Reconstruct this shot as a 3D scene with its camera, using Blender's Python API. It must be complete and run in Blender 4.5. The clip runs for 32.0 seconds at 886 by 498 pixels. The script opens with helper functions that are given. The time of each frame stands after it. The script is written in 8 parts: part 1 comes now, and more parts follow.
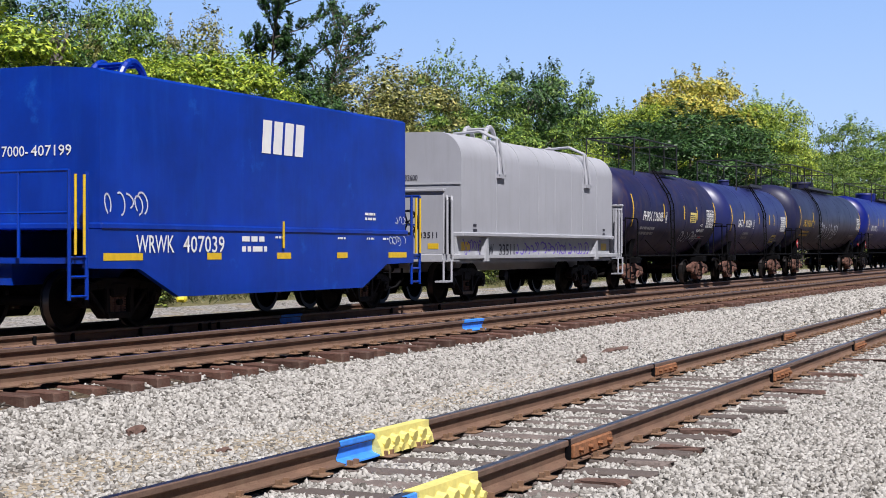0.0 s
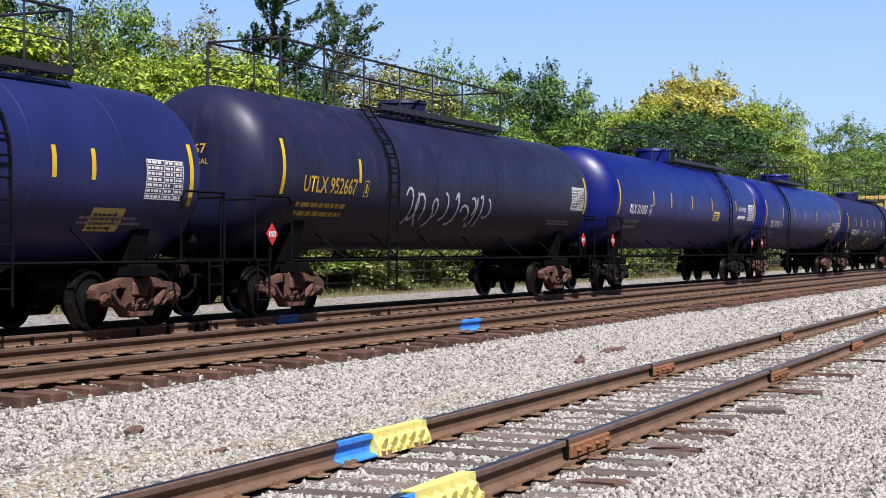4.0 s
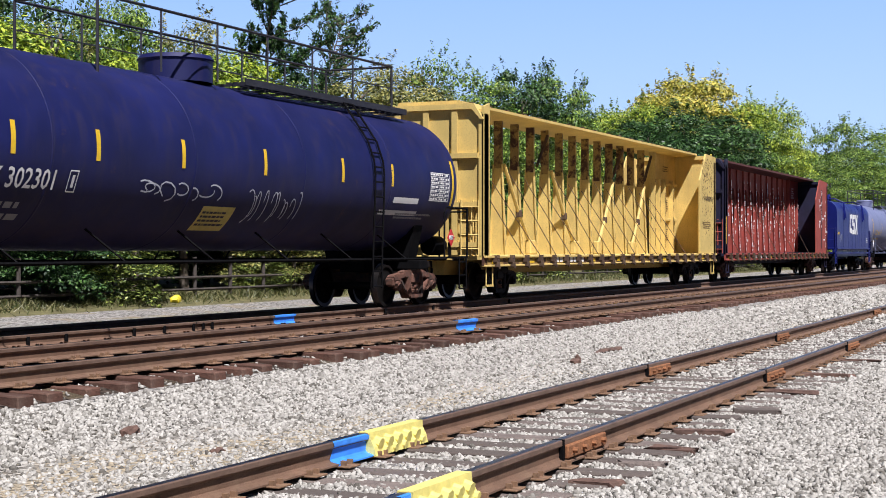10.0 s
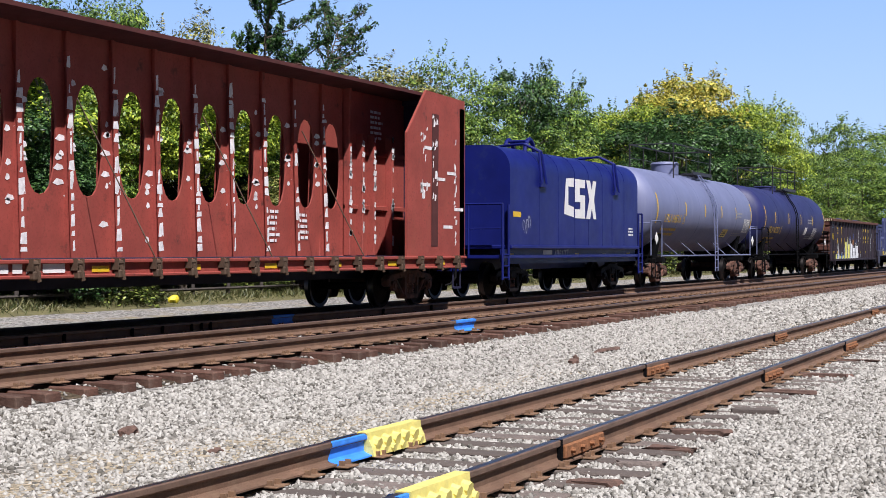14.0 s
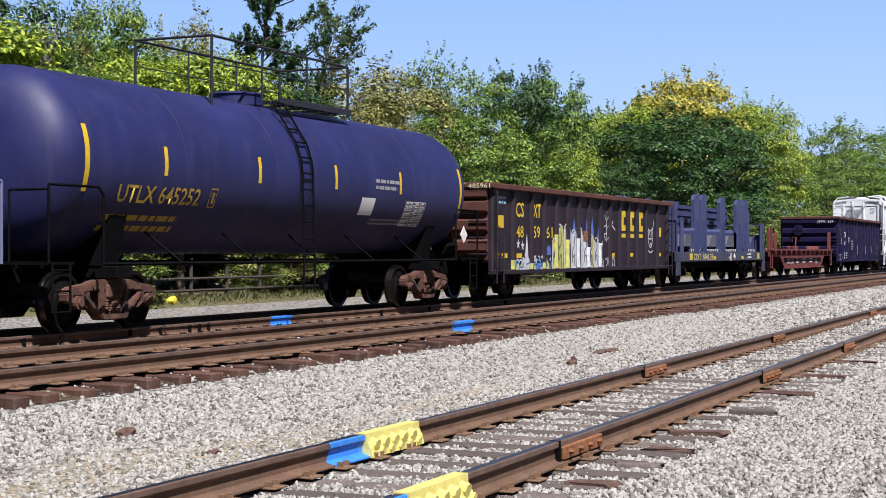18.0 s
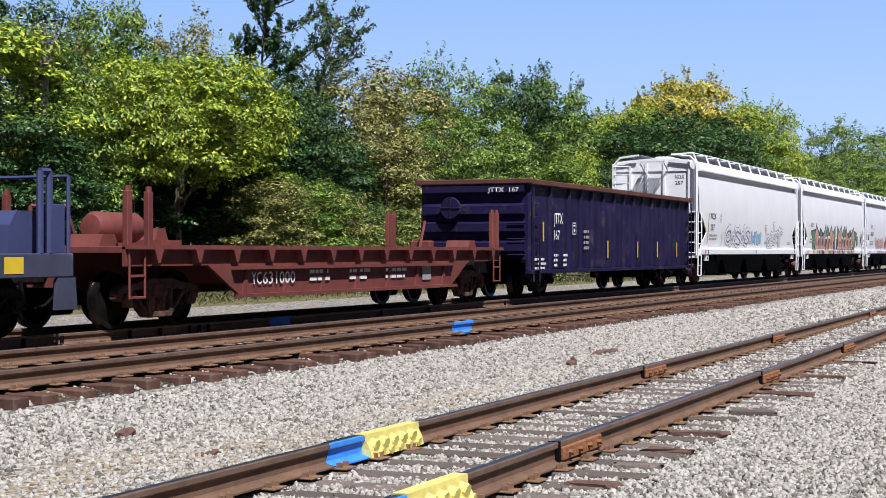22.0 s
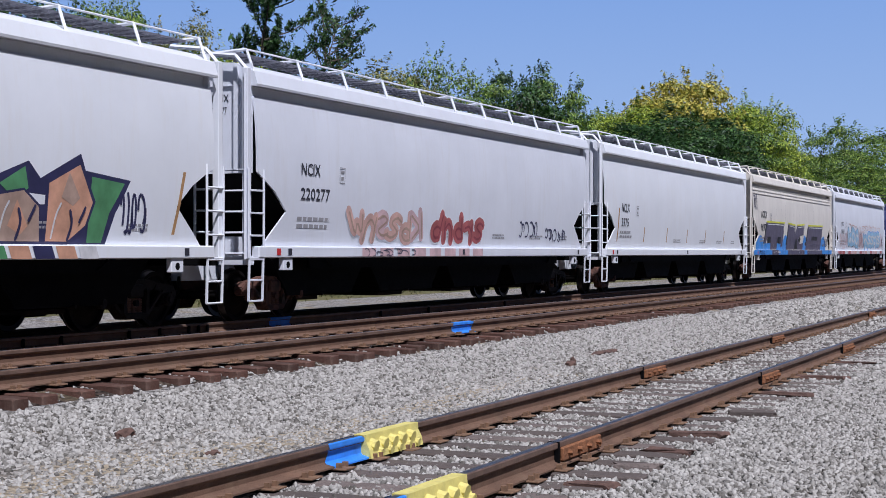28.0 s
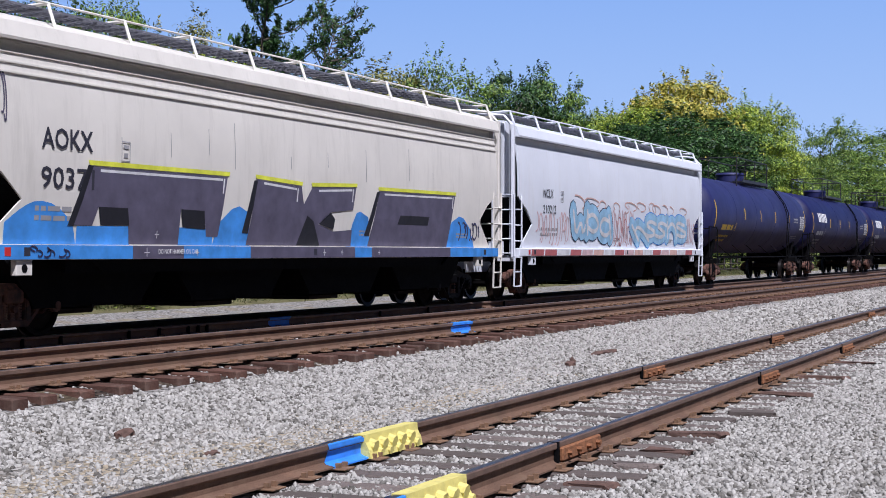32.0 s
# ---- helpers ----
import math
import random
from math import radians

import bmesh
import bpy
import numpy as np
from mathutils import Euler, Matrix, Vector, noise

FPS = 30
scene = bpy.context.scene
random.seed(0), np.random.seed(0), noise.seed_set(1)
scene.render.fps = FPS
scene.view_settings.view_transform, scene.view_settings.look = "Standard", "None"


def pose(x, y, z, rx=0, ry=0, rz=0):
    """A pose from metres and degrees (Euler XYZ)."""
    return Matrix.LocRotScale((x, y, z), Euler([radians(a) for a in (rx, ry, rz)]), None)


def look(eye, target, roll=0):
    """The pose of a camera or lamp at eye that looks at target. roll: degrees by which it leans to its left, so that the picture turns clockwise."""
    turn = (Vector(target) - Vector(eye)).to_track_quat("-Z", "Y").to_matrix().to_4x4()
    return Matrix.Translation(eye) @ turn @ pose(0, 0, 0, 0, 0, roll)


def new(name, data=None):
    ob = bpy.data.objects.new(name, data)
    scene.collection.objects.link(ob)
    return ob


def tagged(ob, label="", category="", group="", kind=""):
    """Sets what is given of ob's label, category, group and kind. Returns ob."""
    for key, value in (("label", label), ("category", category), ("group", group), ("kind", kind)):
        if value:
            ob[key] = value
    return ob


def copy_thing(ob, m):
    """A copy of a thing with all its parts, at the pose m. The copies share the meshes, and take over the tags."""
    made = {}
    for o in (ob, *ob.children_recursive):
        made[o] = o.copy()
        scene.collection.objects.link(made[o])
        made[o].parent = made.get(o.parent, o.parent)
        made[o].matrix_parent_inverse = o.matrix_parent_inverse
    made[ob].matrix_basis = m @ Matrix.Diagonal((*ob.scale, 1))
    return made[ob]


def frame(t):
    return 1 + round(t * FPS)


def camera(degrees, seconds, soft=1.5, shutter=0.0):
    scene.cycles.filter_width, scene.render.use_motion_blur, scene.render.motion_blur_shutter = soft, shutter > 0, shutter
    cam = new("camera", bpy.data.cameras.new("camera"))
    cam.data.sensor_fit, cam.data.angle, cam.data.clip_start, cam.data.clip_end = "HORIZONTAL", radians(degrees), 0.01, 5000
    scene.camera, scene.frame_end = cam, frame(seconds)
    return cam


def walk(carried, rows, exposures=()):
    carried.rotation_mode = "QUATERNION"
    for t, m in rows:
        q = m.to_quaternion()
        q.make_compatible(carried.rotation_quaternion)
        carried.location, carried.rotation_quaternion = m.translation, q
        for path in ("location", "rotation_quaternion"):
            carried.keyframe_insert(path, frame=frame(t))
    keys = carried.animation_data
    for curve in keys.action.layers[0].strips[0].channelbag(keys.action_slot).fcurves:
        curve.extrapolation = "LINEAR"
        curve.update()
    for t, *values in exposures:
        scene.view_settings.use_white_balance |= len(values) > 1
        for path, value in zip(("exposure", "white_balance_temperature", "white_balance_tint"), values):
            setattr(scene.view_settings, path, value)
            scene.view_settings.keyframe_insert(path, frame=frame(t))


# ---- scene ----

# ---------- camera: fixed eye beside the line, drifting slowly to the right ----------
EYE = (0.0, 0.0, 1.65)
TURN = 24.148
LENS = 2690.0
cam = camera(32.49, 32.0, soft=.75)
DRIFT = [(0, 10, -.7), (1, 9.3, -.5), (2, 8.3, -.4), (3, 6.7, -.2), (3.5, 6.3, -.2), (5.5, 4.5, 0), (7, 2.3, 0), (9, 0, 0),
         (11, -1.5, -.1), (13, -3.3, 0), (14.5, -4.5, .2), (16.5, -6, 1.6), (18, -7.3, 2.2), (20, -8, 3), (22, -8, 3.2),
         (23, -8.2, 3.5), (25, -9, 4), (27.5, -9, 4), (32, -10, 4.2)]


def aim(dx, dy):
    a, p = radians(TURN) + dx / LENS, (2.0 + dy) / LENS
    return look(EYE, (50 * math.cos(a) * math.cos(p), 50 * math.sin(a) * math.cos(p), EYE[2] + 50 * math.sin(p)))


walk(cam, [(t, aim(dx, dy)) for t, dx, dy in DRIFT],
     exposures=[(0, .36, 6130, 15.5), (3, .48, 6130, 15.5), (6, .5, 6130, 15.5), (10, .5, 6130, 15.5), (13, .46, 6130, 15.5), (17, .42, 6130, 15.5), (21.5, .4, 6130, 15.5), (24, .2, 5960, 15.5), (26, .02, 5800, 17), (28, -.15, 5680, 18.5), (31, -.13, 5680, 18.5),
                (32, .1, 5700, 19)])

# ---------- light: high sun from the left behind the camera, clear sky ----------
SUN = Vector((-.44, -.48, .95)).normalized()
world = bpy.data.worlds.new("sky")
scene.world = world
world.use_nodes = True
wn = world.node_tree
sky = wn.nodes.new("ShaderNodeTexSky")
sky.sky_type, sky.sun_disc = "NISHITA", False
sky.sun_elevation = math.asin(SUN.z)
sky.sun_rotation = math.atan2(SUN.x, SUN.y)
sky.air_density, sky.dust_density, sky.ozone_density = 0.2, 0.02, 3.0
wn.nodes["Background"].inputs[1].default_value = 0.05
wn.links.new(sky.outputs[0], wn.nodes["Background"].inputs[0])
sun = new("sun", bpy.data.lights.new("sun", "SUN"))
sun.data.energy, sun.data.angle, sun.data.color = 5.0, radians(0.53), (1, .955, .88)
sun.matrix_basis = look((0, 0, 60), (-SUN.x, -SUN.y, 60 - SUN.z))

# ---------- materials ----------
MATS = {}


def shade(name, color, rough=.6, metal=0.0, vary=.18, scale=3.0, grain=.0, gscale=60.0, bump=.0, bscale=40.0, spots=None, spot_amount=.45,
          spot_scale=2.0, streak=None, streak_amount=.5, coat=0.0, rand=0.0, flat_coords=False, spec=.5):
    """A painted or natural surface: colour, two scales of variation, stains, streaks, fine relief."""
    if name in MATS:
        return MATS[name]
    m = bpy.data.materials.new(name)
    m.use_nodes = True
    nt = m.node_tree
    N, L = nt.nodes.new, nt.links.new
    b = nt.nodes["Principled BSDF"]
    co = N("ShaderNodeTexCoord")
    src = co.outputs["Object"]

    def noise_at(s, detail=5.0, vec=src, rough_=.6):
        n = N("ShaderNodeTexNoise")
        n.inputs["Scale"].default_value, n.inputs["Detail"].default_value, n.inputs["Roughness"].default_value = s, detail, rough_
        L(vec, n.inputs["Vector"])
        return n.outputs["Fac"]

    def mix(a, c, f, kind="MIX"):
        x = N("ShaderNodeMix")
        x.data_type, x.blend_type = "RGBA", kind
        for s, v in ((x.inputs[6], a), (x.inputs[7], c), (x.inputs[0], f)):
            if isinstance(v, bpy.types.NodeSocket):
                L(v, s)
            else:
                s.default_value = v if not isinstance(v, tuple) else (*v, 1)
        return x.outputs[2]

    def ramp(f, lo, hi):
        r = N("ShaderNodeMapRange")
        r.inputs["From Min"].default_value, r.inputs["From Max"].default_value = lo, hi
        L(f, r.inputs["Value"])
        return r.outputs["Result"]

    dark = tuple(c * (1 - vary) for c in color)
    light = tuple(min(1, c * (1 + vary)) for c in color)
    col = mix(dark, light, ramp(noise_at(scale), .3, .7))
    if grain:
        col = mix(col, tuple(c * (1 - grain) for c in color), ramp(noise_at(gscale, 3.0), .5, .72))
    if rand:
        info = N("ShaderNodeObjectInfo")
        col = mix(col, tuple(c * (1 - rand) for c in color), info.outputs["Random"])
    if streak:
        mp = N("ShaderNodeMapping")
        mp.inputs["Scale"].default_value = (1, 1, .12)
        L(src, mp.inputs["Vector"])
        f = ramp(noise_at(4.5, 6.0, mp.outputs[0], .7), .5, .74)
        mul = N("ShaderNodeMath")
        mul.operation = "MULTIPLY"
        mul.inputs[1].default_value = streak_amount
        L(f, mul.inputs[0])
        col = mix(col, streak, mul.outputs[0])
    if spots:
        f = ramp(noise_at(spot_scale, 8.0, src, .72), 1 - spot_amount, 1 - spot_amount + .1)
        col = mix(col, spots, f)
    L(col, b.inputs["Base Color"])
    rr = N("ShaderNodeMapRange")
    rr.inputs["To Min"].default_value, rr.inputs["To Max"].default_value = max(.05, rough - .12), min(1, rough + .12)
    L(noise_at(scale * 2.3), rr.inputs["Value"])
    L(rr.outputs["Result"], b.inputs["Roughness"])
    b.inputs["Metallic"].default_value = metal
    b.inputs["Coat Weight"].default_value = coat
    b.inputs["Specular IOR Level"].default_value = spec
    if bump:
        bp = N("ShaderNodeBump")
        bp.inputs["Strength"].default_value, bp.inputs["Distance"].default_value = bump, .02
        L(noise_at(bscale, 4.0), bp.inputs["Height"])
        L(bp.outputs[0], b.inputs["Normal"])
    MATS[name] = m
    return m


def gravel_material(name, dirt_band=None, tint=(.54, .51, .48)):
    m = bpy.data.materials.new(name)
    m.use_nodes = True
    nt = m.node_tree
    N, L = nt.nodes.new, nt.links.new
    b = nt.nodes["Principled BSDF"]
    co = N("ShaderNodeTexCoord")
    v = N("ShaderNodeTexVoronoi")
    v.inputs["Scale"].default_value = 17
    L(co.outputs["Object"], v.inputs["Vector"])
    hsv = N("ShaderNodeSeparateColor")
    L(v.outputs["Color"], hsv.inputs[0])
    r = N("ShaderNodeValToRGB")
    r.color_ramp.elements[0].color = (tint[0] * .28, tint[1] * .27, tint[2] * .26, 1)
    r.color_ramp.elements[1].color = (min(1, tint[0] * 1.45), min(1, tint[1] * 1.45), min(1, tint[2] * 1.45), 1)
    L(hsv.outputs[0], r.inputs[0])
    big = N("ShaderNodeTexNoise")
    big.inputs["Scale"].default_value, big.inputs["Detail"].default_value = .9, 8
    L(co.outputs["Object"], big.inputs["Vector"])
    mr = N("ShaderNodeMapRange")
    mr.inputs["From Min"].default_value, mr.inputs["From Max"].default_value = .52, .75
    L(big.outputs["Fac"], mr.inputs["Value"])
    mx = N("ShaderNodeMix")
    mx.data_type = "RGBA"
    L(mr.outputs[0], mx.inputs[0])
    L(r.outputs[0], mx.inputs[6])
    mx.inputs[7].default_value = (.34, .27, .17, 1)
    out = mx.outputs[2]
    if dirt_band:
        sep = N("ShaderNodeSeparateXYZ")
        L(co.outputs["Object"], sep.inputs[0])
        wob = N("ShaderNodeMath")
        wob.operation = "MULTIPLY_ADD"
        wob.inputs[1].default_value = 1.6
        L(big.outputs["Fac"], wob.inputs[0])
        L(sep.outputs["Y"], wob.inputs[2])
        f = N("ShaderNodeMapRange")
        f.interpolation_type = "SMOOTHSTEP"
        f.inputs["From Min"].default_value, f.inputs["From Max"].default_value = dirt_band[1] + .8, dirt_band[1] + .8 + dirt_band[2]
        L(wob.outputs[0], f.inputs["Value"])
        g = N("ShaderNodeMapRange")
        g.interpolation_type = "SMOOTHSTEP"
        g.inputs["From Min"].default_value, g.inputs["From Max"].default_value = dirt_band[1] + 1.7, dirt_band[1] + 2.4
        g.inputs["To Min"].default_value, g.inputs["To Max"].default_value = 1, 0
        L(wob.outputs[0], g.inputs["Value"])
        fg = N("ShaderNodeMath")
        fg.operation = "MULTIPLY"
        L(f.outputs[0], fg.inputs[0])
        L(g.outputs[0], fg.inputs[1])
        m2 = N("ShaderNodeMix")
        m2.data_type = "RGBA"
        L(fg.outputs[0], m2.inputs[0])
        L(out, m2.inputs[6])
        m2.inputs[7].default_value = (*dirt_band[0], 1)
        out = m2.outputs[2]
    L(out, b.inputs["Base Color"])
    b.inputs["Roughness"].default_value = .9
    b.inputs["Specular IOR Level"].default_value = .12
    bp = N("ShaderNodeBump")
    bp.inputs["Strength"].default_value, bp.inputs["Distance"].default_value = 1.0, .06
    bp.invert = True
    L(v.outputs["Distance"], bp.inputs["Height"])
    L(bp.outputs[0], b.inputs["Normal"])
    return m


# ---------- mesh helpers ----------
def mesh_ob(name, bm, material, smooth=False):
    me = bpy.data.meshes.new(name)
    bm.normal_update()
    bm.to_mesh(me)
    bm.free()
    if smooth:
        me.shade_smooth()
        me.set_sharp_from_angle(angle=radians(35))
    if material:
        me.materials.append(material)
    return new(name, me)


def part(name, bm, material, parent, label="", smooth=False):
    ob = mesh_ob(name, bm, material, smooth)
    ob.parent = parent
    return tagged(ob, label)


def share(name, ob, m, parent=None):
    """Another object on the mesh of ob."""
    o = new(name, ob.data)
    o.matrix_basis = m
    o.parent = parent
    return o


def box(bm, x0, x1, y0, y1, z0, z1, bev=0.0, m=None):
    g = bmesh.ops.create_cube(bm, size=1)
    vs = g["verts"]
    for v in vs:
        v.co = Vector(((x0 + x1) / 2 + v.co.x * (x1 - x0), (y0 + y1) / 2 + v.co.y * (y1 - y0), (z0 + z1) / 2 + v.co.z * (z1 - z0)))
        if m:
            v.co = m @ v.co
    if bev:
        es = list({e for v in vs for e in v.link_edges})
        bmesh.ops.bevel(bm, geom=es, offset=bev, segments=1, affect="EDGES")
    return bm


def rod(bm, p, q, r, n=6, r2=None):
    """A round bar from p to q."""
    p, q = Vector(p), Vector(q)
    d = q - p
    t = d.to_track_quat("Z", "Y").to_matrix()
    r2 = r if r2 is None else r2
    a = [bm.verts.new(p + t @ Vector((r * math.cos(k * 2 * math.pi / n), r * math.sin(k * 2 * math.pi / n), 0))) for k in range(n)]
    b = [bm.verts.new(q + t @ Vector((r2 * math.cos(k * 2 * math.pi / n), r2 * math.sin(k * 2 * math.pi / n), 0))) for k in range(n)]
    for k in range(n):
        bm.faces.new((a[k], a[(k + 1) % n], b[(k + 1) % n], b[k]))
    bm.faces.new(a[::-1])
    bm.faces.new(b)
    return bm


def pipe(bm, pts, r, n=6):
    for p, q in zip(pts, pts[1:]):
        rod(bm, p, q, r, n)
    return bm


def prism(bm, poly, axis, a, b):
    """A polygon drawn out along an axis from a to b: 'x' takes (y, z), 'y' takes (x, z), 'z' takes (x, y)."""
    def at(p, s):
        return {"x": (s, p[0], p[1]), "y": (p[0], s, p[1]), "z": (p[0], p[1], s)}[axis]
    u = [bm.verts.new(at(p, a)) for p in poly]
    w = [bm.verts.new(at(p, b)) for p in poly]
    n = len(poly)
    fs = [bm.faces.new((u[k], u[(k + 1) % n], w[(k + 1) % n], w[k])) for k in range(n)]
    fs += [bm.faces.new(u[::-1]), bm.faces.new(w)]
    bmesh.ops.recalc_face_normals(bm, faces=fs)
    return bm


def lathe_x(bm, prof, n=48, zc=0.0, yc=0.0, a0=0.0, a1=2 * math.pi):
    """A profile of (x, r) turned about the x axis at height zc."""
    closed = a1 - a0 > 6.28
    m = n if closed else n + 1
    rings = []
    for x, r in prof:
        if r < 1e-5:
            rings.append([bm.verts.new((x, yc, zc))])
        else:
            rings.append([bm.verts.new((x, yc + r * math.cos(a0 + (a1 - a0) * k / n), zc + r * math.sin(a0 + (a1 - a0) * k / n))) for k in range(m)])
    fs = []
    for p, q in zip(rings, rings[1:]):
        for k in range(n):
            k2 = (k + 1) % m
            if len(p) == 1 and len(q) == 1:
                continue
            if len(p) == 1:
                fs.append(bm.faces.new((p[0], q[k], q[k2])))
            elif len(q) == 1:
                fs.append(bm.faces.new((p[k], q[0], p[k2])))
            else:
                fs.append(bm.faces.new((p[k], q[k], q[k2], p[k2])))
    bmesh.ops.recalc_face_normals(bm, faces=fs)
    return bm


def B():
    return bmesh.new()

# ---------- ground ----------
T2Y, T1Y, T0Y = 15.23, 10.35, 4.5205        # centre lines: the train's track, the near main, the siding
T2Z, T1Z, T0Z = .43, .56, .24           # tops of their rails
SKEW = .0067                             # the siding's sideways run per metre
PROFILE = [(-2500, -.35), (-40, -.3), (-6, -.08), (1.5, -.01), (2.9, .01), (6.2, .01), (6.8, .0), (7.4, .015), (7.9, .07), (8.4, .155), (8.75, .195), (8.95, .215), (9.1, .235), (9.35, .28), (9.6, .31),
           (11.4, .34), (11.8, .32), (12.3, .26), (12.9, .2), (13.4, .2), (13.8, .2), (16.7, .2), (17.3, .1), (18.2, .02), (21.5, .02), (23.6, .1), (25, .3),
           (32, .5), (60, .7), (2500, 1.0)]


def ground_z(y):
    for (a, za), (b, zb) in zip(PROFILE, PROFILE[1:]):
        if a <= y <= b:
            return za + (zb - za) * (y - a) / (b - a)
    return 0


def build_ground():
    M_GRAVEL = gravel_material("ballast_gravel", ((.40, .34, .25), 6.05, .5), (.34, .328, .315))
    xs = [-2500, -200, -40] + [-10 + 3 * i for i in range(60)] + [200, 260, 340, 500, 900, 3000]
    bm = B()
    rows = []
    for y, z in PROFILE:
        rows.append([bm.verts.new((x, y, z + (random.uniform(-.02, .02) if abs(y - 7) < .9 else 0))) for x in xs])
    for p, q in zip(rows, rows[1:]):
        for k in range(len(xs) - 1):
            bm.faces.new((p[k], p[k + 1], q[k + 1], q[k]))
    g = mesh_ob("ground", bm, M_GRAVEL, True)
    g.data.materials.append(shade("dry_grass", (.13, .12, .05), .95, vary=.35, scale=1.5, grain=.4, gscale=9, bump=.8, bscale=14))
    # between the mains the train's black shade is put into dark brown ballast
    g.data.materials.append(gravel_material("shaded_brown_ballast", None, (.065, .05, .042)))
    for f in g.data.polygons:
        if 9.15 < f.center.y < 16.6:
            f.material_index = 2
        if f.center.y > 24.2 or f.center.y < -30:
            f.material_index = 1
    tagged(g, "pale grey crushed stone with dusty brown patches", "ground", kind="structure")


build_ground()

# ---------- distant sky: a plain backdrop far behind the trees ----------
bm = B()
RINGS = [(-60, 4000), (0, 4000), (250, 4000), (500, 3950), (800, 3850), (1150, 3700)]
rings = [[bm.verts.new((r * math.cos(k * math.pi / 48), r * math.sin(k * math.pi / 48), z)) for k in range(-4, 20)] for z, r in RINGS]
for p, q in zip(rings, rings[1:]):
    for k in range(23):
        bm.faces.new((p[k + 1], p[k], q[k], q[k + 1]))
M_SKY = bpy.data.materials.new("clear_sky_distance")
M_SKY.use_nodes = True
nt = M_SKY.node_tree
em, tc, sp, rp = (nt.nodes.new(n) for n in ("ShaderNodeEmission", "ShaderNodeTexCoord", "ShaderNodeSeparateXYZ", "ShaderNodeValToRGB"))
nt.links.new(tc.outputs["Generated"], sp.inputs[0])
nt.links.new(sp.outputs["Z"], rp.inputs[0])
rp.color_ramp.elements[0].color, rp.color_ramp.elements[1].color = (.47, .60, .77, 1), (.15, .27, .5, 1)
rp.color_ramp.elements.new(.3).color = (.375, .53, .755, 1)
rp.color_ramp.elements.new(.62).color = (.262, .425, .72, 1)
nt.links.new(rp.outputs[0], em.inputs["Color"])
em.inputs["Strength"].default_value = .98
nt.links.new(em.outputs[0], nt.nodes["Material Output"].inputs["Surface"])
tagged(mesh_ob("backdrop", bm, M_SKY, True), "clear pale blue sky above the horizon", "sky", kind="structure")

# ---------- rails, ties, fastenings ----------
M_RAIL = shade("rusty_rail", (.16, .092, .06), .75, metal=.0, vary=.25, scale=2.5, grain=.4, gscale=90, streak=(.24, .17, .11), streak_amount=.4, bump=.15)
M_HEAD = shade("worn_rail_head", (.22, .21, .22), .36, metal=1.0, vary=.2, scale=6)
M_HEADSIDE = shade("rubbed_rail_side", (.155, .1, .075), .5, vary=.3, scale=5, grain=.3, gscale=50, spec=.4)
M_TIE = shade("weathered_tie", (.135, .062, .043), .9, vary=.3, scale=4, grain=.5, gscale=40, bump=.6, bscale=30, rand=.55, streak=(.26, .2, .16), streak_amount=.35)
M_GREYTIE = shade("grey_old_tie", (.19, .155, .14), .95, vary=.3, scale=4, grain=.5, gscale=40, bump=.7, bscale=30, rand=.5)
M_PLATE = shade("rusted_plate", (.21, .125, .075), .85, vary=.3, scale=12, bump=.3)
M_JOINT = shade("rust_orange", (.27, .115, .05), .85, vary=.35, scale=14, grain=.4, gscale=60, bump=.4)

RAIL = [(-.076, 0), (.076, 0), (.076, .012), (.02, .03), (.009, .045), (.009, .116), (.033, .127), (.037, .135), (.037, .167), (.028, .176),
        (-.028, .176), (-.037, .167), (-.037, .135), (-.033, .127), (-.009, .116), (-.009, .045), (-.02, .03), (-.076, .012)]


def rail(parent, y, ztop, x0, x1, label):
    bm = B()
    z = ztop - .176
    n = len(RAIL)
    u = [bm.verts.new((x0, y + p[0], z + p[1])) for p in RAIL]
    w = [bm.verts.new((x1, y + p[0], z + p[1])) for p in RAIL]
    for k in range(n):
        f = bm.faces.new((u[k], u[(k + 1) % n], w[(k + 1) % n], w[k]))
        if k == 9:
            f.material_index = 1
        elif k in (7, 8, 10, 11):
            f.material_index = 2
    ob = part("rail", bm, M_RAIL, parent, label)
    ob.data.materials.append(M_HEAD)
    ob.data.materials.append(M_HEADSIDE)
    return ob


TIE_X = {}


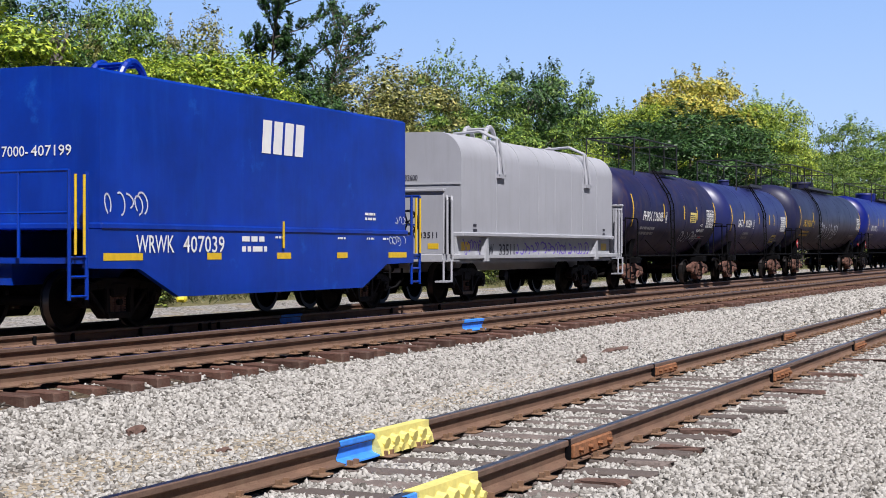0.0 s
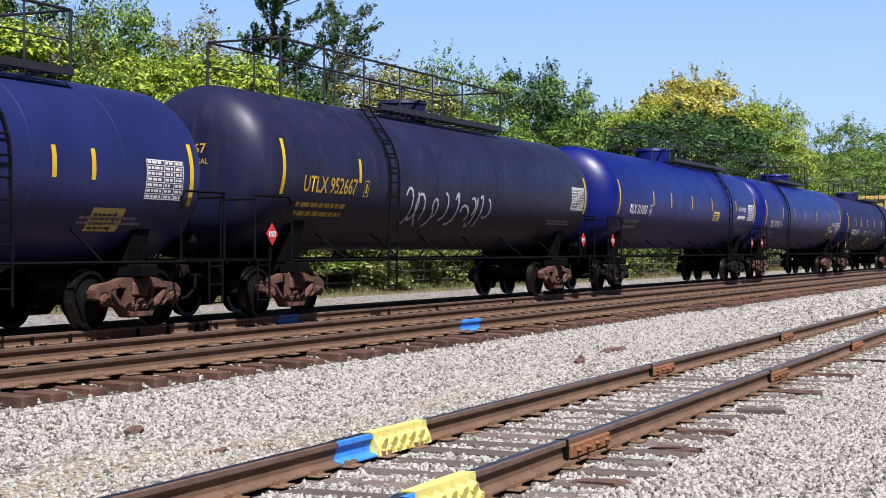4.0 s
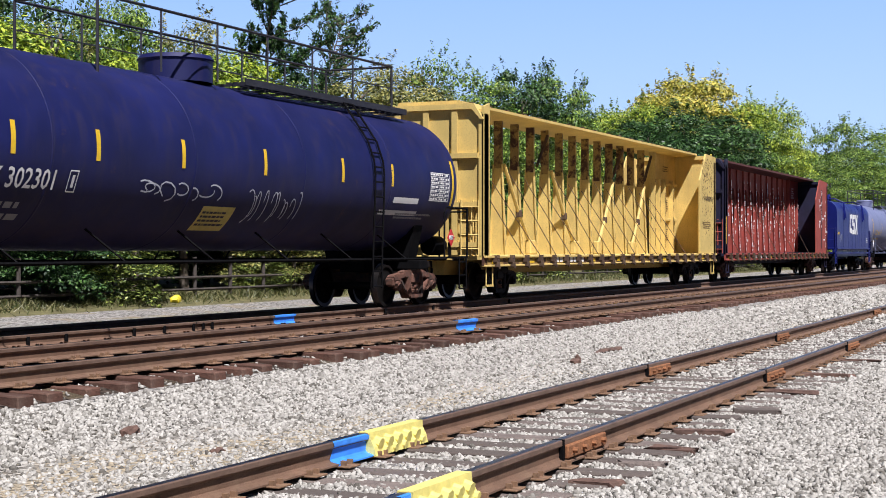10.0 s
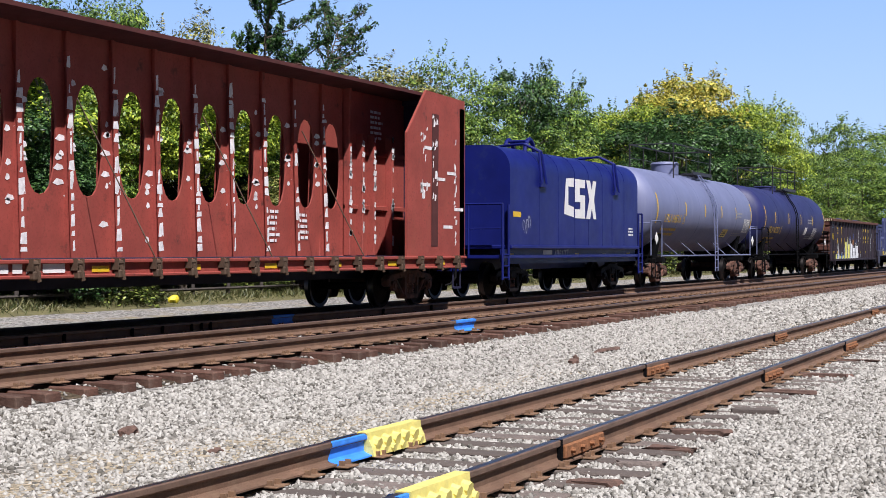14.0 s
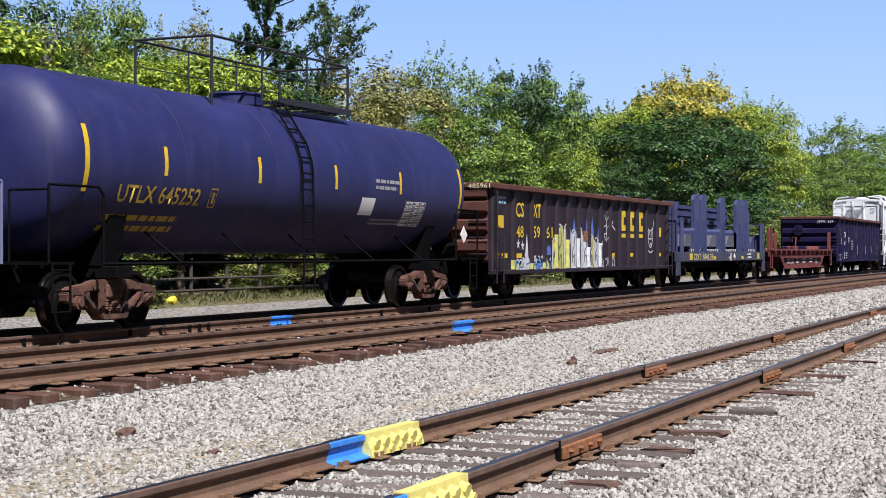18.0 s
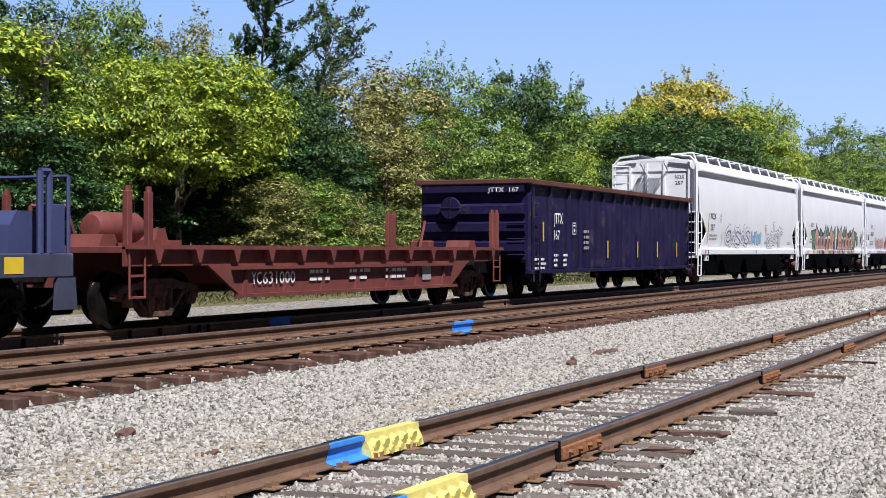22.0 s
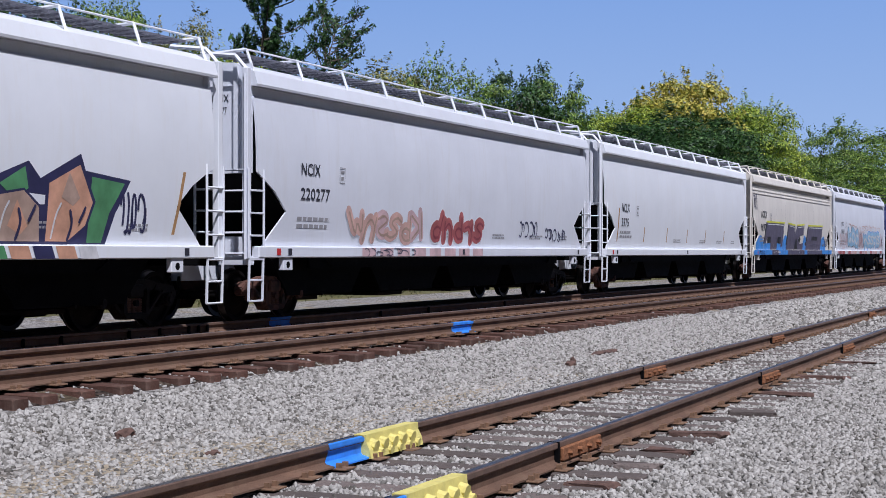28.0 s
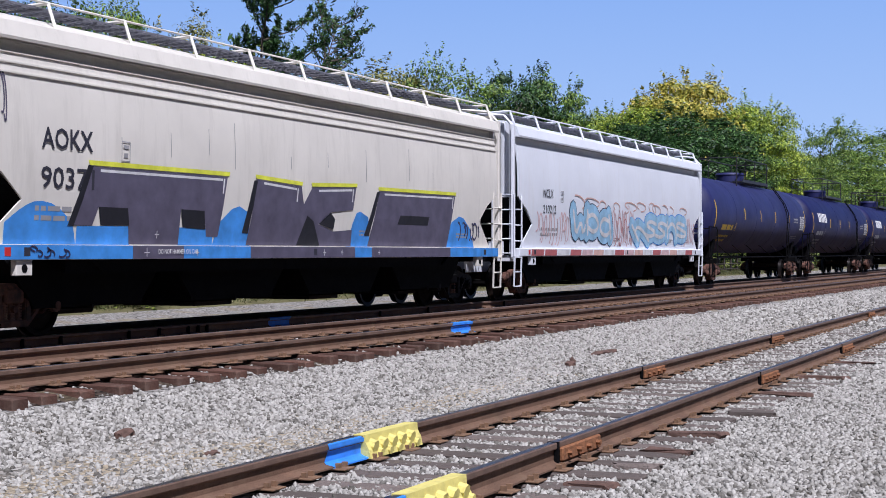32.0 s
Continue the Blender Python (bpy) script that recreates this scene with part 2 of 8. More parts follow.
def track(name, yc, ztop, x0, x1, tie_mat, tie_len, spacing, label, tx0, tx1, ntie, jitter, sink, cant=0.0):
    e = tagged(new(name), label, "railway track", kind="structure")
    for s in (-1, 1):
        rail(e, yc + s * .7525, ztop + s * cant, x0, x1, "rust-brown steel rail with a worn bright head")
    zt = ztop - .176 - .014
    bm = B()
    box(bm, -.115, .115, -tie_len / 2, tie_len / 2, -.18, 0, .012)
    tie = part("tie", bm, tie_mat, e)
    bm = B()
    box(bm, -.09, .09, -.17, .17, 0, .014, .004)
    for sx in (-.05, .05):
        for sy in (-.1, .1):
            box(bm, sx - .014, sx + .014, sy - .02, sy + .02, .0, .05)
    plate = part("tie_plate", bm, M_PLATE, e)
    x, k = tx0, 0
    rnd = random.Random(int(yc * 10))
    rest = []
    first = True
    TIE_X[yc] = []
    while x < tx1:
        m = pose(x, yc + rnd.uniform(-jitter, jitter), zt - rnd.uniform(0, sink), math.degrees(cant / .7525) + rnd.uniform(-.4, .4), 0, rnd.uniform(-1.2, 1.2) * (1 + 6 * jitter))
        TIE_X[yc].append(x)
        if k < ntie:
            if first:
                tie.matrix_basis = m
            else:
                share("tie", tie, m, e)
            for s in (-1, 1):
                pm = pose(x, yc + s * .7525, zt + s * cant)
                if first and s < 0:
                    plate.matrix_basis = pm
                else:
                    share("tie_plate", plate, pm, e)
            first = False
        else:
            rest.append((m, x))
        x += spacing * rnd.uniform(.92, 1.08)
        k += 1
    if rest:
        bm = B()
        for m, xx in rest:
            box(bm, -.115, .115, -tie_len / 2, tie_len / 2, -.18, 0, 0, m)
        tagged(part("far_ties", bm, tie_mat, e), kind="stuff")
    return e


track("railway_track_far", T2Y, T2Z, -60, 700, M_TIE, 2.6, .53, "main railway track in pale ballast under the train", 14, 200, 60, .03, .02)
track("railway_track_near", T1Y, T1Z, -60, 700, M_TIE, 2.6, .55, "empty main railway track with rusty rails and brown wooden ties", 6, 260, 180, .07, .03, .02)
siding = track("railway_track_siding", T0Y, T0Z, -60, 700, M_GREYTIE, 2.75, .56, "old siding track half buried in grey gravel", 5, 120, 110, .16, .02)
siding.matrix_basis = pose(0, 0, 0, 0, 0, math.degrees(SKEW))

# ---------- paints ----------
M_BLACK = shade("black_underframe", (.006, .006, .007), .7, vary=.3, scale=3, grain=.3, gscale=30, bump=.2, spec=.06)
M_TRUCK = shade("rusty_cast_steel", (.13, .06, .042), .8, vary=.4, scale=6, spots=(.05, .035, .03), spot_amount=.5, spot_scale=5, bump=.35)
# second truck steel: near-black base holds shade from under the cars
M_DARKTRUCK = shade("dark_cast_steel", (.016, .012, .012), .6, vary=.4, scale=6, spots=(.09, .05, .035), spot_amount=.34, spot_scale=5, bump=.35, spec=.12)
M_WHEEL = shade("dark_wheel_steel", (.007, .006, .006), .7, metal=.0, vary=.3, scale=6, spots=(.05, .028, .02), spot_amount=.33, spot_scale=4, spec=.12)
M_TREAD = shade("worn_wheel_tread", (.11, .10, .10), .35, metal=1, vary=.1)
M_SPRING = shade("rusty_spring", (.2, .1, .07), .7, vary=.3, scale=20)
M_WHITE = shade("white_lettering", (.8, .8, .8), .6, vary=.06)
M_GREYTXT = shade("dull_grey_lettering", (.32, .32, .34), .7, vary=.1)
M_BLACKTXT = shade("dark_lettering", (.03, .03, .045), .6, vary=.1)
M_YELLOW = shade("yellow_reflective_stripe", (.72, .47, .02), .5, vary=.12, scale=9)
M_YELLABEL = shade("pale_yellow_label", (.68, .55, .16), .6, vary=.12, scale=9)
M_RED = shade("red_placard", (.55, .03, .03), .5, vary=.1)
M_GRATE = shade("dark_steel_rail", (.022, .022, .03), .5, vary=.2)


def loose(bm, m):
    bmesh.ops.transform(bm, matrix=m, verts=bm.verts)
    return bm


# ---------- running gear ----------
def wheelset_mesh():
    bm = B()
    wheel = [(-.07, 0), (-.07, .2), (-.045, .235), (-.03, .36), (-.07, .395), (-.07, .45), (.045, .457), (.05, .482), (.075, .475), (.07, .395), (.02, .36), (.04, .21), (.08, .18), (.08, 0)]
    for s in (-1, 1):
        prof = [(s * (.7525 - a), r) for a, r in wheel]
        lathe_x(bm, prof, 40)
    lathe_x(bm, [(-1.08, 0), (-1.08, .075), (-1.06, .105), (-.9, .105), (-.9, .08), (.9, .08), (.9, .105), (1.06, .105), (1.08, .075), (1.08, 0)], 16)
    for s in (-1, 1):
        for k in range(3):
            a = k * 2.094
            rod(bm, (s * 1.075, .045 * math.cos(a), .045 * math.sin(a)), (s * 1.1, .045 * math.cos(a), .045 * math.sin(a)), .016, 6)
    loose(bm, pose(0, 0, 0, 0, 0, 90))
    for f in bm.faces:
        c = f.calc_center_median()
        if .62 < abs(c.y) < .83 and .43 < math.hypot(c.x, c.z) < .47:
            f.material_index = 1
    return bm


def sideframe_mesh(y):
    bm = B()
    a, b = y - .09, y + .09
    for s in (-1, 1):
        prism(bm, [(s * 1.12, .47), (s * 1.14, .6), (s * 1.02, .69), (s * .55, .74), (s * .5, .62), (s * .72, .6), (s * .74, .44), (s * .62, .36), (s * .64, .33), (s * .79, .42), (s * .8, .56), (s * .98, .56), (s * 1.0, .44)], "y", a, b)
        prism(bm, [(s * .8, .6), (s * .66, .6), (s * .3, .26), (s * .36, .2)], "y", a, b)
        prism(bm, [(s * .36, .66), (s * .26, .66), (s * .22, .24), (s * .36, .24)], "y", a - .02, b + .02)
    prism(bm, [(-.6, .74), (-.4, .79), (.4, .79), (.6, .74), (.5, .62), (-.5, .62)], "y", a, b)
    prism(bm, [(-.36, .27), (.36, .27), (.3, .17), (-.3, .17)], "y", a - .03, b + .03)
    bmesh.ops.bevel(bm, geom=bm.edges[:], offset=.018, segments=2, affect="EDGES", clamp_overlap=True)
    out = -1 if y < 0 else 1
    for s in (-1, 1):
        rod(bm, (s * .889, y + out * .02, .457), (s * .889, y + out * .13, .457), .105, 14)
        rod(bm, (s * .889, y + out * .13, .457), (s * .889, y + out * .16, .457), .06, 10)
    rod(bm, (0, y + out * .06, .42), (0, y + out * .125, .42), .05, 10)
    return bm


def springs_mesh(y):
    bm = B()
    for x in (-.15, 0, .15):
        z = .27
        while z < .5:
            rod(bm, (x, y, z), (x, y, z + .022), .068, 8)
            rod(bm, (x, y, z + .022), (x, y, z + .038), .045, 6)
            z += .038
    return bm


TRUCK_KIT = {}


def truck(car, x, rusty=True):
    key = "truck_rusty" if rusty else "truck_dark"
    if key not in TRUCK_KIT:
        TRUCK_KIT[key] = tuple(bpy.data.meshes.new(n) for n in ("bolster", "sideframe", "sideframe", "spring_nest", "spring_nest", "wheelset"))
        b = B()
        box(b, -.2, .2, -1.12, 1.12, .5, .72, .03)
        box(b, -.33, .33, -.35, .35, .72, .78, .02)
        rod(b, (-.55, -.45, .45), (-.55, .45, .45), .04)
        rod(b, (.55, -.45, .45), (.55, .45, .45), .04)
        mts = (M_TRUCK if rusty else M_DARKTRUCK)
        for me, bb, mt in zip(TRUCK_KIT[key], (b, sideframe_mesh(-1.0), sideframe_mesh(1.0), springs_mesh(-1.02), springs_mesh(1.02), wheelset_mesh()),
                              (mts, mts, mts, M_SPRING, M_SPRING, M_WHEEL)):
            bb.normal_update()
            bb.to_mesh(me)
            bb.free()
            me.materials.append(mt)
        TRUCK_KIT[key][5].materials.append(M_TREAD)
        TRUCK_KIT[key][5].shade_smooth()
        TRUCK_KIT[key][5].set_sharp_from_angle(angle=radians(35))
    kit = TRUCK_KIT[key]
    t = new("truck", kit[0])
    t.parent, t.matrix_basis = car, pose(x, 0, 0)
    tagged(t, "rust-brown cast steel wheel truck" if rusty else "dark cast steel wheel truck, under-car shade in its colour")
    for n, me in zip(("sideframe", "sideframe", "spring_nest", "spring_nest"), kit[1:5]):
        new(n, me).parent = t
    for s in (-1, 1):
        w = new("wheelset", kit[5])
        w.parent, w.matrix_basis = t, pose(s * .889, 0, .457)
        WHEELS[s].append(w)
    return t


WHEELS = {-1: [], 1: []}
MOVING = []


def coupler(car, x_in, x_out, s):
    bm = B()
    box(bm, min(s * x_in, s * x_out), max(s * x_in, s * x_out), -.08, .08, .8, .96, .02)
    box(bm, min(s * (x_out - .2), s * (x_out + .03)), max(s * (x_out - .2), s * (x_out + .03)), -.2, .16, .72, 1.0, .04)
    part("coupler", bm, M_DARKTRUCK, car, "dark steel knuckle coupler")
    bm = B()
    pipe(bm, [(s * (x_out - .25), -.35, .8), (s * (x_out - .2), -.37, .55), (s * (x_out - .05), -.3, .4), (s * (x_out + .05), -.2, .36)], .03)
    part("air_hose", bm, M_BLACK, car, "black rubber air hose")


def new_car(name, label, x, pieces=()):
    e = tagged(new(name), label, "freight car", "cars of the freight train")
    MOVING.append((e, x))
    return e


# ---------- lettering and paint marks that follow a surface f(z) -> y ----------
def decal(name, e, mat, x0, x1, z0, z1, f, label="", n=4, lean=0.0):
    bm = B()
    rows = []
    for k in range(n + 1):
        z = z0 + (z1 - z0) * k / n
        y = f(z) - .006
        rows.append((bm.verts.new((x0 + lean * k / n, y, z)), bm.verts.new((x1 + lean * k / n, y, z))))
    for a, b in zip(rows, rows[1:]):
        bm.faces.new((a[0], a[1], b[1], b[0]))
    return part(name, bm, mat, e, label)


def patch(name, e, mat, polys, f, label="", off=.006, cuts=1):
    """Flat painted shapes, each a list of (x, z)."""
    bm = B()
    for poly in polys:
        vs = [bm.verts.new((x, 0, z)) for x, z in poly]
        fc = bm.faces.new(vs)
        fc.normal_update()
        if fc.normal.y > 0:
            fc.normal_flip()
    bmesh.ops.triangulate(bm, faces=bm.faces[:])
    if cuts:
        bmesh.ops.subdivide_edges(bm, edges=bm.edges[:], cuts=cuts, use_grid_fill=True)
    for v in bm.verts:
        v.co.y = f(v.co.z) - off
    return part(name, bm, mat, e, label)


def text(e, s, x, z, h, mat, f, width=None, bold=.0, off=.012, name="lettering", turned=None):
    """Words along a side, their lower left corner at (x, z), h high and, where given, that wide."""
    def glyphs(body):
        cu = bpy.data.curves.new(name, "FONT")
        cu.body, cu.size, cu.offset, cu.resolution_u = body, h / .71, bold * h, 2
        tmp = bpy.data.objects.new(name, cu)
        me = bpy.data.meshes.new_from_object(tmp)
        bpy.data.objects.remove(tmp)
        return me, min(v.co.x for v in me.vertices), max(v.co.x for v in me.vertices)

    _, x_min, x_max = glyphs(s)
    k = width / (x_max - x_min) if width else 1
    done, ob = "", None
    for word in s.split():
        done = s[:s.index(word, len(done)) + len(word)]
        me, lo, hi = glyphs(word)
        shift = glyphs(done)[2] - hi
        for v in me.vertices:
            a, b = (v.co.x + shift - x_min) * k, v.co.y
            v.co = turned(a, b) if turned else Vector((x + a, f(z + b) - off, z + b))
        me.materials.clear()
        me.materials.append(mat)
        ob = new(name, me)
        ob.parent = e
    return ob


def bars(e, x, z, w, n, h, mat, f, seed=1, gap=1.9, name="small_lettering"):
    """Lines of small print that cannot be read: broken bars."""
    rnd = random.Random(seed)
    bm = B()
    for k in range(n):
        zz = z - k * h * gap
        xx, end = x, x + w * rnd.uniform(.75, 1)
        while xx < end:
            l = rnd.uniform(1.2, 4.0) * h
            l = min(l, end - xx)
            vs = [bm.verts.new((a, f(b) - .008, b)) for a, b in ((xx, zz), (xx + l, zz), (xx + l, zz + h), (xx, zz + h))]
            bm.faces.new(vs)
            xx += l + h * .6
    return tagged(part(name, bm, mat, e), kind="stuff")


def chart(e, x0, x1, z0, z1, f, mat=None):
    """A stencilled white table: frame, rules and short words."""
    mat = mat or M_WHITE
    w = .016
    polys = [[(x0, z1 - w), (x1, z1 - w), (x1, z1), (x0, z1)], [(x0, z0), (x1, z0), (x1, z0 + w), (x0, z0 + w)]]
    rnd = random.Random(int(x0 * 10))
    n = 7
    for k in range(n):
        a, b = z0 + (z1 - z0) * k / n, z0 + (z1 - z0) * (k + 1) / n
        for q in (x0, x0 + (x1 - x0) * .46, x0 + (x1 - x0) * .74, x1 - w):
            polys.append([(q, a), (q + w, a), (q + w, b), (q, b)])
        if k:
            polys.append([(x0, a - w / 3), (x1, a - w / 3), (x1, a + w / 3), (x0, a + w / 3)])
        for c0, c1 in ((.03, .42), (.5, .7), (.78, .96)):
            c = c0
            while c < c1 - .04:
                d = min(c1, c + rnd.uniform(.05, .13))
                polys.append([(x0 + (x1 - x0) * c, a + (b - a) * .28), (x0 + (x1 - x0) * d, a + (b - a) * .28), (x0 + (x1 - x0) * d, a + (b - a) * .75), (x0 + (x1 - x0) * c, a + (b - a) * .75)])
                c = d + .025
    tagged(patch("data_table", e, mat, polys, f, "white stencilled data table", .012, 0), kind="stuff")


def diamond(e, x, y, z, r, mat, word="", wmat=None):
    bm = B()
    prism(bm, [(x - r, z), (x, z - r), (x + r, z), (x, z + r)], "y", y, y + .012)
    p = part("placard", bm, mat, e, "diamond-shaped hazard placard")
    bm = B()
    prism(bm, [(x - r * .55, z - .04), (x + r * .55, z - .04), (x + r * .55, z + .05), (x - r * .55, z + .05)], "y", y - .004, y)
    part("number_panel", bm, M_WHITE, p)
    if word:
        text(p, word, x - r * .42, z - .03, .065, M_BLACKTXT, lambda zz: y, width=r * .84, off=.008)
    return p


def ladder(name, e, x0, x1, path, r, mat, label="", step=.3):
    """Two stiles along path (y, z) with rungs."""
    bm = B()
    pipe(bm, [(x0, y, z) for y, z in path], r, 5)
    pipe(bm, [(x1, y, z) for y, z in path], r, 5)
    left = 0.0
    for (ya, za), (yb, zb) in zip(path, path[1:]):
        d = math.hypot(yb - ya, zb - za)
        k = left
        while k < d:
            q = k / d
            rod(bm, (x0, ya + (yb - ya) * q, za + (zb - za) * q), (x1, ya + (yb - ya) * q, za + (zb - za) * q), r * .8, 5)
            k += step
        left = k - d
    return part(name, bm, mat, e, label)


# ---------- tank cars ----------
def tank_car(x, half, R, zc, paint, label, mark, mark_mat, mark_x, mark_z, mark_h, mark_w, stripes, deck, dome, ladder_x, rusty=True, lpg=False, chart_x=None,
             tag=None, band=None, name="tank_car", trim=None, rails=None, chart_dz=0.0):
    e = new_car(name, label, x)
    tm = half - .95 if half < 6 else half - 1.1
    trim = trim or M_BLACK
    pipes = paint if paint == P_GREYTANK else trim
    head = R * .48
    prof = []
    for k in range(15):
        a = k / 14 * math.pi / 2
        prof.append((-half - .1 - head * math.cos(a), R * math.sin(a) ** .66))
    prof += [(-half * q, R) for q in (.66, .33)] + [(half * q, R) for q in (0, .33, .66)]
    prof += [(-p, r) for p, r in prof[14::-1]]
    bm = B()
    lathe_x(bm, prof, 72, zc)
    shell = part("tank_shell", bm, paint, e, "", True)
    # weld seams standing slightly proud
    for q in (-.62, -.2, .22, .64):
        bm = B()
        lathe_x(bm, [(q * half - .03, R), (q * half - .02, R + .006), (q * half + .02, R + .006), (q * half + .03, R)], 64, zc)
        part("weld_seam", bm, paint, shell, "", True)

    def f(z):
        d = min(abs(z - zc), R * .995)
        return -math.sqrt(R * R - d * d)

    for s in (-1, 1):
        # saddle, stub sill, end deck
        bm = B()
        xs = s * tm
        prism(bm, [(-1.0, 1.0), (1.0, 1.0), (1.2, 1.95), (.6, zc - R * .55), (-.6, zc - R * .55), (-1.2, 1.95)], "x", xs - .22, xs + .22)
        part("saddle", bm, trim, e, "black tapered tank saddle")
        bm = B()
        a, b = sorted((s * (tm - .9), s * (half + .85)))
        box(bm, a, b, -.3, .3, .74, 1.06, .02)
        box(bm, xs - .2, xs + .2, -1.3, 1.3, .8, 1.0, .02)
        part("stub_sill", bm, trim, e)
        bm = B()
        a, b = sorted((s * (half + .35), s * (half + .95)))
        box(bm, a, b, -1.45, 1.45, 1.03, 1.07)
        for k in range(7):
            yy = -1.35 + k * .45
            box(bm, a, b, yy - .02, yy + .02, .98, 1.03)
        part("end_platform", bm, trim, e)
        # hoop rail round the end deck, grab irons, step ladder
        bm = B()
        xo, xi = s * (half + .92), s * (half - .35)
        pipe(bm, [(xi, 1.45, 1.05), (xi, 1.45, 2.05), (xi + s * .12, 1.45, 2.17), (xo, 1.45, 2.17), (xo, 1.45, 1.05)], .022, 6)
        part("end_railing", bm, pipes, e, "tubular safety railing")
        bm = B()
        pipe(bm, [(xi, -1.45, 1.05), (xi, -1.45, 2.05), (xi + s * .12, -1.45, 2.17), (xo, -1.45, 2.17), (xo, -1.45, 1.05)], .022, 6)
        pipe(bm, [(xo, -1.45, 2.1), (xo, -.75, 2.1), (xo, -.75, 1.05)], .02, 5)
        part("end_railing", bm, pipes, e, "tubular safety railing")
        ladder("step_ladder", e, s * (half + .45), s * (half + .85), [(-1.46, .35), (-1.46, 1.05)], .02, trim)
        coupler(e, half + .6, (half + 1.35), s)
        truck(e, s * tm, rusty)
        if lpg:
            bm = B()
            box(bm, s * (half + .2) - .02, s * (half + .2) + .02, -1.35, -1.3, 1.05, 1.4)
            part("placard_bracket", bm, trim, e)
            diamond(e, s * (half + .2), -1.37, 1.5, .2, M_RED, "1075")
        if s > 0:
            bm = B()
            lathe_x(bm, [(half + .15, 0), (half + .17, .19), (half + .25, .22), (half + .75, .22), (half + .83, .19), (half + .85, 0)], 16, 1.32, -.8)
            part("air_reservoir", bm, trim, e, "dark cylindrical brake air reservoir", True)
        else:
            bm = B()
            lathe_x(bm, [(-half - .5, 0), (-half - .5, .26), (-half - .45, .28), (-half - .4, .26), (-half - .4, 0)], 20, 1.75, .55)
            rod(bm, (-half - .45, .55, 1.05), (-half - .45, .55, 1.75), .03)
            part("brake_wheel", bm, trim, e)
    if mark:
        def on_head(a, b):
            y, z = .4 - a, zc + .22 + b
            q = min(.99, math.hypot(y, z - zc) / R)
            return Vector((-half - .11 - head * math.sqrt(1 - q ** 3.03), y, z))
        text(e, mark.split()[-1], 0, 0, .17, mark_mat, f, .78, .015, turned=on_head)
        text(e, "US GAL", 0, 0, .1, mark_mat, f, .42, .01, turned=lambda a, b: on_head(a + .4, b - .2))
    # running handrail low on both sides, with slanting braces
    for sy in (-1, 1):
        bm = B()
        rod(bm, (-half + .3, sy * 1.46, 1.03), (half - .3, sy * 1.46, 1.03), .032, 6)
        n = max(3, int(half * .75))
        part("side_handrail", bm, pipes, e, "long pipe along the tank's foot")
        for k in range(n):
            xx = -half + (k + 1) * 2 * half / (n + 1)
            bm = B()
            yb = f(1.55) * .97
            rod(bm, (xx + .12, sy * 1.46, 1.03), (xx - .2, sy * abs(yb), 1.55), .018, 5)
            part("brace", bm, pipes, e)
    # dome housing
    bm = B()
    zt = zc + R
    if dome:
        dx, dr, dh = dome
        prof2 = [(0, dr), (dh * .75, dr), (dh * .8, dr + .03), (dh * .95, dr * .96), (dh, dr * .5), (dh, 0)]
        lathe_x(bm, prof2, 24)
        loose(bm, Matrix.Translation((dx, 0, zt - .06)) @ Euler((0, -math.pi / 2, 0)).to_matrix().to_4x4())
        part("manway_housing", bm, paint, e, "round steel valve housing on top", True)
    # top platform with railings
    d0, d1 = deck
    bm = B()
    zd = zt + .04
    box(bm, d0, d1, -.83, -.8, zd - .06, zd + .06)
    walkway = part("top_walkway", bm, M_GRATE, e, "dark grating walkway on top")
    for yy in (-.75, -.6, -.45, .45, .6, .75):
        bm = B()
        box(bm, d0, d1, yy - .05, yy + .05, zd - .03, zd)
        part("board", bm, M_GRATE, walkway)
    k = d0
    while k < d1:
        bm = B()
        box(bm, k, k + .05, -.8, .8, zd - .07, zd - .03)
        part("crossbar", bm, M_GRATE, walkway)
        k += .6
    r0, r1 = rails or (d0, d1)
    for yy in (-.8, .8):
        bm = B()
        hh = .92
        pipe(bm, [(r0, yy, zd - .3), (r0, yy, zd + hh), (r1, yy, zd + hh), (r1, yy, zd - .1)], .026, 6)
        rod(bm, (r0, yy, zd + hh * .5), (r1, yy, zd + hh * .5), .013, 5)
        part("guard_rail", bm, M_GRATE, e, "dark tubular guard rail")
        xx = r0 + 1.7
        while xx < r1 - .8:
            bm = B()
            rod(bm, (xx, yy, zd - .1), (xx, yy, zd + hh), .02, 5)
            part("rail_post", bm, M_GRATE, e)
            xx += 1.7
    for xx in (r0, r1):
        bm = B()
        rod(bm, (xx, -.8, zd + .92), (xx, .8, zd + .92), .024, 6)
        part("cross_rail", bm, M_GRATE, e)
    # ladder following the shell
    path = [(f(z) - .07, z) for z in (zt - .25, zt - .5, zt - .8, zc + R * .2, zc)] + [(-R - .07, zc - .3), (-1.52, 1.1), (-1.52, .45)]
    path[0] = (-.85, zt - .02)
    ladder("side_ladder", e, ladder_x - .2, ladder_x + .2, path, .022, pipes, "steel side ladder")
    # stripes, marks, charts
    for xs in (-half, half):
        decal("end_stripe", e, M_YELLOW, xs - .055, xs + .055, zc - .5, zc + .5, f, "yellow reflective stripe", 8)
    for xs in stripes:
        decal("stripe", e, M_YELLOW, xs - .05, xs + .05, zc - .18, zc + .28, f, "yellow reflective stripe", 5)
    if mark:
        text(e, mark, mark_x, mark_z, mark_h, mark_mat, f, mark_w, .018)
    else:
        bars(e, mark_x, mark_z, mark_w, 1, mark_h, mark_mat, f, int(x))
    bars(e, mark_x - .1, mark_z - .28, mark_w * .95, 2, .085, M_GREYTXT if mark_mat == M_WHITE else mark_mat, f, int(x))
